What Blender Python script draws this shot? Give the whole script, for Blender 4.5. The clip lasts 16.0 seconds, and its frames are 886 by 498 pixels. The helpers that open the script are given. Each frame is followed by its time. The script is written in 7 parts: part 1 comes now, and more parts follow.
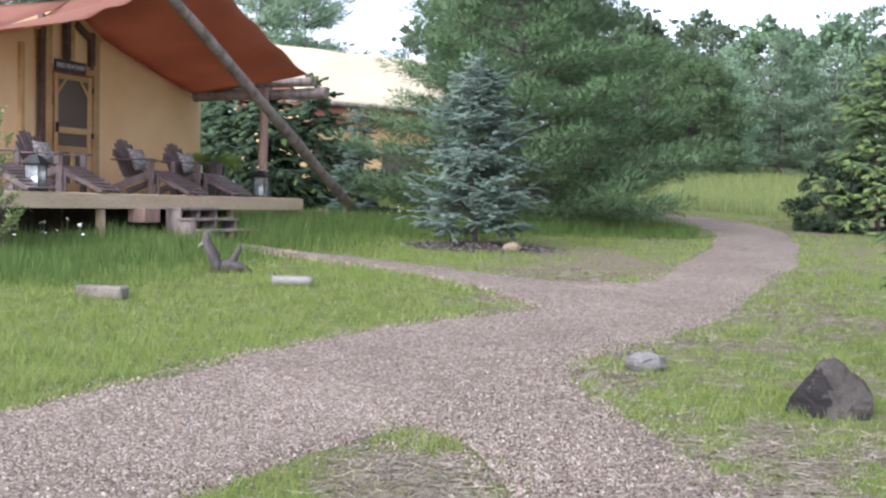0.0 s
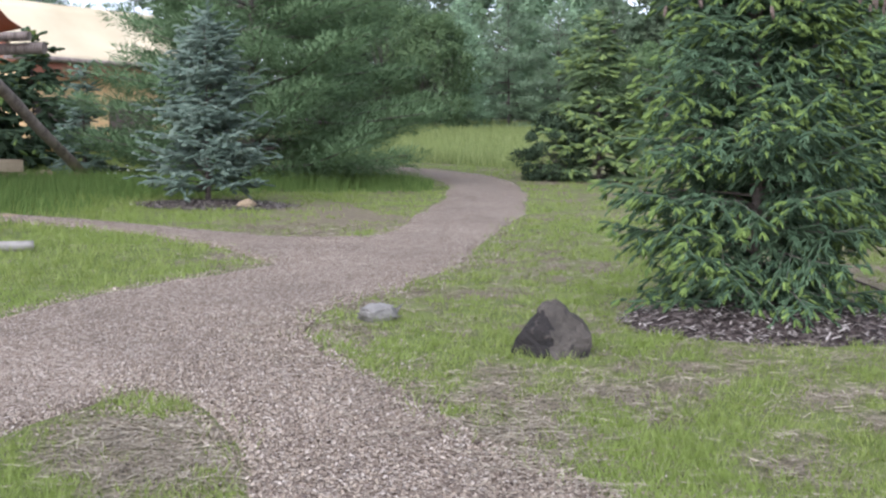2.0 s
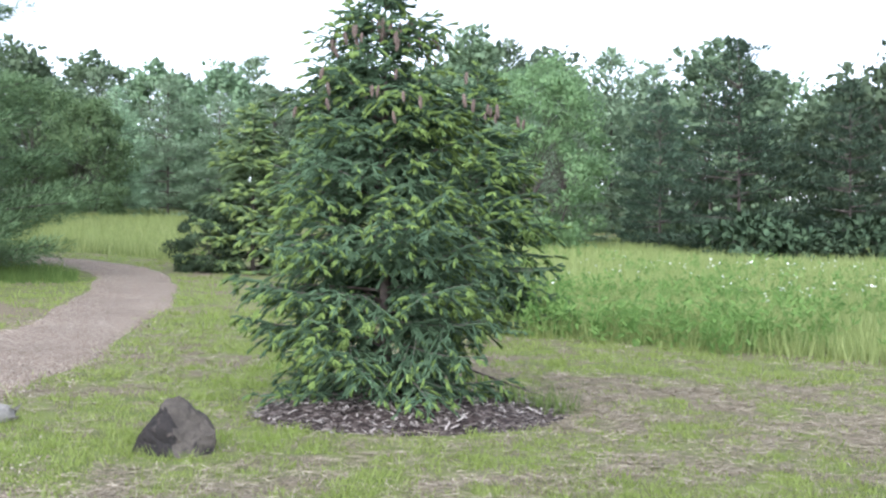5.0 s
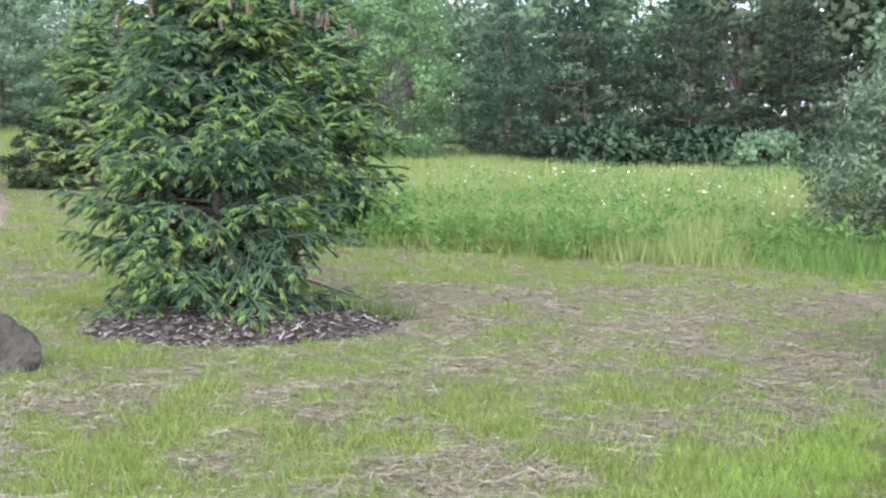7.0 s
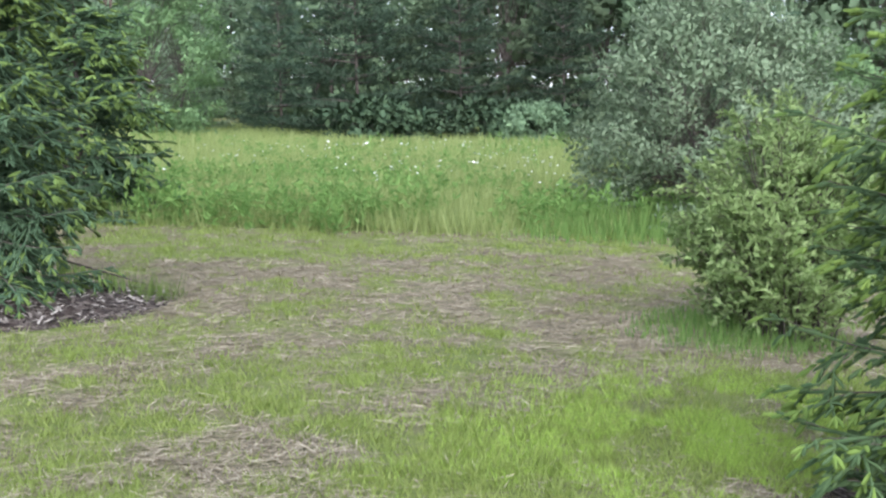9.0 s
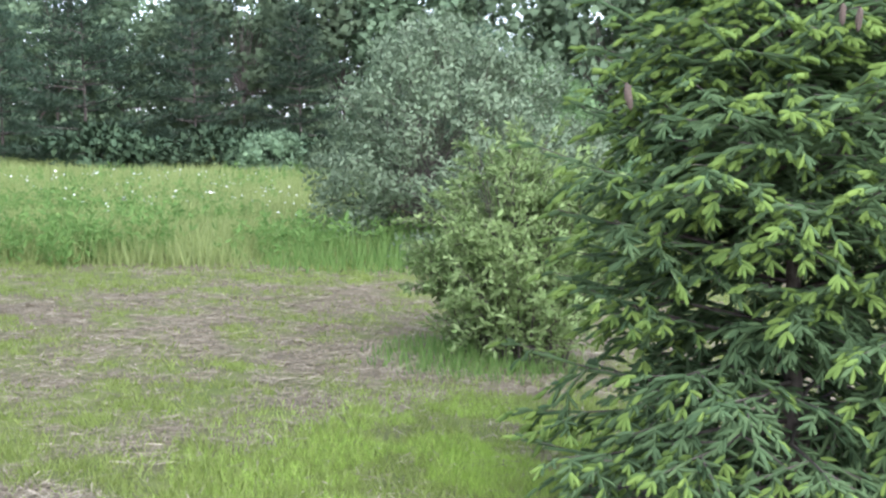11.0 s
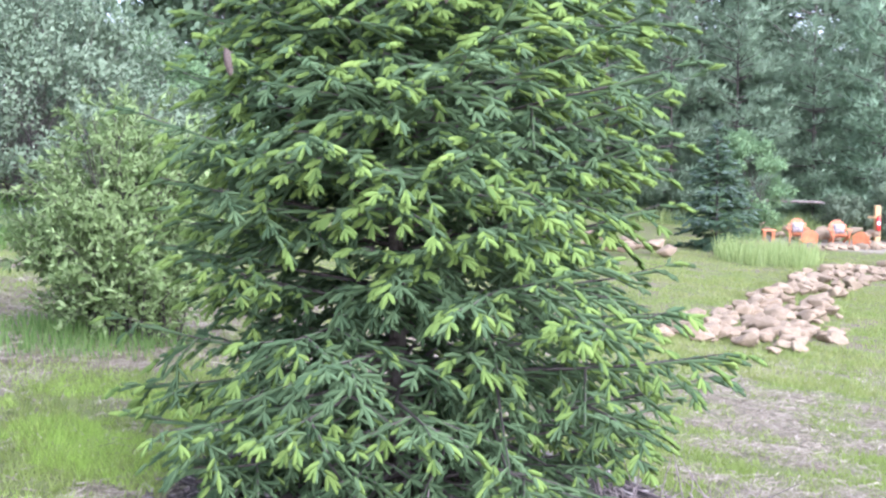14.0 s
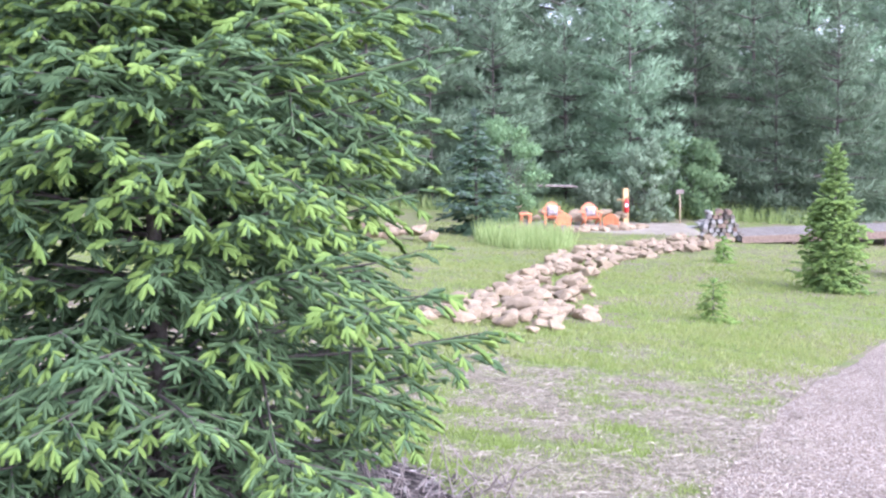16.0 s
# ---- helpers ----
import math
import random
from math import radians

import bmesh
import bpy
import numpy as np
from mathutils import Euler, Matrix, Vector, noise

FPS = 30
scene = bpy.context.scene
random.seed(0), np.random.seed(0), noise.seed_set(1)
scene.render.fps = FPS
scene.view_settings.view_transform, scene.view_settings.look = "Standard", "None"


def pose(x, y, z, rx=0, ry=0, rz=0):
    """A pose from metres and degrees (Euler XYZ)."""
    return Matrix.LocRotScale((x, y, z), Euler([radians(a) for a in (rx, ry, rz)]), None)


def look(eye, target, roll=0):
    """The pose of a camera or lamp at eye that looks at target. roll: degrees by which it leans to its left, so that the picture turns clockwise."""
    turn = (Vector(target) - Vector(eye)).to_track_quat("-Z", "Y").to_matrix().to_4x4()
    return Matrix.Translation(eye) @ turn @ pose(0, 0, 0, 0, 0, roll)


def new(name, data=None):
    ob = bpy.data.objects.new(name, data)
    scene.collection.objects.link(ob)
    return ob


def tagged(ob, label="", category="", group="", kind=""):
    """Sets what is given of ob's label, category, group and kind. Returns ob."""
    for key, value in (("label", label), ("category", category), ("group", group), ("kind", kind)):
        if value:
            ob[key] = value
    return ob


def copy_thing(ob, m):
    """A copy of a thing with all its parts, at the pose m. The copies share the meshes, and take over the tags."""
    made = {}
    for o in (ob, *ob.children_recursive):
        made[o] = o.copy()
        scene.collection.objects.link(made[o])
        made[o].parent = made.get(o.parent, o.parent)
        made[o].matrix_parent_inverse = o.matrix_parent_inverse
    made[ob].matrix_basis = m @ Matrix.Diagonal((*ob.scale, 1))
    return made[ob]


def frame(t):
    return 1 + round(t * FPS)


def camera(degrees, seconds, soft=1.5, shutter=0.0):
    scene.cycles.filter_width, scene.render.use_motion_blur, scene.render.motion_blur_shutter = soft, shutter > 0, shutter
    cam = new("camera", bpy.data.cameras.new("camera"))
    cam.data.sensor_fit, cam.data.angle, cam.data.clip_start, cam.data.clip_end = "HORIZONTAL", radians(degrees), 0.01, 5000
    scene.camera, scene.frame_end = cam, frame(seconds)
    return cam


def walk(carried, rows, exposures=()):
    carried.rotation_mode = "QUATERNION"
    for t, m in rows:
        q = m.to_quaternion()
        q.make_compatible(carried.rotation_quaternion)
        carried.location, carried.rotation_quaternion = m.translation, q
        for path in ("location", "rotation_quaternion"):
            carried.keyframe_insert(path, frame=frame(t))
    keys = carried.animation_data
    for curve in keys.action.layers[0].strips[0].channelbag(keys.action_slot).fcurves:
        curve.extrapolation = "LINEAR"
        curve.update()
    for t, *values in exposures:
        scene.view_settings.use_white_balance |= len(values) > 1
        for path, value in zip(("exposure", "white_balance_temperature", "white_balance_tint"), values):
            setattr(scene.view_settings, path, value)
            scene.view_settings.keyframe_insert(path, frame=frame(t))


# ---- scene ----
cam = camera(40.26, 16.0, soft=2.4)
PATH = [
    (0.0, pose(-0.000, 0.000, 1.600, 88.00, -1.00, -0.01)),
    (0.5, pose(0.005, -0.004, 1.596, 87.52, -0.74, -3.34)),
    (1.0, pose(0.033, -0.006, 1.595, 87.28, -0.12, -5.47)),
    (1.5, pose(0.061, 0.017, 1.582, 86.55, -0.29, -10.06)),
    (2.0, pose(0.080, 0.009, 1.584, 85.99, 0.33, -12.30)),
    (2.5, pose(0.142, -0.008, 1.591, 86.73, 0.23, -14.64)),
    (3.0, pose(0.198, -0.056, 1.617, 88.64, -0.02, -17.22)),
    (3.5, pose(0.246, -0.088, 1.630, 90.54, 0.37, -20.21)),
    (4.0, pose(0.255, -0.100, 1.628, 90.30, 0.04, -23.24)),
    (4.2, pose(0.264, -0.103, 1.628, 90.30, -0.18, -24.55)),
    (6.3, pose(0.359, -0.279, 1.612, 88.69, 0.08, -32.83)),
    (6.5, pose(0.374, -0.280, 1.610, 87.93, -0.02, -33.81)),
    (7.0, pose(0.412, -0.290, 1.596, 86.10, 0.50, -34.91)),
    (7.5, pose(0.450, -0.315, 1.592, 85.15, 1.05, -36.85)),
    (8.0, pose(0.474, -0.328, 1.590, 85.00, 1.01, -38.74)),
    (8.5, pose(0.488, -0.312, 1.590, 84.24, 1.06, -41.31)),
    (9.0, pose(0.501, -0.280, 1.589, 84.67, 1.24, -45.47)),
    (9.5, pose(0.509, -0.258, 1.593, 85.37, 1.15, -49.00)),
    (9.7, pose(0.498, -0.256, 1.595, 85.54, 0.97, -50.37)),
    (11.8, pose(0.511, -0.261, 1.582, 85.37, 1.30, -62.57)),
    (12.0, pose(0.519, -0.261, 1.579, 85.23, 1.23, -63.95)),
    (12.5, pose(0.520, -0.281, 1.581, 85.06, 1.03, -67.81)),
    (13.0, pose(0.534, -0.295, 1.578, 84.43, 0.78, -71.18)),
    (13.5, pose(0.538, -0.302, 1.577, 84.17, 0.56, -73.63)),
    (14.0, pose(0.534, -0.307, 1.575, 84.12, 0.98, -75.76)),
    (14.5, pose(0.531, -0.305, 1.571, 84.08, 1.21, -78.40)),
    (15.0, pose(0.519, -0.303, 1.570, 84.01, 1.10, -81.14)),
    (15.5, pose(0.524, -0.309, 1.570, 83.67, 1.50, -84.13)),
    (16.0, pose(0.516, -0.318, 1.567, 83.35, 1.23, -86.99)),
]
walk(cam, PATH, [(0.0, 1.40, 5720, 19), (2.0, 1.18, 5740, 17), (3.4, 1.22, 5690, 15), (4.0, 1.52, 5700, 14), (8.0, 1.63, 5820, 11), (9.5, 1.41, 5860, 10), (12.5, 1.92, 5440, 20), (16.0, 2.12, 5330, 28)])

# ---------------------------------------------------------------- light
world = bpy.data.worlds.new("overcast_sky")
scene.world = world
world.use_nodes = True
wn, wl = world.node_tree.nodes, world.node_tree.links
sky = wn.new("ShaderNodeTexSky")
sky.sky_type = 'NISHITA'
sky.sun_disc = False
SUN_EL, SUN_AZ = radians(41), radians(218)
sky.sun_elevation = SUN_EL
sky.sun_rotation = SUN_AZ
sky.dust_density = 1.5
hsv = wn.new("ShaderNodeHueSaturation")
hsv.inputs["Saturation"].default_value = 0.35
wl.new(sky.outputs[0], hsv.inputs["Color"])
wl.new(hsv.outputs[0], wn["Background"].inputs["Color"])
wn["Background"].inputs["Strength"].default_value = 0.15
sun_data = bpy.data.lights.new("sun", "SUN")
sun_data.energy = 1.7
sun_data.angle = radians(85)
sun_data.color = (1.0, 0.97, 0.93)
sun = new("sun", sun_data)
sun.matrix_world = look((math.sin(SUN_AZ) * 30, math.cos(SUN_AZ) * 30, 30 * math.tan(SUN_EL)), (0, 0, 0))


# ---------------------------------------------------------------- materials
def shader(name):
    m = bpy.data.materials.new(name)
    m.use_nodes = True
    return m, m.node_tree.nodes, m.node_tree.links, m.node_tree.nodes["Principled BSDF"]


def ramp(nodes, stops):
    r = nodes.new("ShaderNodeValToRGB")
    while len(r.color_ramp.elements) < len(stops):
        r.color_ramp.elements.new(0.5)
    for e, (p, c) in zip(r.color_ramp.elements, stops):
        e.position, e.color = p, (*c, 1)
    return r


def surface(name, c1, c2, scale=8.0, rough=0.8, bump=0.3, fine=60.0, metal=0.0, stretch=(1, 1, 1), spots=None, wear=0.35, trans=0.0):
    """Two-scale mottled surface in object space."""
    m, n, l, b = shader(name)
    tc = n.new("ShaderNodeTexCoord")
    mp = n.new("ShaderNodeMapping")
    mp.inputs["Scale"].default_value = stretch
    l.new(tc.outputs["Object"], mp.inputs[0])
    big, small = n.new("ShaderNodeTexNoise"), n.new("ShaderNodeTexNoise")
    for t, sc, d in ((big, scale, 6), (small, fine, 5)):
        t.inputs["Scale"].default_value = sc
        t.inputs["Detail"].default_value = d
        l.new(mp.outputs[0], t.inputs["Vector"])
    add = n.new("ShaderNodeMath")
    add.operation = 'MULTIPLY_ADD'
    l.new(small.outputs["Fac"], add.inputs[0])
    add.inputs[1].default_value = wear * 2
    l.new(big.outputs["Fac"], add.inputs[2])
    stops = [(0.35 + wear * 0.7, c1), (0.65 + wear * 1.2, c2)]
    r = ramp(n, stops)
    l.new(add.outputs[0], r.inputs[0])
    info = n.new("ShaderNodeObjectInfo")
    var = n.new("ShaderNodeMapRange")
    var.inputs["To Min"].default_value, var.inputs["To Max"].default_value = 0.85, 1.12
    l.new(info.outputs["Random"], var.inputs["Value"])
    mul = n.new("ShaderNodeHueSaturation")
    l.new(var.outputs[0], mul.inputs["Value"])
    l.new(r.outputs[0], mul.inputs["Color"])
    last = mul.outputs[0]
    if spots:
        v = n.new("ShaderNodeTexNoise")
        v.inputs["Scale"].default_value, v.inputs["Detail"].default_value = spots[1], 8
        l.new(mp.outputs[0], v.inputs["Vector"])
        rr = ramp(n, [(spots[2], (0, 0, 0)), (spots[2] + 0.08, (1, 1, 1))])
        l.new(v.outputs["Fac"], rr.inputs[0])
        mx = n.new("ShaderNodeMixRGB")
        mx.inputs[2].default_value = (*spots[0], 1)
        l.new(rr.outputs[0], mx.inputs[0])
        l.new(last, mx.inputs[1])
        last = mx.outputs[0]
    l.new(last, b.inputs["Base Color"])
    b.inputs["Roughness"].default_value = rough
    b.inputs["Metallic"].default_value = metal
    bp = n.new("ShaderNodeBump")
    bp.inputs["Strength"].default_value, bp.inputs["Distance"].default_value = bump, 0.02
    l.new(add.outputs[0], bp.inputs["Height"])
    l.new(bp.outputs[0], b.inputs["Normal"])
    if trans:
        tr = n.new("ShaderNodeBsdfTranslucent")
        l.new(last, tr.inputs["Color"])
        ms = n.new("ShaderNodeMixShader")
        ms.inputs[0].default_value = trans
        l.new(b.outputs[0], ms.inputs[1])
        l.new(tr.outputs[0], ms.inputs[2])
        l.new(ms.outputs[0], n["Material Output"].inputs[0])
    return m


def foliage(name, c1, c2, c3=None, patch=1.2, trans=0.3, rough=0.55, spec=0.3, vary=(0.75, 1.2)):
    """Leaves or needles: colour differs from leaf to leaf and from patch to patch."""
    m, n, l, b = shader(name)
    geo = n.new("ShaderNodeNewGeometry")
    r = ramp(n, [(0.0, c1), (1.0, c2)])
    l.new(geo.outputs["Random Per Island"], r.inputs[0])
    tc, info = n.new("ShaderNodeTexCoord"), n.new("ShaderNodeObjectInfo")
    nz = n.new("ShaderNodeTexNoise")
    nz.inputs["Scale"].default_value, nz.inputs["Detail"].default_value = patch, 3
    l.new(tc.outputs["Object"], nz.inputs["Vector"])
    mx = n.new("ShaderNodeMixRGB")
    rr = ramp(n, [(0.4, (0, 0, 0)), (0.65, (1, 1, 1))])
    l.new(nz.outputs["Fac"], rr.inputs[0])
    l.new(rr.outputs[0], mx.inputs[0])
    l.new(r.outputs[0], mx.inputs[1])
    mx.inputs[2].default_value = (*(c3 or c2), 1)
    hs = n.new("ShaderNodeHueSaturation")
    vr, hr = n.new("ShaderNodeMapRange"), n.new("ShaderNodeMapRange")
    vr.inputs["To Min"].default_value, vr.inputs["To Max"].default_value = vary
    hr.inputs["To Min"].default_value, hr.inputs["To Max"].default_value = 0.485, 0.51
    l.new(info.outputs["Random"], vr.inputs["Value"])
    l.new(info.outputs["Random"], hr.inputs["Value"])
    l.new(vr.outputs[0], hs.inputs["Value"])
    l.new(hr.outputs[0], hs.inputs["Hue"])
    l.new(mx.outputs[0], hs.inputs["Color"])
    l.new(hs.outputs[0], b.inputs["Base Color"])
    b.inputs["Roughness"].default_value = rough
    b.inputs["Specular IOR Level"].default_value = spec
    tr = n.new("ShaderNodeBsdfTranslucent")
    l.new(hs.outputs[0], tr.inputs["Color"])
    ms = n.new("ShaderNodeMixShader")
    ms.inputs[0].default_value = trans
    l.new(b.outputs[0], ms.inputs[1])
    l.new(tr.outputs[0], ms.inputs[2])
    l.new(ms.outputs[0], n["Material Output"].inputs[0])
    return m


def world_noise(n, l, geo, scale, detail=6, rough=0.6):
    t = n.new("ShaderNodeTexNoise")
    t.inputs["Scale"].default_value, t.inputs["Detail"].default_value, t.inputs["Roughness"].default_value = scale, detail, rough
    l.new(geo.outputs["Position"], t.inputs["Vector"])
    return t


def ground_material():
    """Thin turf over soil and old straw; the attribute cover says how thick the turf is."""
    m, n, l, b = shader("turf_and_straw")
    geo = n.new("ShaderNodeNewGeometry")
    at = n.new("ShaderNodeAttribute")
    at.attribute_name = "cover"
    n1, n2, n3 = world_noise(n, l, geo, 3.0, 8), world_noise(n, l, geo, 45.0, 4), world_noise(n, l, geo, 0.5, 3)
    green = ramp(n, [(0.3, (0.085, 0.11, 0.034)), (0.7, (0.172, 0.198, 0.064))])
    straw = ramp(n, [(0.3, (0.066, 0.055, 0.043)), (0.5, (0.165, 0.138, 0.092)), (0.72, (0.295, 0.252, 0.17))])
    l.new(n1.outputs["Fac"], green.inputs[0])
    l.new(n2.outputs["Fac"], straw.inputs[0])
    add = n.new("ShaderNodeMath")
    add.operation = 'ADD'
    sub = n.new("ShaderNodeMath")
    sub.operation = 'MULTIPLY_ADD'
    sub.inputs[1].default_value, sub.inputs[2].default_value = 1.4, -0.7
    l.new(n1.outputs["Fac"], sub.inputs[0])
    l.new(sub.outputs[0], add.inputs[0])
    l.new(at.outputs["Fac"], add.inputs[1])
    rr = ramp(n, [(0.3, (0, 0, 0)), (0.7, (1, 1, 1))])
    l.new(add.outputs[0], rr.inputs[0])
    mx = n.new("ShaderNodeMixRGB")
    l.new(rr.outputs[0], mx.inputs[0])
    l.new(straw.outputs[0], mx.inputs[1])
    l.new(green.outputs[0], mx.inputs[2])
    l.new(mx.outputs[0], b.inputs["Base Color"])
    b.inputs["Roughness"].default_value = 0.95
    b.inputs["Specular IOR Level"].default_value = 0.1
    bp = n.new("ShaderNodeBump")
    bp.inputs["Strength"].default_value, bp.inputs["Distance"].default_value = 0.8, 0.03
    l.new(n2.outputs["Fac"], bp.inputs["Height"])
    l.new(bp.outputs[0], b.inputs["Normal"])
    return m


def gravel_material(name, stops, cell=55.0, depth=0.02):
    """Small angular stones, told apart by cells in world space, over larger worn patches."""
    m, n, l, b = shader(name)
    geo = n.new("ShaderNodeNewGeometry")
    warp = world_noise(n, l, geo, 14.0, 2)
    vm = n.new("ShaderNodeVectorMath")
    vm.operation = 'MULTIPLY_ADD'
    vm.inputs[1].default_value = (0.05, 0.05, 0.05)
    l.new(warp.outputs["Color"], vm.inputs[0])
    l.new(geo.outputs["Position"], vm.inputs[2])
    v = n.new("ShaderNodeTexVoronoi")
    v.inputs["Scale"].default_value = cell
    l.new(vm.outputs[0], v.inputs["Vector"])
    sep = n.new("ShaderNodeSeparateColor")
    l.new(v.outputs["Color"], sep.inputs[0])
    r = ramp(n, stops)
    l.new(sep.outputs[0], r.inputs[0])
    big = world_noise(n, l, geo, 0.9, 6)
    br = ramp(n, [(0.3, (0.80, 0.79, 0.78)), (0.7, (1.08, 1.07, 1.06))])
    l.new(big.outputs["Fac"], br.inputs[0])
    mx = n.new("ShaderNodeMixRGB")
    mx.blend_type = 'MULTIPLY'
    mx.inputs[0].default_value = 1.0
    l.new(r.outputs[0], mx.inputs[1])
    l.new(br.outputs[0], mx.inputs[2])
    l.new(mx.outputs[0], b.inputs["Base Color"])
    b.inputs["Roughness"].default_value = 0.9
    b.inputs["Specular IOR Level"].default_value = 0.2
    bp = n.new("ShaderNodeBump")
    bp.inputs["Strength"].default_value, bp.inputs["Distance"].default_value = 1.0, depth
    bp.invert = True
    l.new(v.outputs["Distance"], bp.inputs["Height"])
    l.new(bp.outputs[0], b.inputs["Normal"])
    return m


def islands(name, stops, rough=0.85, trans=0.0):
    """Loose pieces of one kind, each in its own tone."""
    m, n, l, b = shader(name)
    geo = n.new("ShaderNodeNewGeometry")
    r = ramp(n, stops)
    l.new(geo.outputs["Random Per Island"], r.inputs[0])
    nz = world_noise(n, l, geo, 30.0, 5)
    mx = n.new("ShaderNodeMixRGB")
    mx.blend_type = 'MULTIPLY'
    mx.inputs[0].default_value = 0.6
    br = ramp(n, [(0.3, (0.6, 0.6, 0.6)), (0.7, (1.1, 1.1, 1.1))])
    l.new(nz.outputs["Fac"], br.inputs[0])
    l.new(r.outputs[0], mx.inputs[1])
    l.new(br.outputs[0], mx.inputs[2])
    l.new(mx.outputs[0], b.inputs["Base Color"])
    b.inputs["Roughness"].default_value = rough
    b.inputs["Specular IOR Level"].default_value = 0.2
    if trans:
        tr = n.new("ShaderNodeBsdfTranslucent")
        l.new(mx.outputs[0], tr.inputs["Color"])
        ms = n.new("ShaderNodeMixShader")
        ms.inputs[0].default_value = trans
        l.new(b.outputs[0], ms.inputs[1])
        l.new(tr.outputs[0], ms.inputs[2])
        l.new(ms.outputs[0], n["Material Output"].inputs[0])
    return m


M_GROUND = ground_material()
M_GRAVEL = gravel_material("pink_gravel", [(0.0, (0.118, 0.083, 0.06)), (0.35, (0.235, 0.182, 0.136)), (0.7, (0.302, 0.247, 0.191)), (1.0, (0.49, 0.425, 0.355))], 62.0, 0.025)
M_MULCH = gravel_material("bark_mulch", [(0.0, (0.022, 0.016, 0.014)), (0.6, (0.065, 0.048, 0.042)), (1.0, (0.17, 0.145, 0.13))], 28.0, 0.04)
M_BARK = surface("spruce_bark", (0.05, 0.04, 0.034), (0.13, 0.105, 0.09), 12, 0.9, 0.6)
M_SPRUCE = foliage("spruce_needles", (0.041, 0.071, 0.042), (0.085, 0.124, 0.064), (0.06, 0.095, 0.052), 2.0, 0.12, 0.75, 0.1)
M_SHOOT = foliage("spruce_new_shoots", (0.08, 0.125, 0.038), (0.18, 0.245, 0.068), (0.135, 0.192, 0.053), 2.0, 0.2, 0.75, 0.1)
M_NEAR = foliage("norway_spruce_needles", (0.066, 0.115, 0.055), (0.135, 0.203, 0.088), (0.097, 0.153, 0.07), 2.0, 0.18, 0.8, 0.04)
M_NEARTIP = foliage("norway_spruce_shoots", (0.115, 0.195, 0.056), (0.255, 0.365, 0.09), (0.19, 0.29, 0.074), 2.0, 0.25, 0.8, 0.04)
M_LUSH = foliage("lush_blades", (0.24, 0.36, 0.06), (0.42, 0.53, 0.12), (0.33, 0.45, 0.085), 0.7, 0.5)
M_BLUE = foliage("blue_spruce_needles", (0.075, 0.115, 0.085), (0.14, 0.19, 0.145), (0.106, 0.15, 0.113), 2.0, 0.15)
M_BLUETIP = foliage("blue_spruce_shoots", (0.135, 0.188, 0.142), (0.215, 0.272, 0.212), (0.172, 0.228, 0.175), 2.0, 0.2)
M_PINE = foliage("white_pine_needles", (0.105, 0.172, 0.085), (0.195, 0.283, 0.135), (0.15, 0.225, 0.11), 0.6, 0.25, 0.8, 0.06)
# Needle colour is lifted to stand in for haze over the wood.
M_HAZEPINE = foliage("hazed_pine_needles", (0.215, 0.31, 0.195), (0.335, 0.44, 0.275), (0.275, 0.375, 0.235), 0.5, 0.4, 0.85, 0.05, vary=(0.6, 1.3))
# Darker copy of the pine needles: shade of less lit trees put into colour.
M_SHADEPINE = foliage("shaded_pine_needles", (0.07, 0.115, 0.075), (0.125, 0.18, 0.115), (0.095, 0.145, 0.095), 0.5, 0.35, 0.85, 0.06, vary=(0.55, 1.4))
# Leaf colour of the deep wood is likewise lifted in place of haze.
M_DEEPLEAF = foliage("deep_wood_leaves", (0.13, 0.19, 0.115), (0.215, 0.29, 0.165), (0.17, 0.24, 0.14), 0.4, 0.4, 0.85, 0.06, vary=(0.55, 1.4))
M_LEAF = foliage("willow_leaves", (0.205, 0.31, 0.105), (0.39, 0.495, 0.22), (0.30, 0.40, 0.16), 1.2, 0.4, 0.7, 0.08)
M_GREENLEAF = foliage("green_leaves", (0.165, 0.265, 0.075), (0.32, 0.43, 0.135), (0.24, 0.345, 0.105), 0.8, 0.4)
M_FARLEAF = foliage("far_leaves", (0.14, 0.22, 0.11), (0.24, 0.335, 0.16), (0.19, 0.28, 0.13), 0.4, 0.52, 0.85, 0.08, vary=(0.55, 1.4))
M_OLIVE = foliage("silver_green_leaves", (0.15, 0.215, 0.125), (0.325, 0.395, 0.26), (0.225, 0.295, 0.182), 1.2, 0.35, 0.8, 0.1)
M_GRASS = foliage("lawn_blades", (0.147, 0.198, 0.05), (0.31, 0.36, 0.10), (0.23, 0.293, 0.072), 0.7, 0.48)
M_SLOPE = foliage("slope_blades", (0.21, 0.25, 0.075), (0.40, 0.43, 0.155), (0.30, 0.345, 0.11), 0.7, 0.48)
M_MEADOW = foliage("meadow_blades", (0.20, 0.265, 0.085), (0.40, 0.46, 0.18), (0.31, 0.38, 0.135), 0.25, 0.5)
M_WEED = foliage("tall_weeds", (0.105, 0.18, 0.05), (0.21, 0.30, 0.09), (0.155, 0.24, 0.07), 0.5, 0.45, 0.8, 0.1)
M_CHIP = islands("bark_chip", [(0.0, (0.05, 0.04, 0.034)), (0.5, (0.14, 0.115, 0.10)), (1.0, (0.42, 0.38, 0.34))])
M_STRAW = islands("dry_straw", [(0.0, (0.125, 0.102, 0.073)), (0.5, (0.265, 0.226, 0.162)), (1.0, (0.43, 0.378, 0.28))], 0.8)


# ---------------------------------------------------------------- tools
def softplus(v, k):
    return k * np.logaddexp(0, v / k)


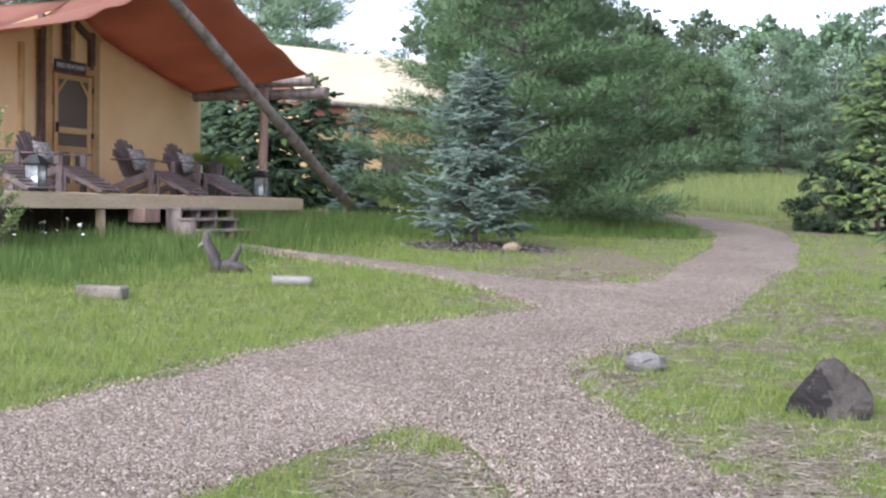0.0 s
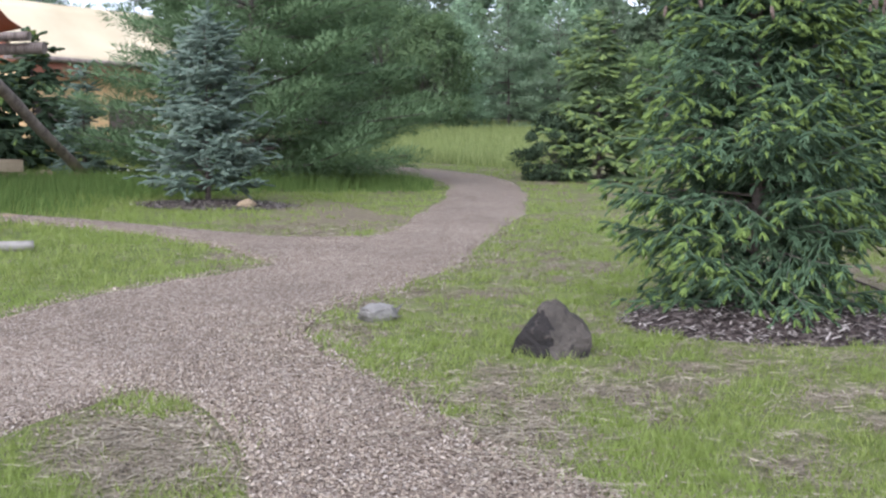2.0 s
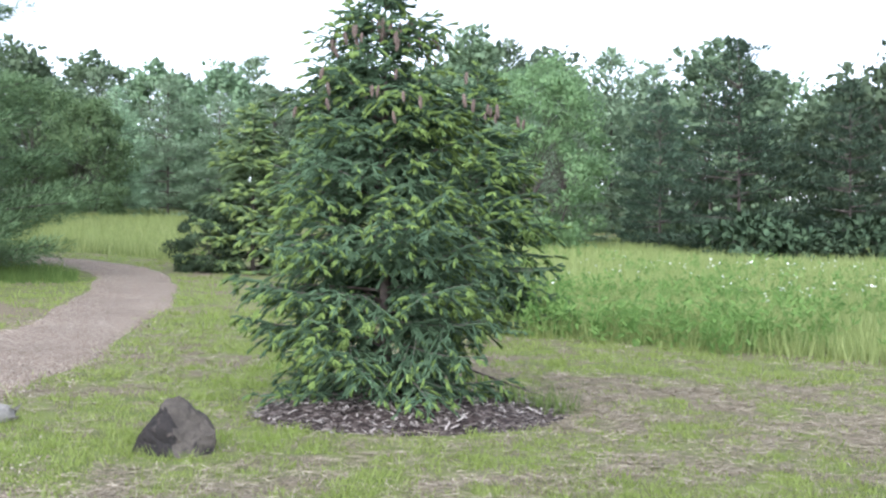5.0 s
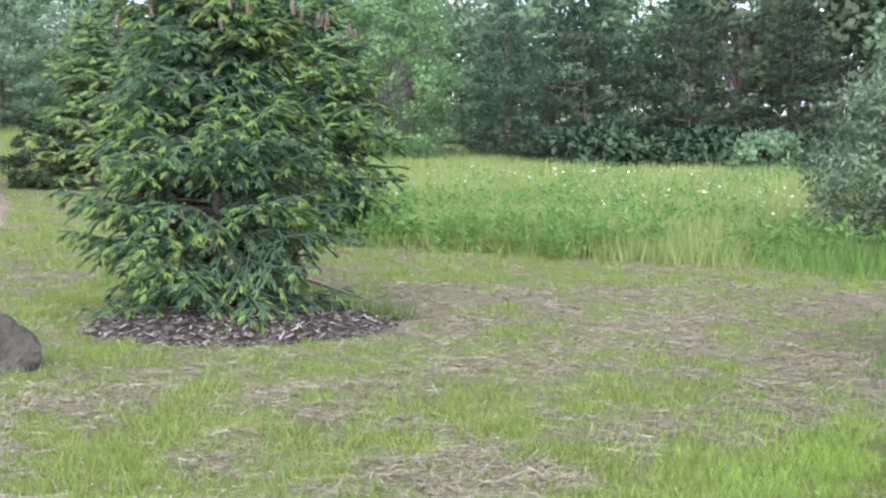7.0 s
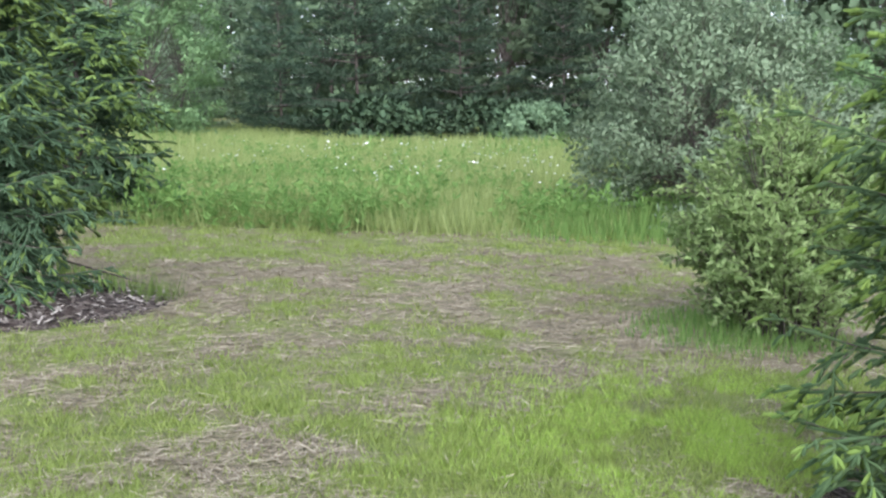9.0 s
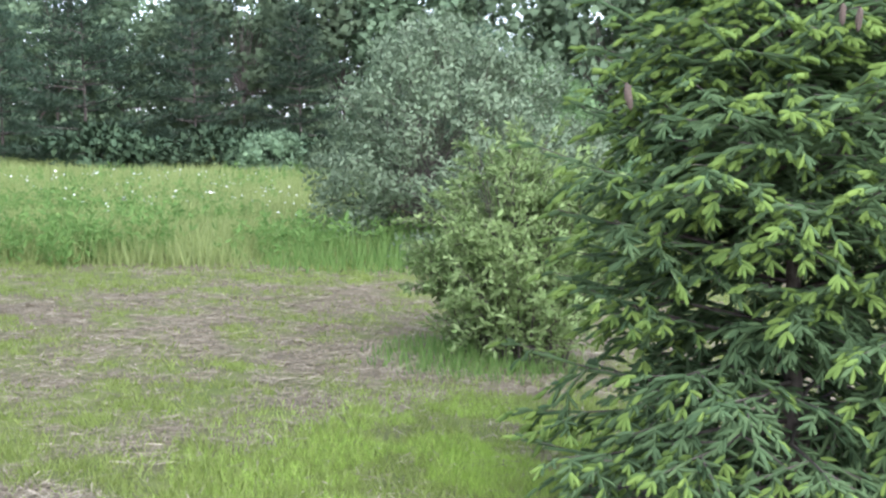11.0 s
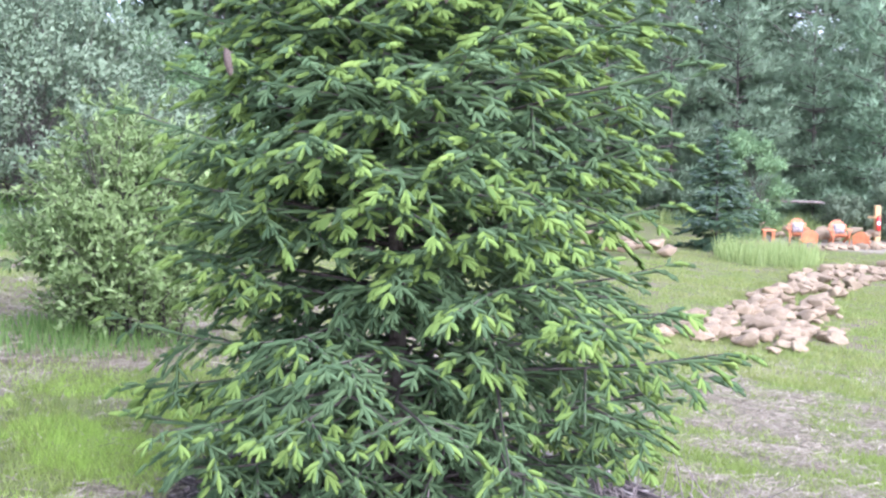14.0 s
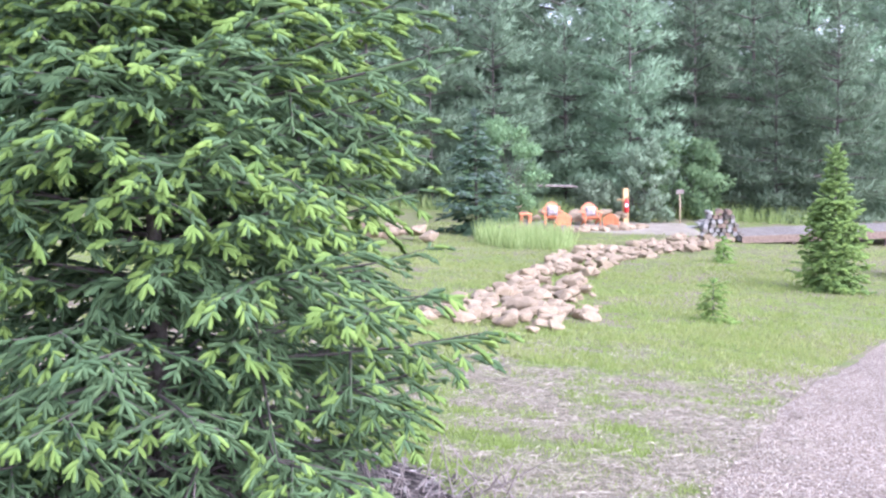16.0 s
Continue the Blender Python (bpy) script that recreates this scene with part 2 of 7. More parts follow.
def ground_z(x, y):
    """Height of the ground: it climbs gently to the tents and falls to the fire place."""
    s = 0.766 * x - 0.643 * y - 0.5 * softplus(y - 5, 1.5)
    return 0.055 * softplus(0.643 * y - 0.766 * x - 2, 4) - 5.0 * (1 - np.exp(-softplus(s - 3, 1.5) / 25)) + 0.012 * softplus(y - 30, 8) - 0.05 + 0.0175 * x + 0.0244 * y


def gz(x, y):
    return float(ground_z(np.float64(x), np.float64(y)))


def hash2(ix, iy, seed):
    h = (ix.astype(np.int64) * 374761393 + iy.astype(np.int64) * 668265263 + seed * 974711) & 0x7FFFFFFF
    h = ((h ^ (h >> 13)) * 1274126177) & 0x7FFFFFFF
    return ((h ^ (h >> 16)) & 0xFFFF) / 65535.0


def value_noise(x, y, scale, seed=0, octaves=3):
    out, amp, tot = 0.0, 1.0, 0.0
    for o in range(octaves):
        u, v = x * scale, y * scale
        ix, iy = np.floor(u), np.floor(v)
        fx, fy = u - ix, v - iy
        fx, fy = fx * fx * (3 - 2 * fx), fy * fy * (3 - 2 * fy)
        a, b = hash2(ix, iy, seed + o), hash2(ix + 1, iy, seed + o)
        c, d = hash2(ix, iy + 1, seed + o), hash2(ix + 1, iy + 1, seed + o)
        out = out + amp * (a + (b - a) * fx + (c - a) * fy + (a - b - c + d) * fx * fy)
        tot += amp
        amp *= 0.5
        scale *= 2.1
    return out / tot


def polar(az, r):
    a = radians(az)
    return r * math.sin(a), r * math.cos(a)


def mesh_of(name, verts, faces, mats, parent=None, label="", smooth=False, normals=None):
    """An object from numpy arrays; faces are all of one size; normals, if given, shade it softly."""
    verts, faces = np.asarray(verts, np.float32), np.asarray(faces, np.int32)
    me = bpy.data.meshes.new(name)
    k = faces.shape[1]
    me.vertices.add(len(verts))
    me.vertices.foreach_set("co", verts.ravel())
    me.loops.add(faces.size)
    me.loops.foreach_set("vertex_index", faces.ravel())
    me.polygons.add(len(faces))
    me.polygons.foreach_set("loop_start", np.arange(0, faces.size, k, dtype=np.int32))
    if smooth:
        me.polygons.foreach_set("use_smooth", np.ones(len(faces), bool))
    me.update(calc_edges=True)
    if normals is not None:
        at = me.attributes.new("custom_normal", "FLOAT_VECTOR", "POINT")
        at.data.foreach_set("vector", np.asarray(normals, np.float32).ravel())
        me.update()
    for m in (mats if isinstance(mats, (list, tuple)) else [mats]):
        me.materials.append(m)
    ob = new(name, me)
    ob.parent = parent
    if label:
        tagged(ob, label)
    return ob


def part(name, bm, material, parent, label=""):
    me = bpy.data.meshes.new(name)
    bm.to_mesh(me)
    bm.free()
    me.materials.append(material)
    ob = new(name, me)
    ob.parent = parent
    if label:
        tagged(ob, label)
    return ob


def thing(name, x, y, z, turn, label, category, group="", kind=""):
    ob = new(name)
    ob.matrix_world = pose(x, y, z, 0, 0, turn)
    return tagged(ob, label, category, group, kind)


def unit(v):
    return v / np.maximum(np.linalg.norm(v, axis=-1, keepdims=True), 1e-9)


def prisms(segs, sides=4):
    """Tapered sticks: rows of p0, p1, r0, r1."""
    s = np.array(segs, float)
    p0, p1, r0, r1 = s[:, :3], s[:, 3:6], s[:, 6], s[:, 7]
    d = unit(p1 - p0)
    ref = np.where(np.abs(d[:, 2:3]) > 0.9, [[1.0, 0, 0]], [[0, 0, 1.0]])
    a = unit(np.cross(d, ref))
    b = np.cross(d, a)
    ang = np.arange(sides) * 2 * math.pi / sides
    ring = a[:, None] * np.cos(ang)[None, :, None] + b[:, None] * np.sin(ang)[None, :, None]
    v = np.concatenate([p0[:, None] + ring * r0[:, None, None], p1[:, None] + ring * r1[:, None, None]], 1)
    k = np.arange(sides)
    q = np.stack([k, (k + 1) % sides, (k + 1) % sides + sides, k + sides], 1)
    f = (np.arange(len(s)) * 2 * sides)[:, None, None] + q[None]
    return v.reshape(-1, 3), f.reshape(-1, 4)


def blades(rng, x, y, h, w, bend=0.4, z=None):
    """Grass blades, one slim triangle each."""
    n = len(x)
    a = rng.random(n) * 2 * math.pi
    b = rng.random(n) * 2 * math.pi
    z = ground_z(x, y) - 0.005 if z is None else z
    base = np.stack([x, y, z], 1)
    side = np.stack([np.cos(a), np.sin(a), np.zeros(n)], 1) * (w * 0.5)[:, None]
    tip = base + np.stack([np.cos(b) * bend * h, np.sin(b) * bend * h, h], 1)
    v = np.stack([base - side, base + side, tip], 1).reshape(-1, 3)
    return v, np.arange(n * 3).reshape(-1, 3)


def leaves(rng, pts, size, slim=0.5, droop=0.2, way=None):
    """Folded leaf blades of four corners at the points."""
    n = len(pts)
    d = unit(rng.normal(size=(n, 3)) + np.array([0, 0, -droop])) if way is None else unit(way + 0.45 * rng.normal(size=(n, 3)))
    r = unit(rng.normal(size=(n, 3)))
    a = unit(np.cross(d, r))
    up = np.cross(a, d)
    L = size * (0.6 + 0.8 * rng.random((n, 1)))
    m = pts + d * L * 0.45
    v = np.stack([pts, m - a * L * slim * 0.5 + up * L * 0.12, pts + d * L, m + a * L * slim * 0.5 + up * L * 0.12], 1).reshape(-1, 3)
    k = np.arange(n)[:, None] * 4
    return v, np.concatenate([k + [[0, 1, 2]], k + [[0, 2, 3]]], 0)


# ---------------------------------------------------------------- trees
def facing(v, f, n):
    """Turns each triangle so that its front agrees with the normals given."""
    a, b, c = v[f[:, 0]], v[f[:, 1]], v[f[:, 2]]
    back = np.sum(np.cross(b - a, c - a) * n[f[:, 0]], 1) < 0
    f = f.copy()
    f[back] = f[back][:, ::-1]
    return f


def spindles(segs, r, sides=4, droop=0.10):
    """Plump needle-covered shoots: tapered bodies that bend down to a blunt tip."""
    s = np.asarray(segs, float)
    p0, p1 = s[:, :3], s[:, 3:6]
    ln = np.linalg.norm(p1 - p0, axis=1, keepdims=True)
    d = unit(p1 - p0)
    a = unit(np.cross(d, [[0.3, 0.2, 1.0]]))
    b = np.cross(d, a)
    z = np.array([0, 0, 1.0])
    vs, ns = [], []
    for u, q in ((0.0, 0.55), (0.45, 1.0), (0.88, 0.72)):
        c = p0 + (p1 - p0) * u - z * ln * droop * u * u
        for k in range(sides):
            t = k * 2 * math.pi / sides
            o = a * math.cos(t) + b * math.sin(t)
            vs.append(c + q * r * o)
            ns.append(o + d * (0.35 if u > 0.8 else 0.0))
    vs.append(p1 - z * ln * droop)
    ns.append(d)
    m = len(vs)
    f = []
    for k in range(sides):
        e = (k + 1) % sides
        for j in (0, sides):
            f += [[j + k, j + e, j + sides + e], [j + k, j + sides + e, j + sides + k]]
        f.append([2 * sides + k, 2 * sides + e, 3 * sides])
    f = (np.arange(len(s)) * m)[:, None, None] + np.array(f)[None]
    return np.stack(vs, 1).reshape(-1, 3), f.reshape(-1, 3), np.stack(ns, 1).reshape(-1, 3)


def shoot_mesh(rng, segs, r, per, length, width, sides=4, lean=1.0):
    """Spindle bodies with a fringe of needles; shading normals follow the shoot and, more softly, the crown."""
    s = np.asarray(segs, float)
    v, f, n = spindles(s, r, sides)
    crown = unit((s[:, :3] + s[:, 3:6]) * np.array([0.5, 0.5, 0]) + np.array([0, 0, 0.35]))
    n = n * 0.75 + np.repeat(crown, 3 * sides + 1, 0) * 0.45
    if per:
        p0, p1 = np.repeat(s[:, :3], per, 0), np.repeat(s[:, 3:6], per, 0)
        k = len(p0)
        ax = p1 - p0
        d = unit(ax)
        u = rng.random((k, 1))
        rnd = rng.normal(size=(k, 3))
        rad = unit(rnd - d * np.sum(rnd * d, 1, keepdims=True))
        out = unit(rad + d * lean)
        base = p0 + ax * u - np.array([0, 0, 0.10]) * np.linalg.norm(ax, axis=1, keepdims=True) * u * u
        ln = length * (0.7 + 0.6 * rng.random((k, 1)))
        side = unit(np.cross(out, d + 0.01)) * width * 0.5
        nv = np.stack([base - side, base + side, base + out * (ln + r * 0.6)], 1).reshape(-1, 3)
        nn = np.repeat(rad * 0.75 + np.repeat(crown, per, 0) * 0.45, 3, 0)
        nf = facing(nv, np.arange(k * 3).reshape(-1, 3), nn)
        v, f, n = np.concatenate([v, nv]), np.concatenate([f, nf + len(v)]), np.concatenate([n, nn])
    return v, f, unit(n)


def spruce_shape(seed, H, outline, gap, twig_gap, sub_gap, shoot=0.08, limbs=7, lift=30, sag=0.25, hang=0.35, inner=0.22, low=0.05, ragged=0.12, spread=50, young_share=0.8, full=0.55, rise=-3, fill=0.32, bias=(0, 0), tips=0.25, twig=0.16, forks=4):
    """Limbs in whorls; each carries a flat fan of side twigs, each twig two rows of shoots. The last shoots of a fan are this year's."""
    rng = np.random.default_rng(seed)
    fs, rs = zip(*outline)
    wood, old, young = [], [], []
    tr = 0.014 * H
    for i in range(12):
        a, b = i / 12, (i + 1) / 12
        wood.append((0, 0, H * a, 0, 0, H * b, tr * (1 - a) + 0.005, tr * (1 - b) + 0.005))
    z = np.array([0, 0, 1.0])
    h, turn = H * low, 0.0
    while h < H * 0.975:
        f = h / H
        R = float(np.interp(f, fs, rs))
        turn += 0.9
        n = limbs if f < 0.75 else max(4, limbs - 2)
        for k in range(n):
            az = turn + 2 * math.pi * k / n + rng.normal() * 0.22
            short = rng.random() < fill
            Lb = max(0.10, R * (rng.uniform(0.40, 0.72) if short else rng.uniform(1 - ragged, 1 + ragged)) * (1 + bias[1] * math.cos(az - radians(bias[0]))))
            el = math.tan(radians(rise + lift * f ** 1.2 + rng.normal() * 6))
            hb = max(0.08, h + rng.uniform(-0.6, 0.6) * gap)
            ca, sa = math.cos(az), math.sin(az)
            out, side = np.array([ca, sa, 0]), np.array([-sa, ca, 0])
            bow, wave = rng.normal() * 0.10, rng.uniform(0, 6.28)
            droop = sag * (1 - 0.75 * f) * rng.uniform(0.6, 1.4)
            gay = 0.0 if short and f < 0.85 else np.clip(rng.normal(0.75, 0.38), 0.05, 1.3) * young_share * (0.75 + 0.55 * f)
            roll = rng.normal() * 0.16

            def at(u):
                p = out * Lb * u + side * Lb * (bow * u * u + 0.02 * math.sin(wave + 9 * u))
                p[2] = max(0.06, hb + Lb * (el * u - droop * u * u + 0.6 * droop * u ** 4))
                return p
            # the limb and its side limbs, each with a row of short hand-like twigs on either side
            curves = [(at, Lb, 0.0, 1.0)]
            for j in range(forks if Lb > 0.35 else 0):
                u0 = 0.26 + 0.56 * (j + rng.uniform(0.2, 0.8)) / forks
                p0 = at(u0)
                t = unit(at(u0 + 0.05) - at(u0 - 0.05))
                sg = 1 if j % 2 else -1
                sp = radians(spread + rng.normal() * 8)
                d0 = unit(t * math.cos(sp) + side * sg * math.sin(sp) + z * (rng.normal() * 0.12 + roll * sg - 0.08))
                Ls = full * Lb * (1.08 - u0) * rng.uniform(0.8, 1.2)
                ds = droop * rng.uniform(0.8, 1.6)

                def arm(u, p0=p0, d0=d0, Ls=Ls, ds=ds):
                    p = p0 + d0 * Ls * u
                    p[2] = max(0.05, p[2] - Ls * (ds * u * u - 0.5 * ds * u ** 4))
                    return p
                curves.append((arm, Ls, u0, 0.85))
            for cu, Lc, u_from, thick in curves:
                steps = 5 if u_from == 0 else 3
                pts = [cu(q / steps) for q in range(steps + 1)]
                br = (0.004 + 0.007 * Lc) * thick
                for q in range(steps):
                    wood.append((*pts[q], *pts[q + 1], br * (1 - q / steps) + 0.002, br * (1 - (q + 1) / steps) + 0.002))
                    if q or u_from:
                        old.append((*pts[q], *pts[q + 1]))
                u, sg = (inner if u_from == 0 else 0.15) + rng.uniform(0, 0.08), 1
                while u < 1.04:
                    last = u >= 0.985
                    uu = min(u, 1.0)
                    far = u_from + (1 - u_from) * uu
                    p = cu(uu)
                    t = unit(cu(min(1, uu + 0.05)) - cu(uu - 0.06))
                    across = unit(np.cross(z, t))
                    sg = -sg
                    lt = twig * (1.15 - 0.5 * uu) * rng.uniform(0.7, 1.25)
                    sp = radians(spread + rng.normal() * 10) if not last else rng.normal() * 0.15
                    d = unit(t * math.cos(sp) + across * sg * math.sin(sp) + z * (rng.normal() * 0.16 + roll * sg - 0.12 * hang))
                    cr = unit(np.cross(d, z + side * roll))
                    bend = hang * rng.uniform(0.5, 1.2) * (1 - 0.6 * f) * (1.6 if short else 1.0)

                    def tw(w):
                        e = p + d * lt * w
                        e[2] = max(0.05, e[2] - bend * lt * w * w)
                        return e
                    e = tw(1.0)
                    old.append((*p, *e))
                    tipdir = unit(e - tw(0.6))
                    w, s2 = sub_gap * rng.uniform(0.4, 1.0), 1
                    while w < lt * 0.95:
                        q = w / lt
                        b0 = tw(q)
                        s2 = -s2
                        l2 = shoot * (1.12 - 0.25 * q) * rng.uniform(0.75, 1.2)
                        dd = unit(d * 0.75 + cr * s2 * 0.78 + z * (rng.normal() * 0.16 - bend * q * 0.7 - 0.12 * hang))
                        row = (*b0, *(b0 + dd * l2))
                        fresh = gay * np.clip((q - tips) * 2.6, 0, 1) * np.clip((far - 0.35) * 2.4, 0.0, 1)
                        (young if rng.random() < fresh else old).append(row)
                        w += sub_gap * rng.uniform(0.8, 1.2)
                    for wd in (-0.62, 0.0, 0.62):
                        dd = unit(tipdir + cr * (wd + rng.normal() * 0.10) + z * rng.normal() * 0.10)
                        row = (*e, *(e + dd * shoot * (1.15 if wd == 0 else 0.95) * rng.uniform(0.85, 1.15)))
                        (young if rng.random() < gay * 1.15 * np.clip((far - 0.3) * 2.4, 0.0, 1) else old).append(row)
                    u += twig_gap / Lc * rng.uniform(0.8, 1.2)
        h += gap * (1 - 0.40 * f)
    for k in range(10):
        a = k * 2.4
        dd = np.array([math.cos(a) * 0.8, math.sin(a) * 0.8, 0.75])
        b0 = np.array([0, 0, H * (0.93 + 0.07 * k / 10)])
        young.append((*b0, *(b0 + unit(dd) * shoot * (1.5 - 0.06 * k))))
    young.append((0, 0, H * 0.96, 0, 0, H * 1.02))
    return rng, np.array(wood), np.array(old), np.array(young)


def spruce(name, label, x, y, H, outline, gap, twig_gap, sub_gap, per, length, width, core, mats, seed, turn=0, category="spruce tree", sink=0.03, group="", sides=4, **kw):
    rng, wood, old, young = spruce_shape(seed, H, outline, gap, twig_gap, sub_gap, **kw)
    ob = thing(name, x, y, gz(x, y) - sink, turn, label, category, group)
    v, f = prisms(wood[:12], 8)
    mesh_of("trunk", v, f, M_BARK, ob, smooth=True)
    v, f = prisms(wood[12:], 3)
    tagged(mesh_of("limbwork", v, f, M_BARK, ob), kind="stuff")
    v, f, n = shoot_mesh(rng, old, core * 0.85, per, length, width, sides)
    mesh_of("old_foliage", v, f, mats[0], ob, normals=n)
    v, f, n = shoot_mesh(rng, young, core, per, length, width, sides)
    mesh_of("young_foliage", v, f, mats[1], ob, "pale fresh shoots", normals=n)
    return ob


def pine_mesh(seed, H, R, per, length, width, trunk=0.009, low=0.05, tier=0.55, power=0.75, lump=0.5, flat=0.40, start=0.42, wild=0.0, crowd=0):
    """A white pine: tiers of level limbs, each with soft rounded cushions of long needles that sweep up and outwards."""
    rng = np.random.default_rng(seed)
    wood, cs = [], []
    tr = trunk * H
    for i in range(8):
        a, b = i / 8, (i + 1) / 8
        wood.append((0, 0, H * a, 0, 0, H * b, tr * (1 - a) + 0.01, tr * (1 - b) + 0.01))
    h = H * low
    while h < H * 0.975:
        f = h / H
        L0 = R * (1 - f) ** power * (0.82 + 0.18 * min(1, f / 0.15)) + 0.15
        ph = rng.uniform(0, 6.28)
        n = int(rng.integers(5, 8)) + crowd if f < 0.8 else 4 + crowd // 2
        for k in range(n):
            az = ph + 2 * math.pi * k / n + rng.normal() * 0.25
            L = L0 * rng.uniform(0.65, 1.15 + wild)
            hb = h + rng.normal() * 0.15 * tier
            el = rng.uniform(-0.06, 0.12) + 0.7 * f * f
            ca, sa = math.cos(az), math.sin(az)
            at = lambda u: np.array([ca * L * u, sa * L * u, max(0.25, hb + L * (el * u - 0.10 * u + 0.16 * u * u))])
            br = 0.008 + 0.012 * L
            for q in range(2):
                wood.append((*at(q / 2), *at((q + 1) / 2), br * (1 - q / 2) + 0.004, br * (1 - (q + 1) / 2) + 0.004))
            u = start * rng.uniform(0.8, 1.1)
            while u < 1.03:
                wide = 0.26 * L * (1.15 - u)
                for lane in ((-1, 0, 1) if wide > 0.45 * lump else (0,)):
                    s = lump * rng.uniform(0.65, 1.2) * (1 - 0.45 * f)
                    c = at(min(u, 1.0)) + np.array([-sa, ca, 0]) * lane * wide * rng.uniform(0.7, 1.2)
                    c[2] += rng.normal() * 0.10 * s - abs(lane) * 0.1 * wide
                    cs.append((*c, s, ca, sa))
                u += 0.85 * lump / L * rng.uniform(0.8, 1.2)
        h += tier * rng.uniform(0.75, 1.2) * (1 - 0.35 * f)
    for k in range(4):
        cs.append((0, 0, H * (0.94 + 0.018 * k), 0.22 * lump * (4 - k), 1, 0))
    c = np.repeat(np.array(cs), per, 0)
    n = len(c)
    o = unit(rng.normal(size=(n, 3)) + np.array([0, 0, 0.35]))
    s = c[:, 3:4]
    base = c[:, :3] + o * s * np.array([1, 1, flat]) * (0.35 + 0.65 * rng.random((n, 1)) ** 0.6)
    lead = np.stack([c[:, 4], c[:, 5], np.full(n, 0.55)], 1)
    d = unit(o * 0.75 + lead * 0.55 + rng.normal(size=(n, 3)) * 0.35)
    side = unit(np.cross(d, rng.normal(size=(n, 3)))) * width * 0.5
    ln = length * (0.6 + 0.7 * rng.random((n, 1)))
    v = np.stack([base - side, base + side, base + d * ln], 1).reshape(-1, 3)
    nn = unit(o * np.array([1, 1, 1.25]) + np.stack([c[:, 4], c[:, 5], np.full(n, 0.5)], 1) * 0.45 + 0.15 * rng.normal(size=(n, 3)))
    nn = np.repeat(nn, 3, 0)
    f = facing(v, np.arange(n * 3).reshape(-1, 3), nn)
    wv, wf = prisms(wood, 3)
    return wv, wf, v, f, nn


def crown_mesh(seed, H, R, base, clumps, per, leaf, slim=0.55, trunk=0.03, stems=1, spread=0.7, top=1.0, lumpy=0.6):
    """Broad-leaved tree or shrub: stems, forking limbs, and rounded clumps of leaves round the limb ends."""
    rng = np.random.default_rng(seed)
    wood, pts, outs = [], [], []
    mid_h = base + 0.45 * (H - base)
    for s in range(stems):
        a0 = rng.uniform(0, 6.28)
        foot = np.array([math.cos(a0), math.sin(a0), 0]) * (0.12 * R if stems > 1 else 0)
        lean = np.array([math.cos(a0), math.sin(a0), 0]) * (0.3 * R if stems > 1 else 0.05 * R)
        heart = foot + lean + np.array([0, 0, base + 0.25 * (H - base)])
        wood.append((*foot, *heart, trunk * H, trunk * H * 0.6))
        for c in range(clumps // stems):
            th, cz = rng.uniform(0, 6.28), rng.random()
            rad = R * math.sqrt(max(0.02, 1 - (2 * cz - 0.85) ** 2 / 1.4)) * rng.uniform(0.5, 1.0)
            c0 = np.array([math.cos(th) * rad, math.sin(th) * rad, base + (H - base) * cz * top * rng.uniform(0.9, 1.03)])
            mid = heart + (c0 - heart) * 0.5 + rng.normal(size=3) * 0.06 * R
            wood.append((*heart, *mid, trunk * H * 0.35, trunk * H * 0.2))
            wood.append((*mid, *c0, trunk * H * 0.2, 0.004))
            cr = spread * R * rng.uniform(0.20, 0.42)
            o = unit(rng.normal(size=(per, 3)))
            q = o * (rng.random((per, 1)) ** 0.40) * cr * np.array([1, 1, 0.78])
            pts.append(c0 + q)
            crown = unit(np.array([c0[0], c0[1], 1.2 * (c0[2] - mid_h) * R / (0.5 * (H - base))]))
            outs.append(o * lumpy + crown * 0.5 + np.array([0, 0, 0.22]) + 0.22 * rng.normal(size=(per, 3)))
            for t in range(2):
                e = c0 + q[t]
                wood.append((*c0, *e, 0.004, 0.002))
    wv, wf = prisms(wood, 3)
    p, o = np.concatenate(pts), unit(np.concatenate(outs))
    k = p[:, 2] > 0.04
    lv, lf = leaves(rng, p[k], leaf, slim, 0.2, 0.7 * o[k] + 0.7 * rng.normal(size=(k.sum(), 3)))
    n = np.repeat(o[k], 4, 0)
    return wv, wf, lv, facing(lv, lf, n), n


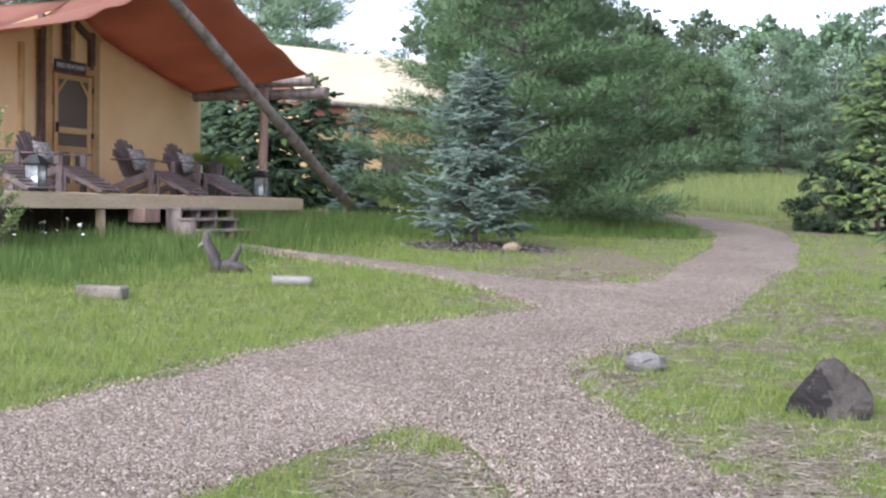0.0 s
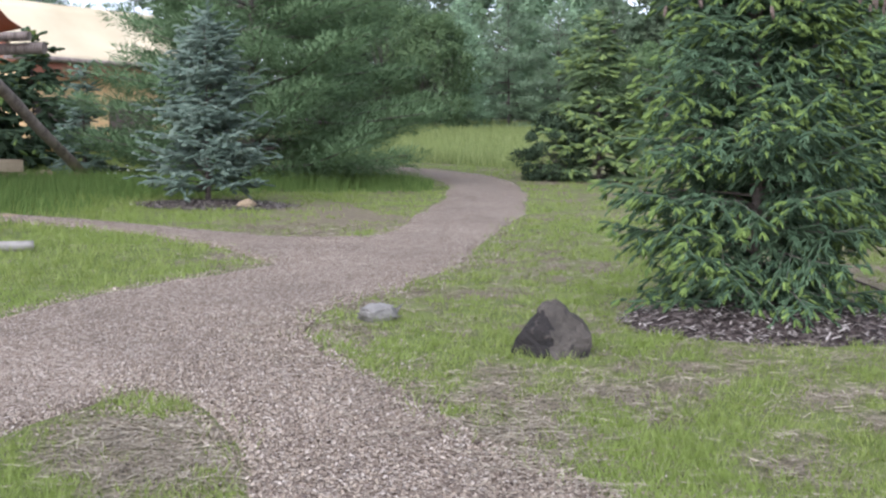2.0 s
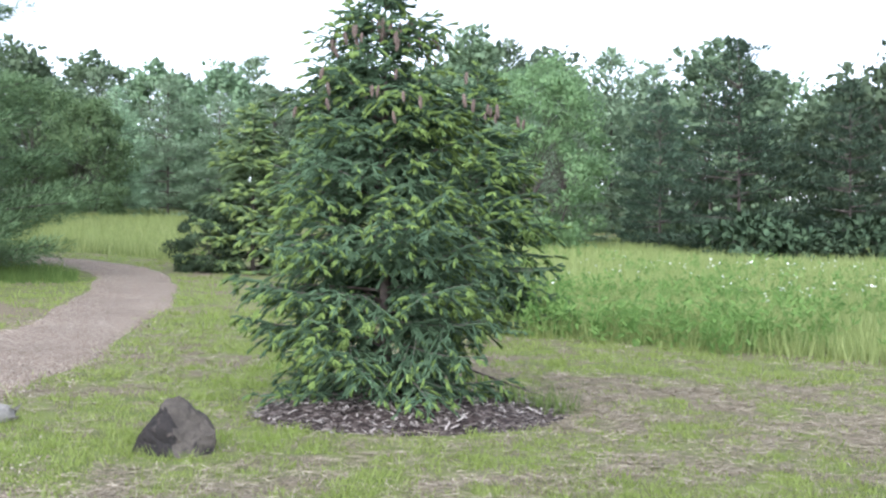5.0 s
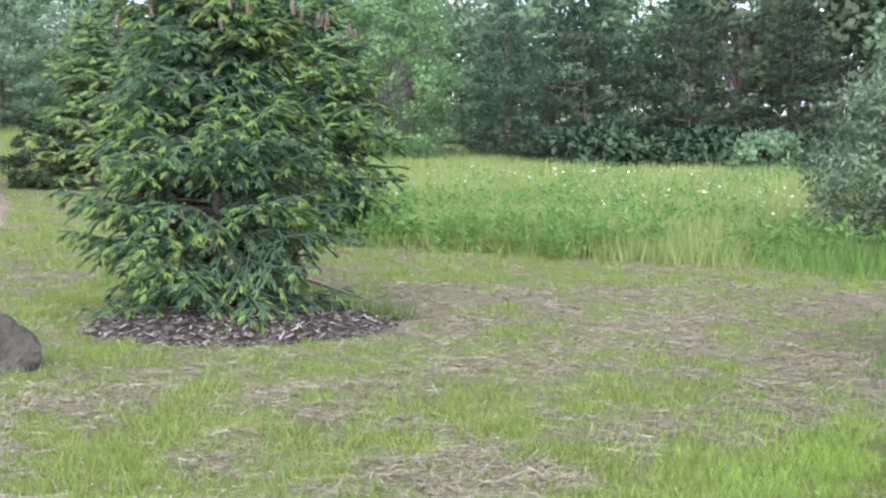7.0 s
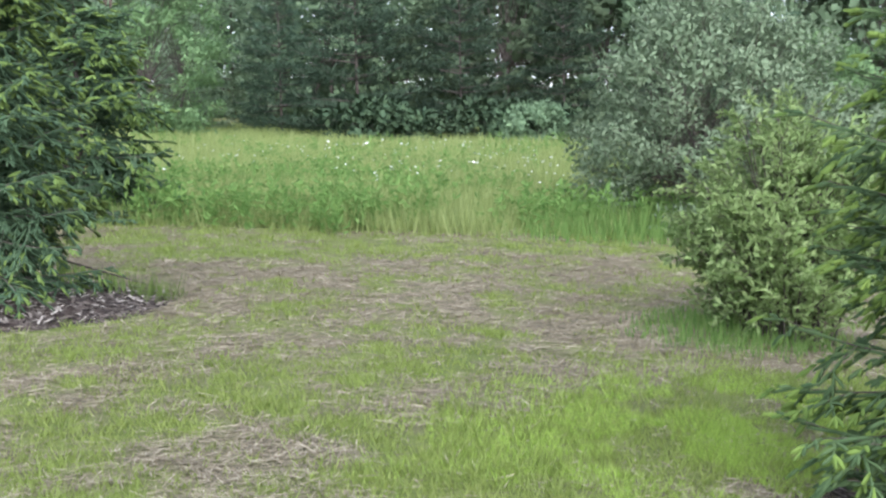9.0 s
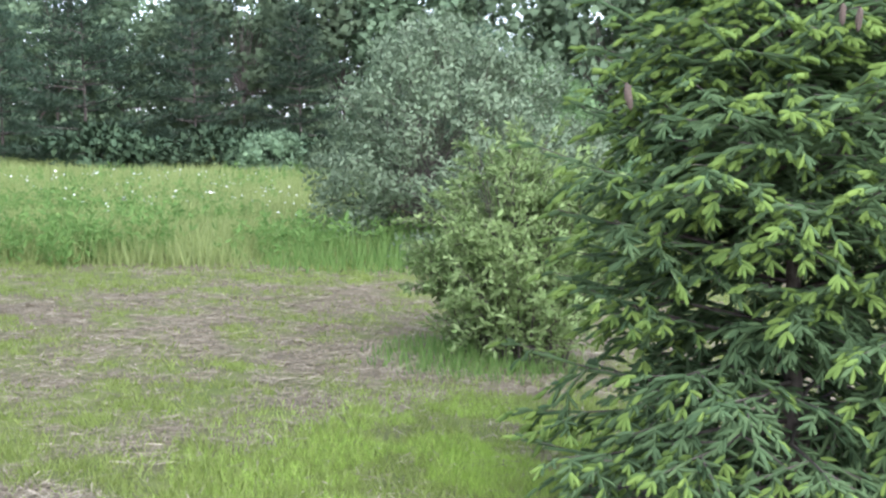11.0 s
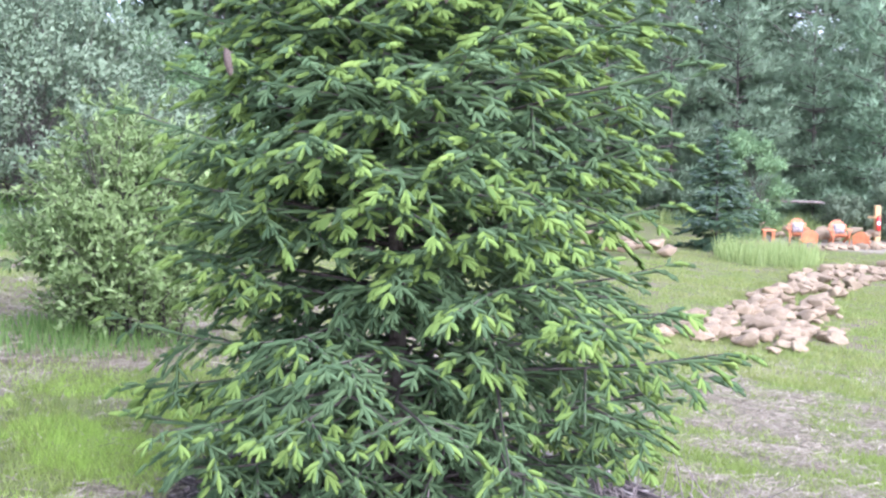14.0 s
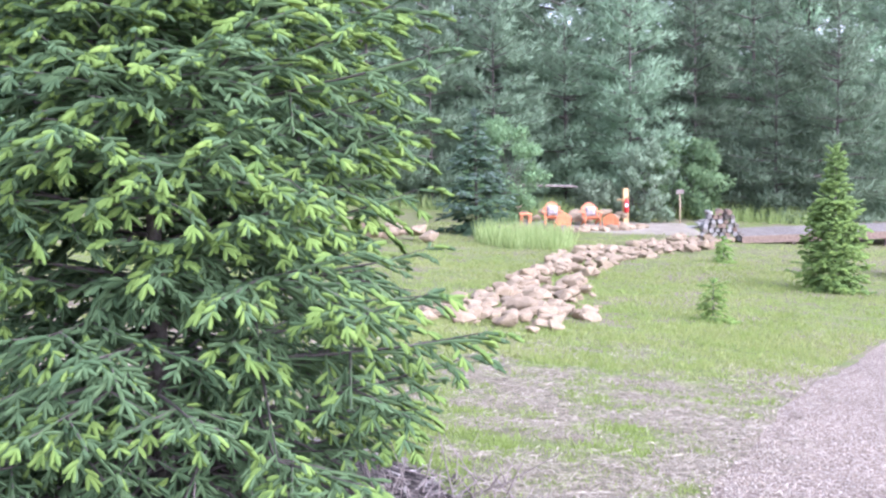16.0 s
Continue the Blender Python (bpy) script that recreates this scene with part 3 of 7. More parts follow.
def spray_mesh(seed, H, R, stems, twigs, per, leaf, slim=0.3, low=0.1, round_top=0.75, foot=0.25, reach=0.13):
    """A shrub of many arching stems, with slim leaves along their side twigs."""
    rng = np.random.default_rng(seed)
    wood, pts, ways = [], [], []
    for s in range(stems):
        th, rho = rng.uniform(0, 6.28), math.sqrt(rng.random())
        out = np.array([math.cos(th), math.sin(th), 0])
        a = out * R * foot * rho * rng.uniform(0.3, 1.0)
        top = H * (1 - round_top * rho ** 2.4) * rng.uniform(0.66, 1.08)
        e = out * R * rho * rng.uniform(0.8, 1.08) + np.array([0, 0, max(0.15, top)])
        c = a * 0.6 + e * 0.25 + np.array([0, 0, 0.55 * e[2]])
        at = lambda u: a * (1 - u) ** 2 + 2 * c * u * (1 - u) + e * u * u
        q = [at(k / 4) for k in range(5)]
        for k in range(4):
            wood.append((*q[k], *q[k + 1], 0.0066 * H * (1 - k / 4.5), 0.0066 * H * (1 - (k + 1) / 4.5)))
        for k in range(twigs):
            u = low + (1 - low) * (k + rng.random()) / twigs
            p, t = at(u), unit(at(u) - at(u - 0.05))
            d = unit(t * rng.uniform(0.4, 0.9) + rng.normal(size=3) * 0.55 + out * 0.5 + np.array([0, 0, 0.1]))
            l = H * reach * rng.uniform(0.5, 1.3) * (1.25 - 0.6 * u)
            wood.append((*p, *(p + d * l), 0.003, 0.0015))
            w = np.linspace(0.1, 1.0, per)[:, None]
            pts.append(p + d * l * w)
            ways.append(d * 0.7 + out * 0.25 + rng.normal(size=(per, 3)) * 0.6)
    wv, wf = prisms(wood, 3)
    p, w = np.concatenate(pts), unit(np.concatenate(ways))
    k = p[:, 2] > 0.05
    p, w = p[k], w[k]
    lv, lf = leaves(rng, p, leaf, slim, 0.0, w)
    o = unit(np.stack([p[:, 0] / R, p[:, 1] / R, 0.9 * (p[:, 2] / H - 0.35)], 1)) * 0.6 + np.array([0, 0, 0.35]) + 0.35 * rng.normal(size=p.shape)
    n = np.repeat(unit(o), 4, 0)
    return wv, wf, lv, facing(lv, lf, n), n


def plant(name, label, category, x, y, shape, bark, leafage, turn=0, scale=1.0, group="", crown="crown", sink=0.05):
    wv, wf, nv, nf, nn = shape
    ob = thing(name, x, y, gz(x, y) - sink, turn, label, category, group)
    ob.scale = (scale, scale, scale)
    mesh_of("trunk", wv, wf, bark, ob)
    mesh_of(crown, nv, nf, leafage, ob, normals=nn)
    return ob


def again(ob, x, y, turn, scale=1.0, tall=1.0):
    z = gz(x, y) - 0.05
    c = copy_thing(ob, pose(x, y, z, 0, 0, turn))
    c.scale = (scale, scale, scale * tall)
    return c

# ---------------------------------------------------------------- ground
def smooth_line(pts, n):
    p = np.array(pts, float)
    p = np.vstack([2 * p[0] - p[1], p, 2 * p[-1] - p[-2]])
    m = len(p) - 3
    out = []
    for t in np.linspace(0, m - 1e-6, n):
        i = int(t)
        u = t - i
        a, b, c, d = p[i], p[i + 1], p[i + 2], p[i + 3]
        out.append(0.5 * (2 * b + (c - a) * u + (2 * a - 5 * b + 4 * c - d) * u * u + (3 * b - a - 3 * c + d) * u ** 3))
    return np.array(out)


PATHS = {
    "tent_side": ([(-9.0, -3.0), (-6.2, 1.2), (-4.0, 4.5), (-2.5, 6.8), (-1.55, 8.74), (-0.6, 10.3), (0.96, 12.12), (1.88, 13.89), (2.55, 14.76), (3.34, 17.06), (4.78, 21.31), (5.34, 24.47), (4.59, 26.8), (3.2, 28.4)],
                  [(-7.0, -4.5), (-4.0, -0.8), (-2.1, 3.0), (-0.94, 5.5), (-0.18, 6.75), (0.6, 8.0), (1.33, 9.44), (1.95, 10.36), (2.85, 11.92), (4.21, 15.26), (5.37, 18.11), (6.4, 21.72), (6.95, 25.9), (5.9, 28.4), (4.2, 30.0)]),
    "tent_branch": ([(2.2, 14.35), (1.14, 14.38), (0.13, 15.28), (-0.99, 16.1), (-2.24, 16.94), (-2.95, 17.5)],
                    [(1.6, 11.9), (0.96, 12.15), (0.55, 13.26), (-0.21, 14.52), (-1.32, 15.58), (-2.14, 16.19), (-2.8, 16.6)]),
    "fork": ([(-0.18, 6.78), (0.13, 6.38), (0.25, 5.9), (0.32, 5.45), (0.32, 4.8), (0.3, 2.6), (0.9, 0.2), (2.6, -1.8), (5.5, -3.8), (10.0, -6.4), (17.0, -10.4), (29.0, -16.5)],
             [(1.1, 8.95), (0.9, 8.22), (1.06, 7.45), (1.27, 6.4), (1.48, 5.4), (1.75, 4.7), (2.2, 2.6), (3.0, 0.4), (4.6, -0.7), (7.29, -1.42), (11.51, -2.77), (15.63, -4.39), (19.9, -6.32), (30.0, -10.8)]),
}


def strip_points(key, n):
    l, r = PATHS[key]
    return smooth_line(l, n), smooth_line(r, n)


def inside_poly(x, y, poly):
    hit = np.zeros(len(x), bool)
    poly = np.asarray(poly, float)
    for (x0, y0), (x1, y1) in zip(poly, np.roll(poly, -1, 0)):
        hit ^= ((y0 > y) != (y1 > y)) & (x < (x1 - x0) * (y - y0) / (y1 - y0 + 1e-12) + x0)
    return hit


def path_mask(x, y):
    inside = np.zeros(len(x), bool)
    for key in PATHS:
        l, r = strip_points(key, 60)
        inside |= inside_poly(x, y, np.vstack([l, r[::-1]]))
    return inside


MEADOW_EDGE = [(7.2, 17.0), (8.2, 14.3), (8.62, 13.2), (9.2, 12.0), (9.8, 10.7), (10.8, 9.7), (13.4, 9.2), (16.0, 8.4), (20.0, 7.6), (60.0, 20.0), (60.0, 60.0), (20.0, 60.0), (9.0, 30.0)]
FAR_MEADOW = [(7.9, 26.3), (8.0, 30.0), (5.2, 31.5), (4.2, 36.0), (4.0, 90.0), (34.0, 90.0), (22.0, 55.0), (9.0, 27.5)]
# beds of bark mulch: centre, radii, turn
BEDS = {"spruce": (4.55, 8.30, 1.32, 0.98, -8), "near": (5.75, 1.05, 1.5, 1.25, 0), "blue": (0.62, 18.6, 1.25, 0.75, 0)}


def bed_mask(x, y, grow=1.0):
    m = np.zeros(len(x), bool)
    for cx, cy, rx, ry, a in BEDS.values():
        c, s = math.cos(radians(a)), math.sin(radians(a))
        u, v = (x - cx) * c + (y - cy) * s, -(x - cx) * s + (y - cy) * c
        m |= (u / (rx * grow)) ** 2 + (v / (ry * grow)) ** 2 < 1
    return m


def verge_distance(x, y):
    """Distance to the outer edge of the fork."""
    line = strip_points("fork", 90)[1]
    d = np.full(len(x), 1e9)
    for px, py in line:
        d = np.minimum(d, (x - px) ** 2 + (y - py) ** 2)
    return np.sqrt(d)


def turf_cover(x, y):
    """How thick the turf stands, 0 bare straw to 1 green."""
    r, az = np.hypot(x, y), np.degrees(np.arctan2(x, y))
    c = 0.58 + 0.50 * (value_noise(x, y, 0.8, 3, 3) - 0.47) + 0.55 * (value_noise(x, y, 1.9, 8, 2) - 0.5) + 0.75 * (value_noise(x, y, 4.5, 18, 2) - 0.5)
    straw = np.clip((az - 24) / 14, 0, 1) * np.clip((90 - az) / 8, 0.25, 1) * np.clip((16.5 - r) / 2, 0, 1)
    c = c - 0.08 * straw - 0.10 * straw * np.exp(-((r - 10.5) / 2.2) ** 2)
    c = c + 0.45 * np.clip((-2 - az + 6 * (r > 10)) / 8, 0, 1)
    c = c + 0.34 * np.exp(-(((x - 5.0) / 1.7) ** 2 + ((y - 2.9) / 0.8) ** 2))
    # worn verges beside the gravel and the pale patch under the blue spruce
    c = c - 0.35 * np.exp(-(((x - 2.3) / 1.1) ** 2 + ((y - 16.8) / 1.6) ** 2))
    c = c - 0.25 * np.exp(-(((x - 1.7) / 0.5) ** 2 + ((y - 6.0) / 1.4) ** 2))
    c = c - 0.42 * np.exp(-(((x + 0.35) / 0.75) ** 2 + ((y - 5.6) / 0.9) ** 2))
    c = c - 0.24 * np.exp(-((verge_distance(x, y) - 0.15) / 0.75) ** 2) * np.clip((x - 3.2) / 1.5, 0, 1) * np.clip((20 - x) / 8, 0, 1)
    c = c - 0.12 * np.exp(-(((x - 9.0) / 3.5) ** 2 + ((y + 0.2) / 1.6) ** 2))
    return c


def build_ground():
    rs = np.concatenate([[0.0], np.arange(0.6, 9, 0.2), np.geomspace(9, 60, 80), np.geomspace(64, 900, 24)])
    na = 400
    az = np.linspace(0, 2 * math.pi, na, endpoint=False)
    x = (rs[1:, None] * np.sin(az)[None]).ravel()
    y = (rs[1:, None] * np.cos(az)[None]).ravel()
    x, y = np.concatenate([[0], x]), np.concatenate([[0], y])
    z = ground_z(x, y)
    i = np.arange(na)
    tri = np.stack([np.zeros(na, int), 1 + (i + 1) % na, 1 + i], 1)
    quads = []
    for k in range(len(rs) - 2):
        a, b = 1 + k * na, 1 + (k + 1) * na
        quads.append(np.stack([a + i, a + (i + 1) % na, b + (i + 1) % na, b + i], 1))
    q = np.concatenate(quads)
    f = np.concatenate([tri, q[:, [0, 1, 2]], q[:, [0, 2, 3]]])
    ob = mesh_of("ground", np.stack([x, y, z], 1), f[:, ::-1], M_GROUND, smooth=True)
    at = ob.data.attributes.new("cover", "FLOAT", "POINT")
    at.data.foreach_set("value", turf_cover(x, y).astype(np.float32))
    return tagged(ob, "thin green turf with patches of old straw", "ground", kind="structure")


build_ground()


def build_path(name, key, n, lift, label):
    l, r = strip_points(key, n)
    m = 18
    u = np.linspace(0, 1, m)
    wob = lambda p, s: 0.30 * (value_noise(p[:, 0], p[:, 1], 1.6, s, 4) - 0.5)[:, None]
    d = unit(r - l)
    l, r = l + d * wob(l, 11), r + d * wob(r, 12)
    g = l[:, None] * (1 - u)[None, :, None] + r[:, None] * u[None, :, None]
    x, y = g[..., 0].ravel(), g[..., 1].ravel()
    edge = np.tile(np.minimum(1, np.minimum(u, 1 - u) / 0.06), n)
    z = ground_z(x, y) + lift + (edge - 1) * (lift + 0.012) + 0.016 * (value_noise(x, y, 1.3, 5) - 0.5) * edge
    i, j = np.meshgrid(np.arange(n - 1), np.arange(m - 1), indexing="ij")
    a = (i * m + j).ravel()
    f = np.stack([a, a + 1, a + m + 1, a + m], 1)
    ob = mesh_of(name, np.stack([x, y, z], 1), f, M_GRAVEL, smooth=True)
    return tagged(ob, label, "path", kind="structure")


build_path("road", "tent_side", 170, 0.030, "winding path of pinkish crushed stone through the grass")
build_path("path_to_tent", "tent_branch", 70, 0.036, "narrow pinkish gravel branch leading to the tent steps")
build_path("path_fork", "fork", 150, 0.024, "fork of the pinkish gravel path")


def build_bed(name, key, height, label):
    """A low mound of bark mulch with a ragged rim."""
    cx, cy, rx, ry, a = BEDS[key]
    rings, na = 9, 60
    t = np.linspace(0, 2 * math.pi, na, endpoint=False)
    wob = 1 + 0.16 * (value_noise(np.cos(t) * 3 + cx, np.sin(t) * 3 + cy, 1.0, 9, 3) - 0.5)
    xs, ys, zs = [], [], []
    for k in range(rings + 1):
        q = k / rings
        u, v = rx * q * wob * np.cos(t), ry * q * wob * np.sin(t)
        c, s = math.cos(radians(a)), math.sin(radians(a))
        x, y = cx + u * c - v * s, cy + u * s + v * c
        bump = height * (1 - q ** 2.2) * (0.7 + 0.6 * value_noise(x, y, 2.5, 4, 3)) + 0.035 * (value_noise(x, y, 9.0, 8, 2) - 0.5) * (1 - q ** 4)
        xs.append(x), ys.append(y), zs.append(ground_z(x, y) + bump - 0.01 + 0.012 * (1 - q))
    v = np.stack([np.concatenate(xs), np.concatenate(ys), np.concatenate(zs)], 1)
    i = np.arange(na)
    f = np.concatenate([np.stack([k * na + i, (k + 1) * na + i, (k + 1) * na + (i + 1) % na, k * na + (i + 1) % na], 1) for k in range(rings)])
    ob = mesh_of(name, v, f, M_MULCH, smooth=True)
    tagged(ob, label, "mulch bed")
    # loose chips on the mound
    rng = np.random.default_rng(len(key) + 3)
    n = 1500
    q, th = np.sqrt(rng.random(n)), rng.random(n) * 6.283
    x = cx + rx * q * np.cos(th) * 1.02
    y = cy + ry * q * np.sin(th) * 1.02
    z = ground_z(x, y) + height * (1 - q ** 2.2) * (0.7 + 0.6 * value_noise(x, y, 2.5, 4, 3)) + 0.012
    L, W = rng.uniform(0.02, 0.075, n), rng.uniform(0.008, 0.02, n)
    ang, tilt = rng.random(n) * 6.283, rng.uniform(-0.5, 0.5, n)
    d = np.stack([np.cos(ang), np.sin(ang), tilt], 1) * L[:, None] * 0.5
    s = np.stack([-np.sin(ang), np.cos(ang), rng.uniform(-0.4, 0.4, n)], 1) * W[:, None] * 0.5
    p = np.stack([x, y, z], 1)
    up = np.array([0, 0, 0.006])
    v = np.stack([p - d - s, p + d - s, p + d + s, p - d + s, p + up], 1).reshape(-1, 3)
    f = (np.arange(n) * 5)[:, None, None] + np.array([[0, 1, 4], [1, 2, 4], [2, 3, 4], [3, 0, 4]])[None]
    ch = mesh_of("bark_litter", v, f.reshape(-1, 3), M_CHIP, ob)
    tagged(ch, kind="stuff")
    return ob


build_bed("mulch_bed", "spruce", 0.12, "mound of dark bark mulch round the spruce")
build_bed("mulch_bed", "near", 0.10, "dark bark mulch under the wide spruce")
build_bed("mulch_bed", "blue", 0.06, "flat ring of bark mulch under the blue spruce")


# ---------------------------------------------------------------- forest
def forest():
    rng = np.random.default_rng(21)
    pine = "white pine at the edge of the wood, needles paled for haze"
    leaf = "round-crowned broad-leaved tree in full leaf"
    g = "edge of the wood"
    kinds = {"pine": [], "shaded_pine": [], "leaf": [], "far_pine": [], "far_leaf": []}
    for k in range(3):
        kinds["pine"].append(plant("pine_tree", pine, "pine tree", 0, 0, pine_mesh(40 + k, 9.0, 3.0, 44, 0.25, 0.06, tier=0.85, low=0.03, power=0.68, lump=0.60, start=0.55, crowd=1), M_BARK, M_HAZEPINE, group=g))
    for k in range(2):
        kinds["shaded_pine"].append(plant("pine_tree", "white pine with level boughs in the wood, darkened for shade", "pine tree", 0, 0, pine_mesh(46 + k, 9.0, 3.2, 40, 0.25, 0.065, tier=0.9, low=0.03, power=0.66, lump=0.62, flat=0.34, start=0.55, crowd=1), M_BARK, M_SHADEPINE, group=g))
        kinds["leaf"].append(plant("broadleaf_tree", leaf, "tree", 0, 0, crown_mesh(60 + k, 9.0, 2.9, 0.3, 76, 80, 0.24, 0.7, 0.010, spread=0.8), M_BARK, M_FARLEAF, group=g))
        kinds["far_pine"].append(plant("pine_tree", "tall white pine deep in the wood", "pine tree", 0, 0, pine_mesh(50 + k, 9.0, 2.9, 24, 0.42, 0.13, tier=1.05, low=0.05, power=0.62, lump=0.75, start=0.55), M_BARK, M_HAZEPINE, group="wood behind"))
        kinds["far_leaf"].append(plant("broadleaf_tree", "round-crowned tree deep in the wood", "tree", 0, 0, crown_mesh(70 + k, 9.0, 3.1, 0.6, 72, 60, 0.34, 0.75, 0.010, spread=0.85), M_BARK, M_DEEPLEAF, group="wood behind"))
    used = set()

    def put(kind, az, r, h, wide=1.0):
        k = int(rng.integers(0, len(kinds[kind])))
        x, y = polar(az, r)
        s = h / 9.0
        if (kind, k) not in used:
            used.add((kind, k))
            o = kinds[kind][k]
            o.matrix_world = pose(x, y, gz(x, y) - 0.3, 0, 0, rng.uniform(0, 360))
        else:
            o = again(kinds[kind][k], x, y, rng.uniform(0, 360))
            o.location.z -= 0.25
        o.scale = (s * wide, s * wide, s)
    # edge of the wood: distance and height change along it
    az = -24.0
    while az < 110:
        if -5.6 < az < -1.0:
            r, h = 37, 4.6
        elif az < 4:
            r, h = 37, 8.5
        elif az < 30:
            r, h = 62, 6.8
        elif az < 39:
            r, h = 52, 7.0
        elif az < 53:
            r, h = 45, 7.6
        elif az < 72:
            r, h = 48, 7.2
        else:
            r, h = 56, 11.5
        kind = "pine" if rng.random() < 0.76 or az < 4 or 39 < az < 54 or az > 72 else "leaf"
        # this stretch takes the pines with shade in their needle colour
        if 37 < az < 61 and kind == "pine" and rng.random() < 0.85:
            kind = "shaded_pine"
        put(kind, az, r * rng.uniform(0.97, 1.1), h * rng.uniform(0.72, 1.15), rng.uniform(1.0, 1.3) * (0.82 if h > 10 else 1.0))
        az += math.degrees(3.1 / r) * rng.uniform(0.8, 1.25)
    # the wood behind
    for far, tall, gap in ((1.0, 1.0, 3.3), (1.3, 1.22, 4.6)):
        az = -24.0
        while az < 110:
            if -5.6 < az < -1.0:
                r, h = 46, 5.0
            elif az < 4:
                r, h = 46, 10.5
            elif az < 26:
                r, h = 82, 10.0
            elif az < 53:
                r, h = 78, 11.2
            elif az < 72:
                r, h = 64, 11.5
            else:
                r, h = 66, 19.0
            kind = "far_leaf" if rng.random() < (0.9 if az < 54 else 0.6) and az < 80 else "far_pine"
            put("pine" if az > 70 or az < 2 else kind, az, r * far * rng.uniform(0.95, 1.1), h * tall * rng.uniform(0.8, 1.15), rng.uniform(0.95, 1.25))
            az += math.degrees(gap / r) * rng.uniform(0.8, 1.25)


forest()


def undergrowth():
    """Low bushes along the foot of the wood."""
    rng = np.random.default_rng(33)
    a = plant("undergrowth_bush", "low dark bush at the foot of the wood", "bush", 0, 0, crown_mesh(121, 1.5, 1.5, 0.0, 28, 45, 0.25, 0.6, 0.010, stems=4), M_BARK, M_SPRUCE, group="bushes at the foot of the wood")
    first = True
    for az in np.arange(42.5, 54.0, 1.3):
        r = (59 if az < 30 else 50.5 if az < 39 else 43.8 if az < 53 else 46.5) * rng.uniform(0.985, 1.01)
        x, y = polar(az, r)
        s = rng.uniform(0.7, 1.2)
        o = a if first else again(a, x, y, rng.uniform(0, 360))
        if first:
            o.matrix_world = pose(x, y, gz(x, y) - 0.05)
        o.scale = (s, s, s * rng.uniform(0.7, 1.1))
        first = False


undergrowth()

# ---------------------------------------------------------------- trees near the path
CONE = lambda r, p=1.0, n=9: [(i / n, r * max(0.03, (1 - (i / n) ** p))) for i in range(n + 1)]
spruce("norway_spruce", "full Norway spruce with pale fresh shoots in a mulch bed", 4.42, 8.58, 3.50, [(0.0, 0.82), (0.06, 0.98), (0.18, 1.02), (0.35, 0.94), (0.54, 0.84), (0.67, 0.70), (0.80, 0.45), (0.88, 0.28), (1.0, 0.12)], 0.155, 0.095, 0.048, 7, 0.014, 0.0062, 0.0122, (M_SPRUCE, M_SHOOT), 5, shoot=0.072, limbs=9, lift=26, sag=0.26, hang=0.6, young_share=0.85, rise=8, fill=0.38, inner=0.12, full=0.62, low=0.055, tips=0.3, sides=3, twig=0.15, bias=(157, 0.07))
spruce("wide_spruce", "wide low spruce with bright green shoot tips close to the path", 5.66, 1.22, 3.2, [(0.0, 0.95), (0.05, 1.15), (0.16, 1.26), (0.25, 1.18), (0.35, 1.12), (0.50, 1.08), (0.60, 0.96), (0.70, 0.80), (0.80, 0.58), (0.90, 0.34), (1.0, 0.12)], 0.15, 0.088, 0.040, 9, 0.0135, 0.005, 0.0116, (M_NEAR, M_NEARTIP), 7, shoot=0.064, limbs=10, lift=32, sag=0.20, hang=0.50, young_share=1.0, rise=8, fill=0.36, inner=0.10, full=0.64, ragged=0.12, low=0.03, bias=(-75, 0.15), tips=0.25, sides=3, twig=0.14)
spruce("blue_spruce", "silvery blue spruce beside the gravel path", 0.51, 18.9, 2.95, [(0.0, 0.88), (0.08, 1.04), (0.2, 1.0), (0.42, 0.86), (0.6, 0.68), (0.78, 0.44), (0.9, 0.24), (1.0, 0.06)], 0.17, 0.105, 0.068, 2, 0.014, 0.012, 0.019, (M_BLUE, M_BLUETIP), 9, shoot=0.085, limbs=9, lift=30, sag=0.06, hang=0.12, low=0.10, young_share=0.7, rise=7, fill=0.4, ragged=0.25, full=0.42, forks=3, sides=3)
spruce("green_spruce", "green spruce standing behind the mulched spruce", 8.35, 14.0, 3.6, CONE(1.25, 2.0), 0.20, 0.13, 0.080, 4, 0.018, 0.012, 0.019, (M_SPRUCE, M_SHOOT), 11, shoot=0.12, limbs=8, lift=26, hang=0.45, young_share=0.85, rise=2, fill=0.4, forks=3, sides=3)
spruce("small_blue_spruce", "small dark blue spruce near the tents", -1.75, 25.2, 2.1, CONE(0.66, 1.5), 0.22, 0.14, 0.10, 3, 0.02, 0.014, 0.024, (M_BLUE, M_BLUETIP), 13, shoot=0.12, young_share=0.1, lift=34, hang=0.1, sag=0.1, forks=2, sides=3)
plant("white_pine", "large soft-needled white pine beside the path", "pine tree", 1.55, 24.6, pine_mesh(15, 9.8, 4.1, 130, 0.135, 0.019, 0.009, tier=0.58, low=0.03, power=0.95, lump=0.46, flat=0.46, wild=0.02, start=0.45, crowd=3), M_BARK, M_PINE)
plant("silver_shrub", "tall silvery grey-green shrub at the meadow edge", "shrub", 15.0, 8.85, crown_mesh(31, 3.4, 1.8, 0.02, 280, 150, 0.075, 0.45, 0.006, stems=5, spread=0.50, lumpy=0.7), M_BARK, M_OLIVE)
plant("willow_shrub", "leafy yellow-green willow shrub beside the spruce", "shrub", 8.86, 4.31, spray_mesh(33, 1.85, 0.90, 150, 12, 17, 0.062, 0.40, low=0.10, round_top=0.62, foot=0.5, reach=0.17), M_BARK, M_LEAF)
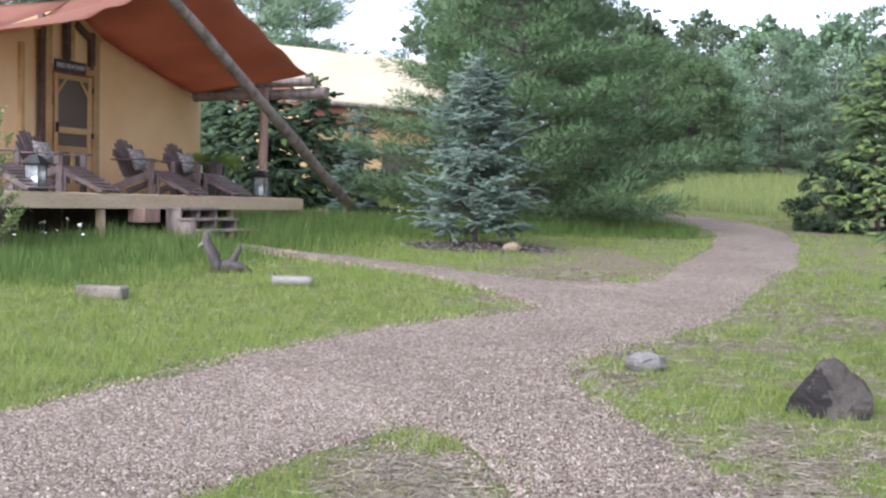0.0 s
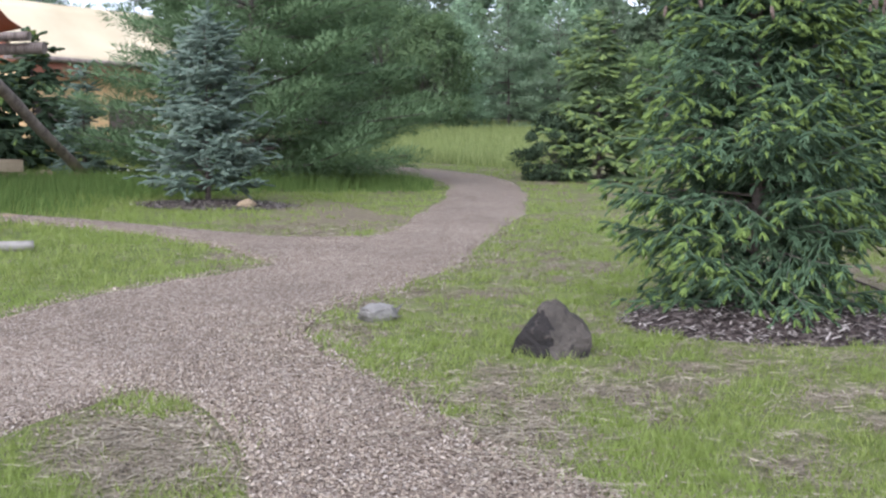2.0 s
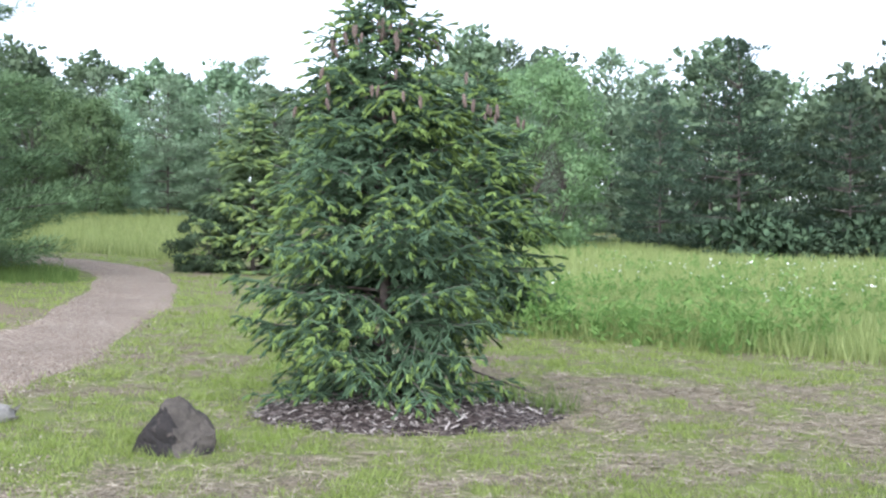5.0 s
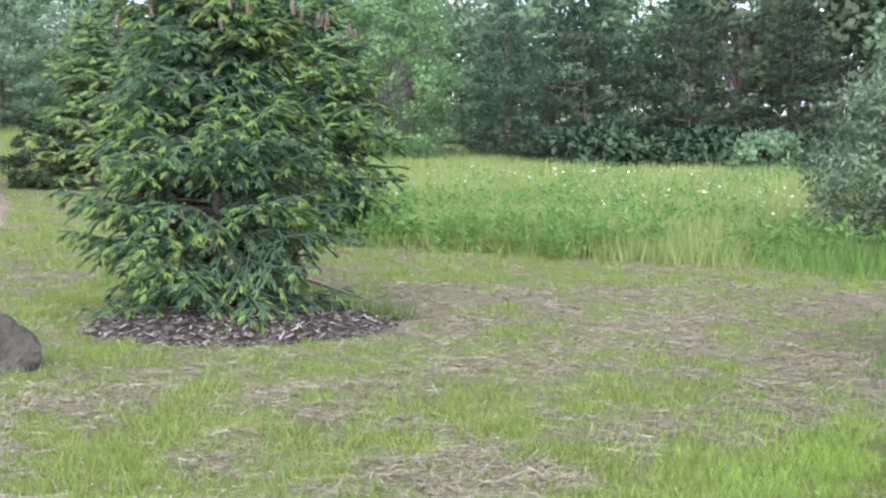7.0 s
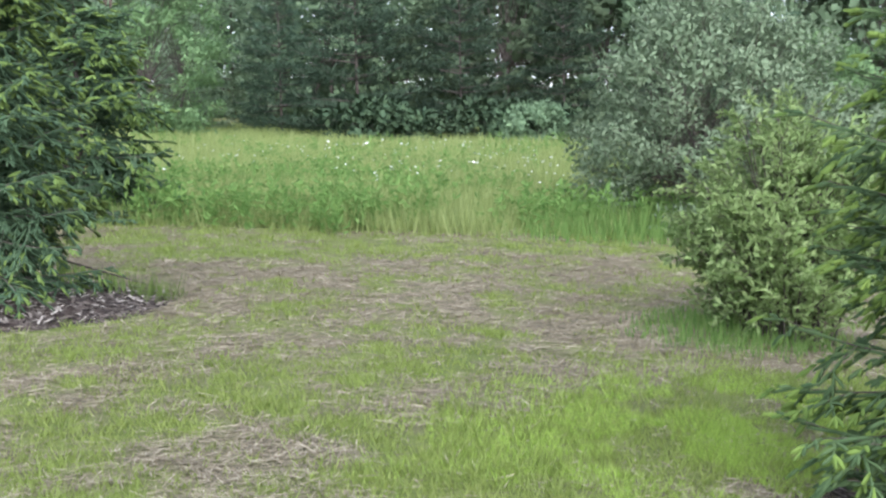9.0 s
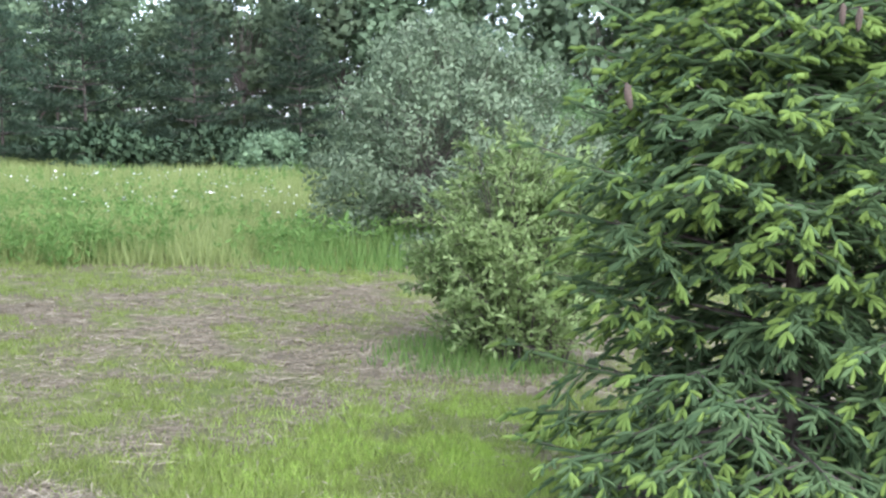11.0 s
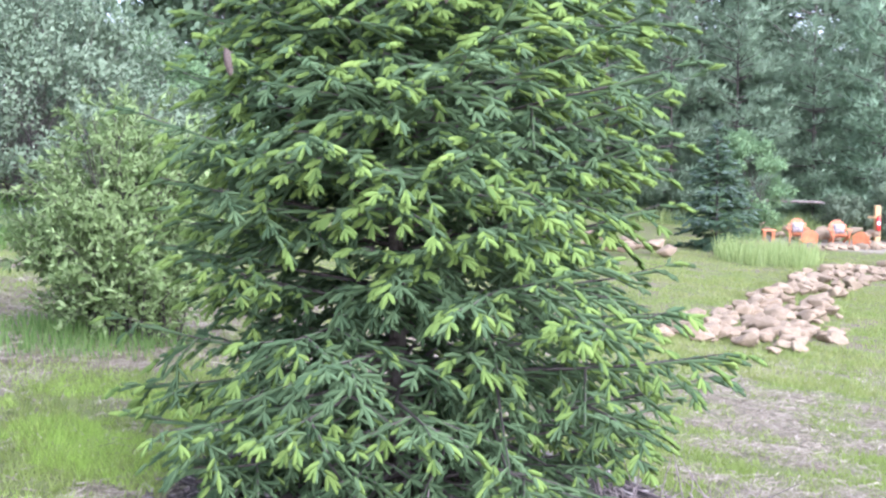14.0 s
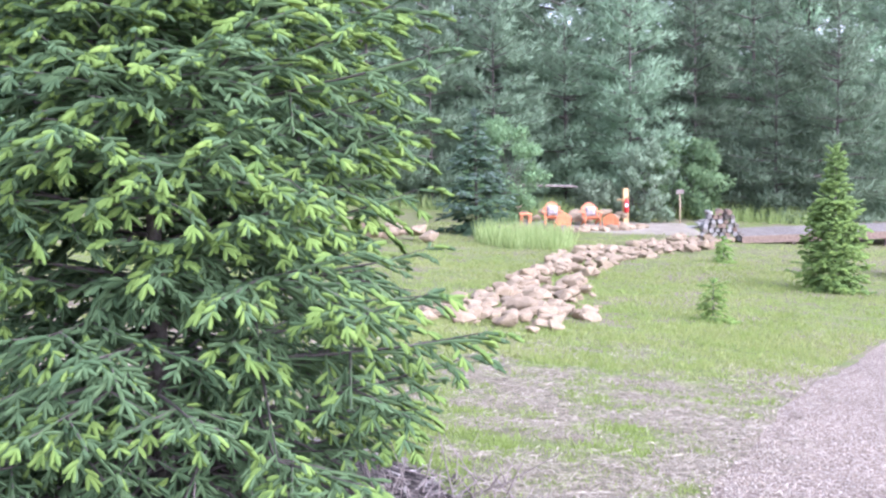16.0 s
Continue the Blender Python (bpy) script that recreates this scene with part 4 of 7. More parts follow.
for i, (x, y, h, r) in enumerate(((-4.6, 27.4, 3.5, 1.5), (-3.0, 27.8, 2.9, 1.3), (-3.8, 26.0, 2.6, 1.2))):
    spruce("dark_spruce", "dark green spruce growing between the tents", x, y, h, CONE(r, 1.8), 0.28, 0.20, 0.15, 0, 0.025, 0.018, 0.046, (M_SPRUCE, M_SHOOT), 60 + i, shoot=0.15, young_share=0.12, group="spruces between the tents", forks=2, sides=3)

# ---------------------------------------------------------------- materials of the built things
M_CANVAS = surface("tan_canvas", (0.75, 0.50, 0.245), (0.84, 0.59, 0.315), 1.2, 0.9, 0.15, 140, wear=0.2)
M_CANVAS2 = surface("pale_canvas", (0.561, 0.468, 0.306), (0.663, 0.57, 0.391), 0.8, 0.9, 0.15, 120, wear=0.2)
M_FLY = surface("rust_canvas", (0.36, 0.155, 0.10), (0.45, 0.212, 0.138), 0.9, 0.85, 0.2, 120, wear=0.25, trans=0.5)
M_LOG = surface("weathered_log", (0.109, 0.084, 0.071), (0.302, 0.244, 0.21), 5, 0.85, 0.7, 40, stretch=(1, 1, 0.15))
M_LOGRED = surface("peeled_log", (0.18, 0.105, 0.075), (0.345, 0.232, 0.18), 5, 0.8, 0.6, 40, stretch=(1, 1, 0.15))
M_LUMBER = surface("pale_lumber", (0.38, 0.225, 0.09), (0.53, 0.35, 0.165), 3, 0.75, 0.3, 50, stretch=(0.3, 1, 1))
M_DECK = surface("weathered_deck_wood", (0.38, 0.28, 0.175), (0.54, 0.42, 0.28), 3, 0.8, 0.4, 45, stretch=(0.2, 1, 1), spots=((0.20, 0.14, 0.09), 7, 0.68))
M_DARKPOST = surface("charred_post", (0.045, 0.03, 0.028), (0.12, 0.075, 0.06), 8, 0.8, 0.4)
M_SCREEN = surface("insect_screen", (0.088, 0.068, 0.056), (0.12, 0.092, 0.076), 2, 0.6, 0.1, 200)
M_SIGN = surface("black_sign_board", (0.025, 0.027, 0.03), (0.05, 0.05, 0.055), 8, 0.6, 0.2)
M_LETTER = surface("white_letter_paint", (0.576, 0.576, 0.56), (0.656, 0.656, 0.64), 20, 0.6, 0.05)
M_CHAIR = surface("dark_stained_chair_wood", (0.06, 0.042, 0.038), (0.135, 0.10, 0.092), 9, 0.5, 0.25, 60, stretch=(1, 1, 0.3))
M_PILLOW = surface("patterned_cushion", (0.112, 0.091, 0.084), (0.434, 0.406, 0.378), 22, 0.9, 0.15, 60, wear=0.1)
M_BLACK = surface("black_iron", (0.012, 0.012, 0.013), (0.03, 0.03, 0.032), 14, 0.45, 0.1, metal=0.6)
M_WAX = surface("white_candle", (0.80, 0.78, 0.72), (0.86, 0.84, 0.80), 8, 0.5, 0.05)
M_ROCKDARK = surface("dark_brown_rock", (0.03, 0.025, 0.019), (0.068, 0.057, 0.045), 5.5, 0.85, 0.9, 34, spots=((0.012, 0.01, 0.009), 7, 0.58))
# Near-black stone with blotches: shade of the boulder's left side put into colour.
M_ROCKSHADE = surface("boulder_shade_side", (0.005, 0.004, 0.0035), (0.016, 0.012, 0.010), 9, 0.9, 0.8, 45, spots=((0.08, 0.065, 0.052), 12, 0.63))
M_ROCKPALE = surface("pale_grey_rock", (0.14, 0.131, 0.117), (0.243, 0.229, 0.206), 5, 0.9, 0.7, 40)
M_SANDSTONE = surface("pale_sandstone", (0.19, 0.137, 0.08), (0.285, 0.218, 0.138), 3, 0.9, 0.6, 35, spots=((0.27, 0.19, 0.13), 4, 0.60))
M_BLOCK = surface("weathered_block", (0.085, 0.07, 0.056), (0.20, 0.172, 0.14), 7, 0.9, 0.6, 40)
M_DRIFT = surface("grey_driftwood", (0.028, 0.023, 0.02), (0.085, 0.073, 0.064), 9, 0.85, 0.8, 50, stretch=(1, 1, 0.3))
M_BIRCH = surface("white_birch_bark", (0.17, 0.155, 0.135), (0.29, 0.27, 0.24), 6, 0.8, 0.3, 40, spots=((0.08, 0.07, 0.065), 16, 0.64), stretch=(0.3, 1, 1))
M_CUT = surface("cut_wood_end", (0.096, 0.064, 0.048), (0.24, 0.168, 0.12), 14, 0.9, 0.3)
M_ORANGE = surface("orange_painted_wood", (0.60, 0.185, 0.075), (0.70, 0.26, 0.115), 4, 0.5, 0.1, 60, wear=0.2)
M_REDPAINT = surface("red_enamel", (0.50, 0.02, 0.02), (0.62, 0.04, 0.03), 6, 0.35, 0.05)
M_TERRA = surface("dark_planter", (0.03, 0.028, 0.026), (0.07, 0.06, 0.055), 9, 0.7, 0.2)
M_FERN = foliage("fern_fronds", (0.17, 0.32, 0.06), (0.34, 0.50, 0.12), (0.25, 0.41, 0.09), 1.0, 0.4)
M_PETAL = surface("white_petals", (0.64, 0.64, 0.608), (0.704, 0.704, 0.672), 20, 0.7, 0.05)
M_CONE = surface("spruce_cone", (0.085, 0.058, 0.045), (0.17, 0.125, 0.10), 40, 0.8, 0.6)
M_TWIG = surface("dead_twigs", (0.112, 0.087, 0.077), (0.238, 0.196, 0.175), 20, 0.9, 0.3)
M_PEBBLE = islands("loose_gravel", [(0.0, (0.11, 0.08, 0.066)), (0.4, (0.25, 0.20, 0.15)), (0.8, (0.36, 0.298, 0.225)), (1.0, (0.52, 0.46, 0.39))])
M_SAND = surface("trodden_sand", (0.19, 0.158, 0.11), (0.27, 0.232, 0.172), 1.5, 0.95, 0.4, 40)
GLASS, gn, gl, gb = shader("clear_glass")
gb.inputs["Base Color"].default_value = (0.9, 0.95, 0.95, 1)
gb.inputs["Roughness"].default_value = 0.05
gb.inputs["Transmission Weight"].default_value = 0.95


# ---------------------------------------------------------------- solids
def box_bm(sx, sy, sz, m=None, bevel=0.006, bm=None):
    """A bevelled board, centred, moved by m."""
    b = bmesh.new()
    bmesh.ops.create_cube(b, size=1.0)
    bmesh.ops.scale(b, vec=(sx, sy, sz), verts=b.verts)
    if bevel:
        bmesh.ops.bevel(b, geom=b.edges[:], offset=min(bevel, 0.3 * min(sx, sy, sz)), segments=1, affect='EDGES')
    if m is not None:
        bmesh.ops.transform(b, matrix=m, verts=b.verts)
    return b


def board(name, sx, sy, sz, m, material, parent, label="", bevel=0.006):
    return part(name, box_bm(sx, sy, sz, m, bevel), material, parent, label)


def tube_bm(points, radii, sides=10, wob=0.0, seed=0):
    """A round stick through the points, closed at both ends, a little uneven."""
    rng = random.Random(seed)
    bm = bmesh.new()
    pts = [Vector(p) for p in points]
    rings = []
    for i, p in enumerate(pts):
        d = (pts[min(i + 1, len(pts) - 1)] - pts[max(i - 1, 0)]).normalized()
        a = d.cross(Vector((0.13, 0.21, 1.0)) if abs(d.z) < 0.9 else Vector((1, 0.1, 0))).normalized()
        b = d.cross(a)
        ring = []
        for k in range(sides):
            t = 2 * math.pi * k / sides
            r = radii[i] * (1 + rng.uniform(-wob, wob))
            ring.append(bm.verts.new(p + a * math.cos(t) * r + b * math.sin(t) * r))
        rings.append(ring)
    for r0, r1 in zip(rings, rings[1:]):
        for k in range(sides):
            f = bm.faces.new((r0[k], r0[(k + 1) % sides], r1[(k + 1) % sides], r1[k]))
            f.smooth = True
    bm.faces.new(rings[0][::-1])
    bm.faces.new(rings[-1])
    bmesh.ops.recalc_face_normals(bm, faces=bm.faces[:])
    return bm


def log_between(name, p0, p1, r0, r1, material, parent, seed=1, label=""):
    p0, p1 = Vector(p0), Vector(p1)
    n = 9
    rng = random.Random(seed)
    pts = [p0.lerp(p1, i / (n - 1)) + Vector([rng.uniform(-1, 1) * r0 * 0.10 for _ in range(3)]) for i in range(n)]
    return part(name, tube_bm(pts, [(r0 + (r1 - r0) * i / (n - 1)) * rng.uniform(0.94, 1.06) for i in range(n)], 12, 0.05, seed), material, parent, label)


def stone_bm(seed, sx, sy, sz, facets=16, bevel=0.06):
    """A worn angular stone: a rough hull with bevelled edges, standing on z = 0."""
    rng = random.Random(seed)
    bm = bmesh.new()
    for _ in range(facets):
        v = Vector((rng.gauss(0, 1), rng.gauss(0, 1), rng.gauss(0, 1))).normalized()
        v *= rng.uniform(0.85, 1.05)
        bm.verts.new((v.x, v.y, v.z))
    res = bmesh.ops.convex_hull(bm, input=bm.verts[:])
    bmesh.ops.delete(bm, geom=[g for g in res["geom_interior"] if isinstance(g, bmesh.types.BMVert)], context='VERTS')
    bmesh.ops.scale(bm, vec=(sx / 2, sy / 2, sz / 2), verts=bm.verts)
    bmesh.ops.translate(bm, vec=(0, 0, sz * 0.40), verts=bm.verts)
    if bevel:
        bmesh.ops.bevel(bm, geom=bm.edges[:], offset=bevel * min(sx, sy, sz), segments=1, affect='EDGES')
    for v in bm.verts:
        q = v.co * (6.0 / max(sx, sy, sz))
        v.co += Vector((noise.noise(q), noise.noise(q + Vector((9, 0, 0))), noise.noise(q + Vector((0, 9, 0))))) * 0.025 * max(sx, sy, sz)
    for f in bm.faces:
        f.smooth = False
    return bm


def lone(name, bm, material, x, y, z, turn, label, category, group="", tilt=(0, 0)):
    me = bpy.data.meshes.new(name)
    bm.to_mesh(me)
    bm.free()
    me.materials.append(material)
    ob = new(name, me)
    ob.matrix_world = pose(x, y, z, tilt[0], tilt[1], turn)
    return tagged(ob, label, category, group)


# ---------------------------------------------------------------- tent with its deck
TENT = pose(-2.53, 21.89, 0, 0, 0, 67.3)     # x along the front, y into the tent
DECK_Z = 1.71


def tent_at(a, b, z, turn=0):
    return TENT @ pose(a, b, z, 0, 0, turn)


def build_deck():
    deck = new("deck")
    deck.matrix_world = TENT
    tagged(deck, "raised deck of weathered boards in front of the tent", "deck")
    # boards run along the front
    w = 0.138
    b = 0.05
    while b < 3.2:
        board("deck_board", 10.2, w, 0.032, pose(-5.1, b + w / 2, DECK_Z - 0.016), M_DECK, deck)
        b += w + 0.007
    board("fascia", 10.2, 0.04, 0.205, pose(-5.1, 0.02, DECK_Z - 0.115), M_DECK, deck, "pale weathered fascia board")
    board("end_fascia", 0.04, 3.2, 0.205, pose(0.022, 1.62, DECK_Z - 0.115), M_DECK, deck)
    for a in (-0.4, -2.2, -5.5, -8.2):
        x, y = (TENT @ Vector((a, 0.12, 0))).to_2d()
        g = gz(x, y) - 0.1
        board("deck_post", 0.10, 0.10, DECK_Z - 0.21 - g, pose(a, 0.13, (DECK_Z - 0.21 + g) / 2), M_DECK, deck)
    for a in (-3.0, -6.4):
        board("joist", 0.045, 2.9, 0.18, pose(a, 1.6, DECK_Z - 0.14), M_DARKPOST, deck)
    # added dark board set back under the deck, standing in for the shade there
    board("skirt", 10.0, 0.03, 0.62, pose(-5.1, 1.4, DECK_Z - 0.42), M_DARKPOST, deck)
    return deck


build_deck()


def build_steps():
    st = new("deck_steps")
    st.matrix_world = TENT
    tagged(st, "three grey wooden steps leading up to the deck", "steps")
    for k, (a0, a1, z) in enumerate(((-4.28, -3.25, 1.50), (-4.35, -3.18, 1.35), (-4.42, -3.10, 1.19))):
        b = -0.20 - 0.30 * k
        board("tread", a1 - a0, 0.31, 0.038, pose((a0 + a1) / 2, b, z), M_LOG, st)
        for q in range(3):
            a = a0 + 0.05 + (a1 - a0 - 0.1) * q / 2
            x, y = (TENT @ Vector((a, b, 0))).to_2d()
            g = min(z - 0.1, gz(x, y) - 0.03)
            board("riser_post", 0.045, 0.26, z - 0.02 - g, pose(a, b, (z - 0.02 + g) / 2), M_LOG, st)
    board("crate", 0.36, 0.30, 0.20, pose(-4.75, -0.05, 1.40), M_LOGRED, st, "small brown box beside the steps")
    return st


build_steps()

RIDGE_A, WALL_B = -3.5, 2.4
WALL_TOP = [(-7.3, 3.52), (-5.2, 4.08), (-4.2, 4.46), (-3.5, 4.72), (-2.87, 4.37), (-1.57, 4.0), (-0.38, 3.70), (0.28, 3.58)]


def wall_height(a):
    for (a0, z0), (a1, z1) in zip(WALL_TOP, WALL_TOP[1:]):
        if a0 <= a <= a1:
            return z0 + (z1 - z0) * (a - a0) / (a1 - a0)
    return 3.5


def canvas_panel(name, cols, rows, fn, material, parent, thick=0.012, label=""):
    bm = bmesh.new()
    grid = [[bm.verts.new(fn(i / cols, j / rows)) for j in range(rows + 1)] for i in range(cols + 1)]
    for i in range(cols):
        for j in range(rows):
            bm.faces.new((grid[i][j], grid[i + 1][j], grid[i + 1][j + 1], grid[i][j + 1])).smooth = True
    bmesh.ops.recalc_face_normals(bm, faces=bm.faces[:])
    bmesh.ops.solidify(bm, geom=bm.faces[:], thickness=thick)
    return part(name, bm, material, parent, label)


def build_tent():
    t = new("safari_tent")
    t.matrix_world = TENT
    tagged(t, "tan canvas safari tent with a rust roof fly on log poles", "tent")
    ripple = lambda a, z: 0.012 * math.sin(a * 3.1 + z) + 0.01 * noise.noise(Vector((a * 0.9, z * 0.9, 3)))
    # front wall in two pieces beside the door, and one above it
    for nm, a0, a1, z0 in (("front_wall", -2.86, 0.28, DECK_Z), ("front_wall", -7.3, -4.02, DECK_Z), ("gable_wall", -4.02, -2.86, 3.66)):
        canvas_panel(nm, 24, 12, lambda i, j, a0=a0, a1=a1, z0=z0: (a0 + (a1 - a0) * i, WALL_B + ripple(a0 + (a1 - a0) * i, 2 * j), z0 + 0.01 + (wall_height(a0 + (a1 - a0) * i) - z0) * j), M_CANVAS, t)
    canvas_panel("side_wall", 20, 6, lambda i, j: (0.28 + 0.015 * math.sin(i * 20), WALL_B + 0.01 + 6.0 * i, DECK_Z - 0.15 + 1.95 * j), M_CANVAS, t)
    canvas_panel("side_wall", 20, 6, lambda i, j: (-7.3, WALL_B + 0.01 + 6.0 * i, DECK_Z - 0.15 + 1.9 * j), M_CANVAS, t)
    canvas_panel("back_wall", 10, 6, lambda i, j: (-7.3 + 7.58 * i, WALL_B + 6.02, DECK_Z - 0.15 + (wall_height(-7.3 + 7.58 * i) - DECK_Z + 0.1) * j), M_CANVAS, t)

    # the fly: rises from the wall to its front edge, sagging between seams
    front = [(-3.5, 5.16), (-2.76, 4.85), (-1.6, 4.36), (-0.35, 3.88)]
    back = [(-3.5, 4.78), (-2.87, 4.42), (-1.57, 4.05), (-0.38, 3.74), (0.30, 3.62)]

    def along(pts, q):
        a = pts[0][0] + (pts[-1][0] - pts[0][0]) * q
        for (a0, z0), (a1, z1) in zip(pts, pts[1:]):
            if a <= a1 + 1e-9:
                return a, z0 + (z1 - z0) * (a - a0) / (a1 - a0)
        return pts[-1]

    def fly(i, j, side):
        a0, z0 = along(front, i)
        a1, z1 = along(back, i)
        b0, b1 = -0.15 - 0.10 * i, WALL_B - 0.02
        a, b, z = a0 + (a1 - a0) * j, b0 + (b1 - b0) * j, z0 + (z1 - z0) * j
        z += 0.022 * math.cos(i * 2 * math.pi * 4) - 0.05 * math.sin(math.pi * j) * math.sin(math.pi * i)
        return (a if side > 0 else 2 * RIDGE_A - a, b, z)

    def roof(i, j, side):
        a1, z1 = along(back, i)
        a, b = a1 + 0.05 * i, WALL_B - 0.03 + 6.2 * j
        return (a if side > 0 else 2 * RIDGE_A - a, b, z1 + 0.035 - 0.03 * math.sin(math.pi * i))
    for side, nm in ((1, "roof_fly"), (-1, "roof_fly")):
        canvas_panel(nm, 32, 12, lambda i, j, s=side: fly(i, j, s), M_FLY, t, label="rust canvas fly, seen from below")
        canvas_panel("roof", 24, 8, lambda i, j, s=side: roof(i, j, s), M_FLY, t)
    # log frame
    log_between("eave_log", (-0.06, -0.22, 3.80), (0.06, 7.5, 3.80), 0.085, 0.075, M_LOG, t, 3)
    log_between("eave_log", (0.06, -0.42, 3.60), (0.12, 7.5, 3.60), 0.10, 0.085, M_LOG, t, 4)
    log_between("post", (-0.20, 0.74, DECK_Z), (-0.13, 0.74, 3.72), 0.085, 0.075, M_LOGRED, t, 5, "reddish peeled log post")
    log_between("brace_pole", (3.2, 0.38, 1.28), (-5.2, -0.04, 5.19), 0.105, 0.085, M_LOG, t, 6, "long grey leaning pole")
    log_between("ridge_pole", (RIDGE_A, -0.3, 5.10), (RIDGE_A, 8.4, 4.72), 0.07, 0.07, M_LOG, t, 8)
    # frame of the doorway
    b = WALL_B - 0.06
    board("door_post", 0.15, 0.12, 2.75, pose(-4.06, b, DECK_Z + 1.375), M_LUMBER, t)
    board("door_post", 0.13, 0.12, 2.62, pose(-2.90, b, DECK_Z + 1.31), M_LUMBER, t)
    board("dark_post", 0.07, 0.10, 2.78, pose(-4.21, b - 0.03, DECK_Z + 1.39), M_DARKPOST, t, "dark stained post")
    board("dark_post", 0.10, 0.10, 0.62, pose(-3.62, b - 0.03, 4.17), M_DARKPOST, t)
    board("king_post", 0.12, 0.10, 0.72, pose(-3.50, b, 4.18), M_LUMBER, t)
    board("dark_post", 0.09, 0.10, 0.55, pose(-3.02, b - 0.03, 4.08), M_DARKPOST, t)
    board("rafter", 0.95, 0.09, 0.13, pose(-3.86, b, 4.47, 0, -21, 0), M_LUMBER, t)
    board("rafter", 0.85, 0.09, 0.13, pose(-3.16, b, 4.45, 0, 27, 0), M_LUMBER, t)
    board("dark_rafter", 0.46, 0.09, 0.09, pose(-3.20, b - 0.03, 4.34, 0, 30, 0), M_DARKPOST, t)
    board("lintel", 1.10, 0.10, 0.10, pose(-3.48, b, 3.70), M_LUMBER, t)
    board("corner_post", 0.09, 0.10, 2.3, pose(-4.60, b + 0.03, DECK_Z + 1.15), M_LUMBER, t)
    # screen door
    door = new("screen_door")
    door.parent = t
    tagged(door, "closed pale wooden screen door")
    for nm, sx, sz, a, z in (("stile", 0.085, 1.90, -3.86, 2.67), ("stile", 0.085, 1.90, -3.05, 2.67), ("top_rail", 0.74, 0.085, -3.455, 3.575), ("lock_rail", 0.74, 0.10, -3.455, 2.72), ("mid_rail", 0.74, 0.10, -3.455, 2.42), ("bottom_rail", 0.74, 0.15, -3.455, 1.80), ("muntin", 0.09, 0.55, -3.455, 2.12)):
        board(nm, sx, 0.035, sz, pose(a, b - 0.02, z), M_LUMBER, door)
    for sg, a in ((1, -3.73), (-1, -3.18)):
        board("corner_brace", 0.36, 0.03, 0.05, pose(a, b - 0.02, 3.42, 0, -50 * sg, 0), M_LUMBER, door)
    for nm, sx, sz, a, z in (("screen", 0.73, 0.82, -3.455, 3.14), ("screen", 0.73, 0.21, -3.455, 2.57), ("screen", 0.33, 0.52, -3.66, 2.13), ("screen", 0.33, 0.52, -3.25, 2.13)):
        board(nm, sx, 0.006, sz, pose(a, b + 0.0, z), M_SCREEN, door, bevel=0)
    for z in (3.40, 2.66, 1.95):
        board("hinge", 0.05, 0.02, 0.09, pose(-3.0, b - 0.05, z), M_BLACK, door)
    board("door_handle", 0.03, 0.05, 0.16, pose(-3.87, b - 0.06, 2.76), M_BLACK, door)
    # name board above the door
    sign = new("name_board")
    sign.matrix_world = TENT @ pose(-3.62, b - 0.10, 3.73)
    tagged(sign, "black name board with white capitals over the door", "sign")
    board("board", 0.74, 0.03, 0.19, pose(0, 0, 0), M_SIGN, sign)
    cu = bpy.data.curves.new("lettering", 'FONT')
    cu.body, cu.size, cu.align_x, cu.align_y, cu.extrude = "RED FEATHER", 0.108, 'CENTER', 'CENTER', 0.003
    tx = new("lettering", cu)
    deps = bpy.context.evaluated_depsgraph_get()
    me = bpy.data.meshes.new_from_object(tx.evaluated_get(deps))
    bpy.data.objects.remove(tx)
    me.materials.clear()
    me.materials.append(M_LETTER)
    lt = new("lettering", me)
    lt.parent = sign
    lt.matrix_basis = pose(0, -0.019, 0, 90, 0, 0)
    tagged(lt, "white capital letters")
    return t


build_tent()


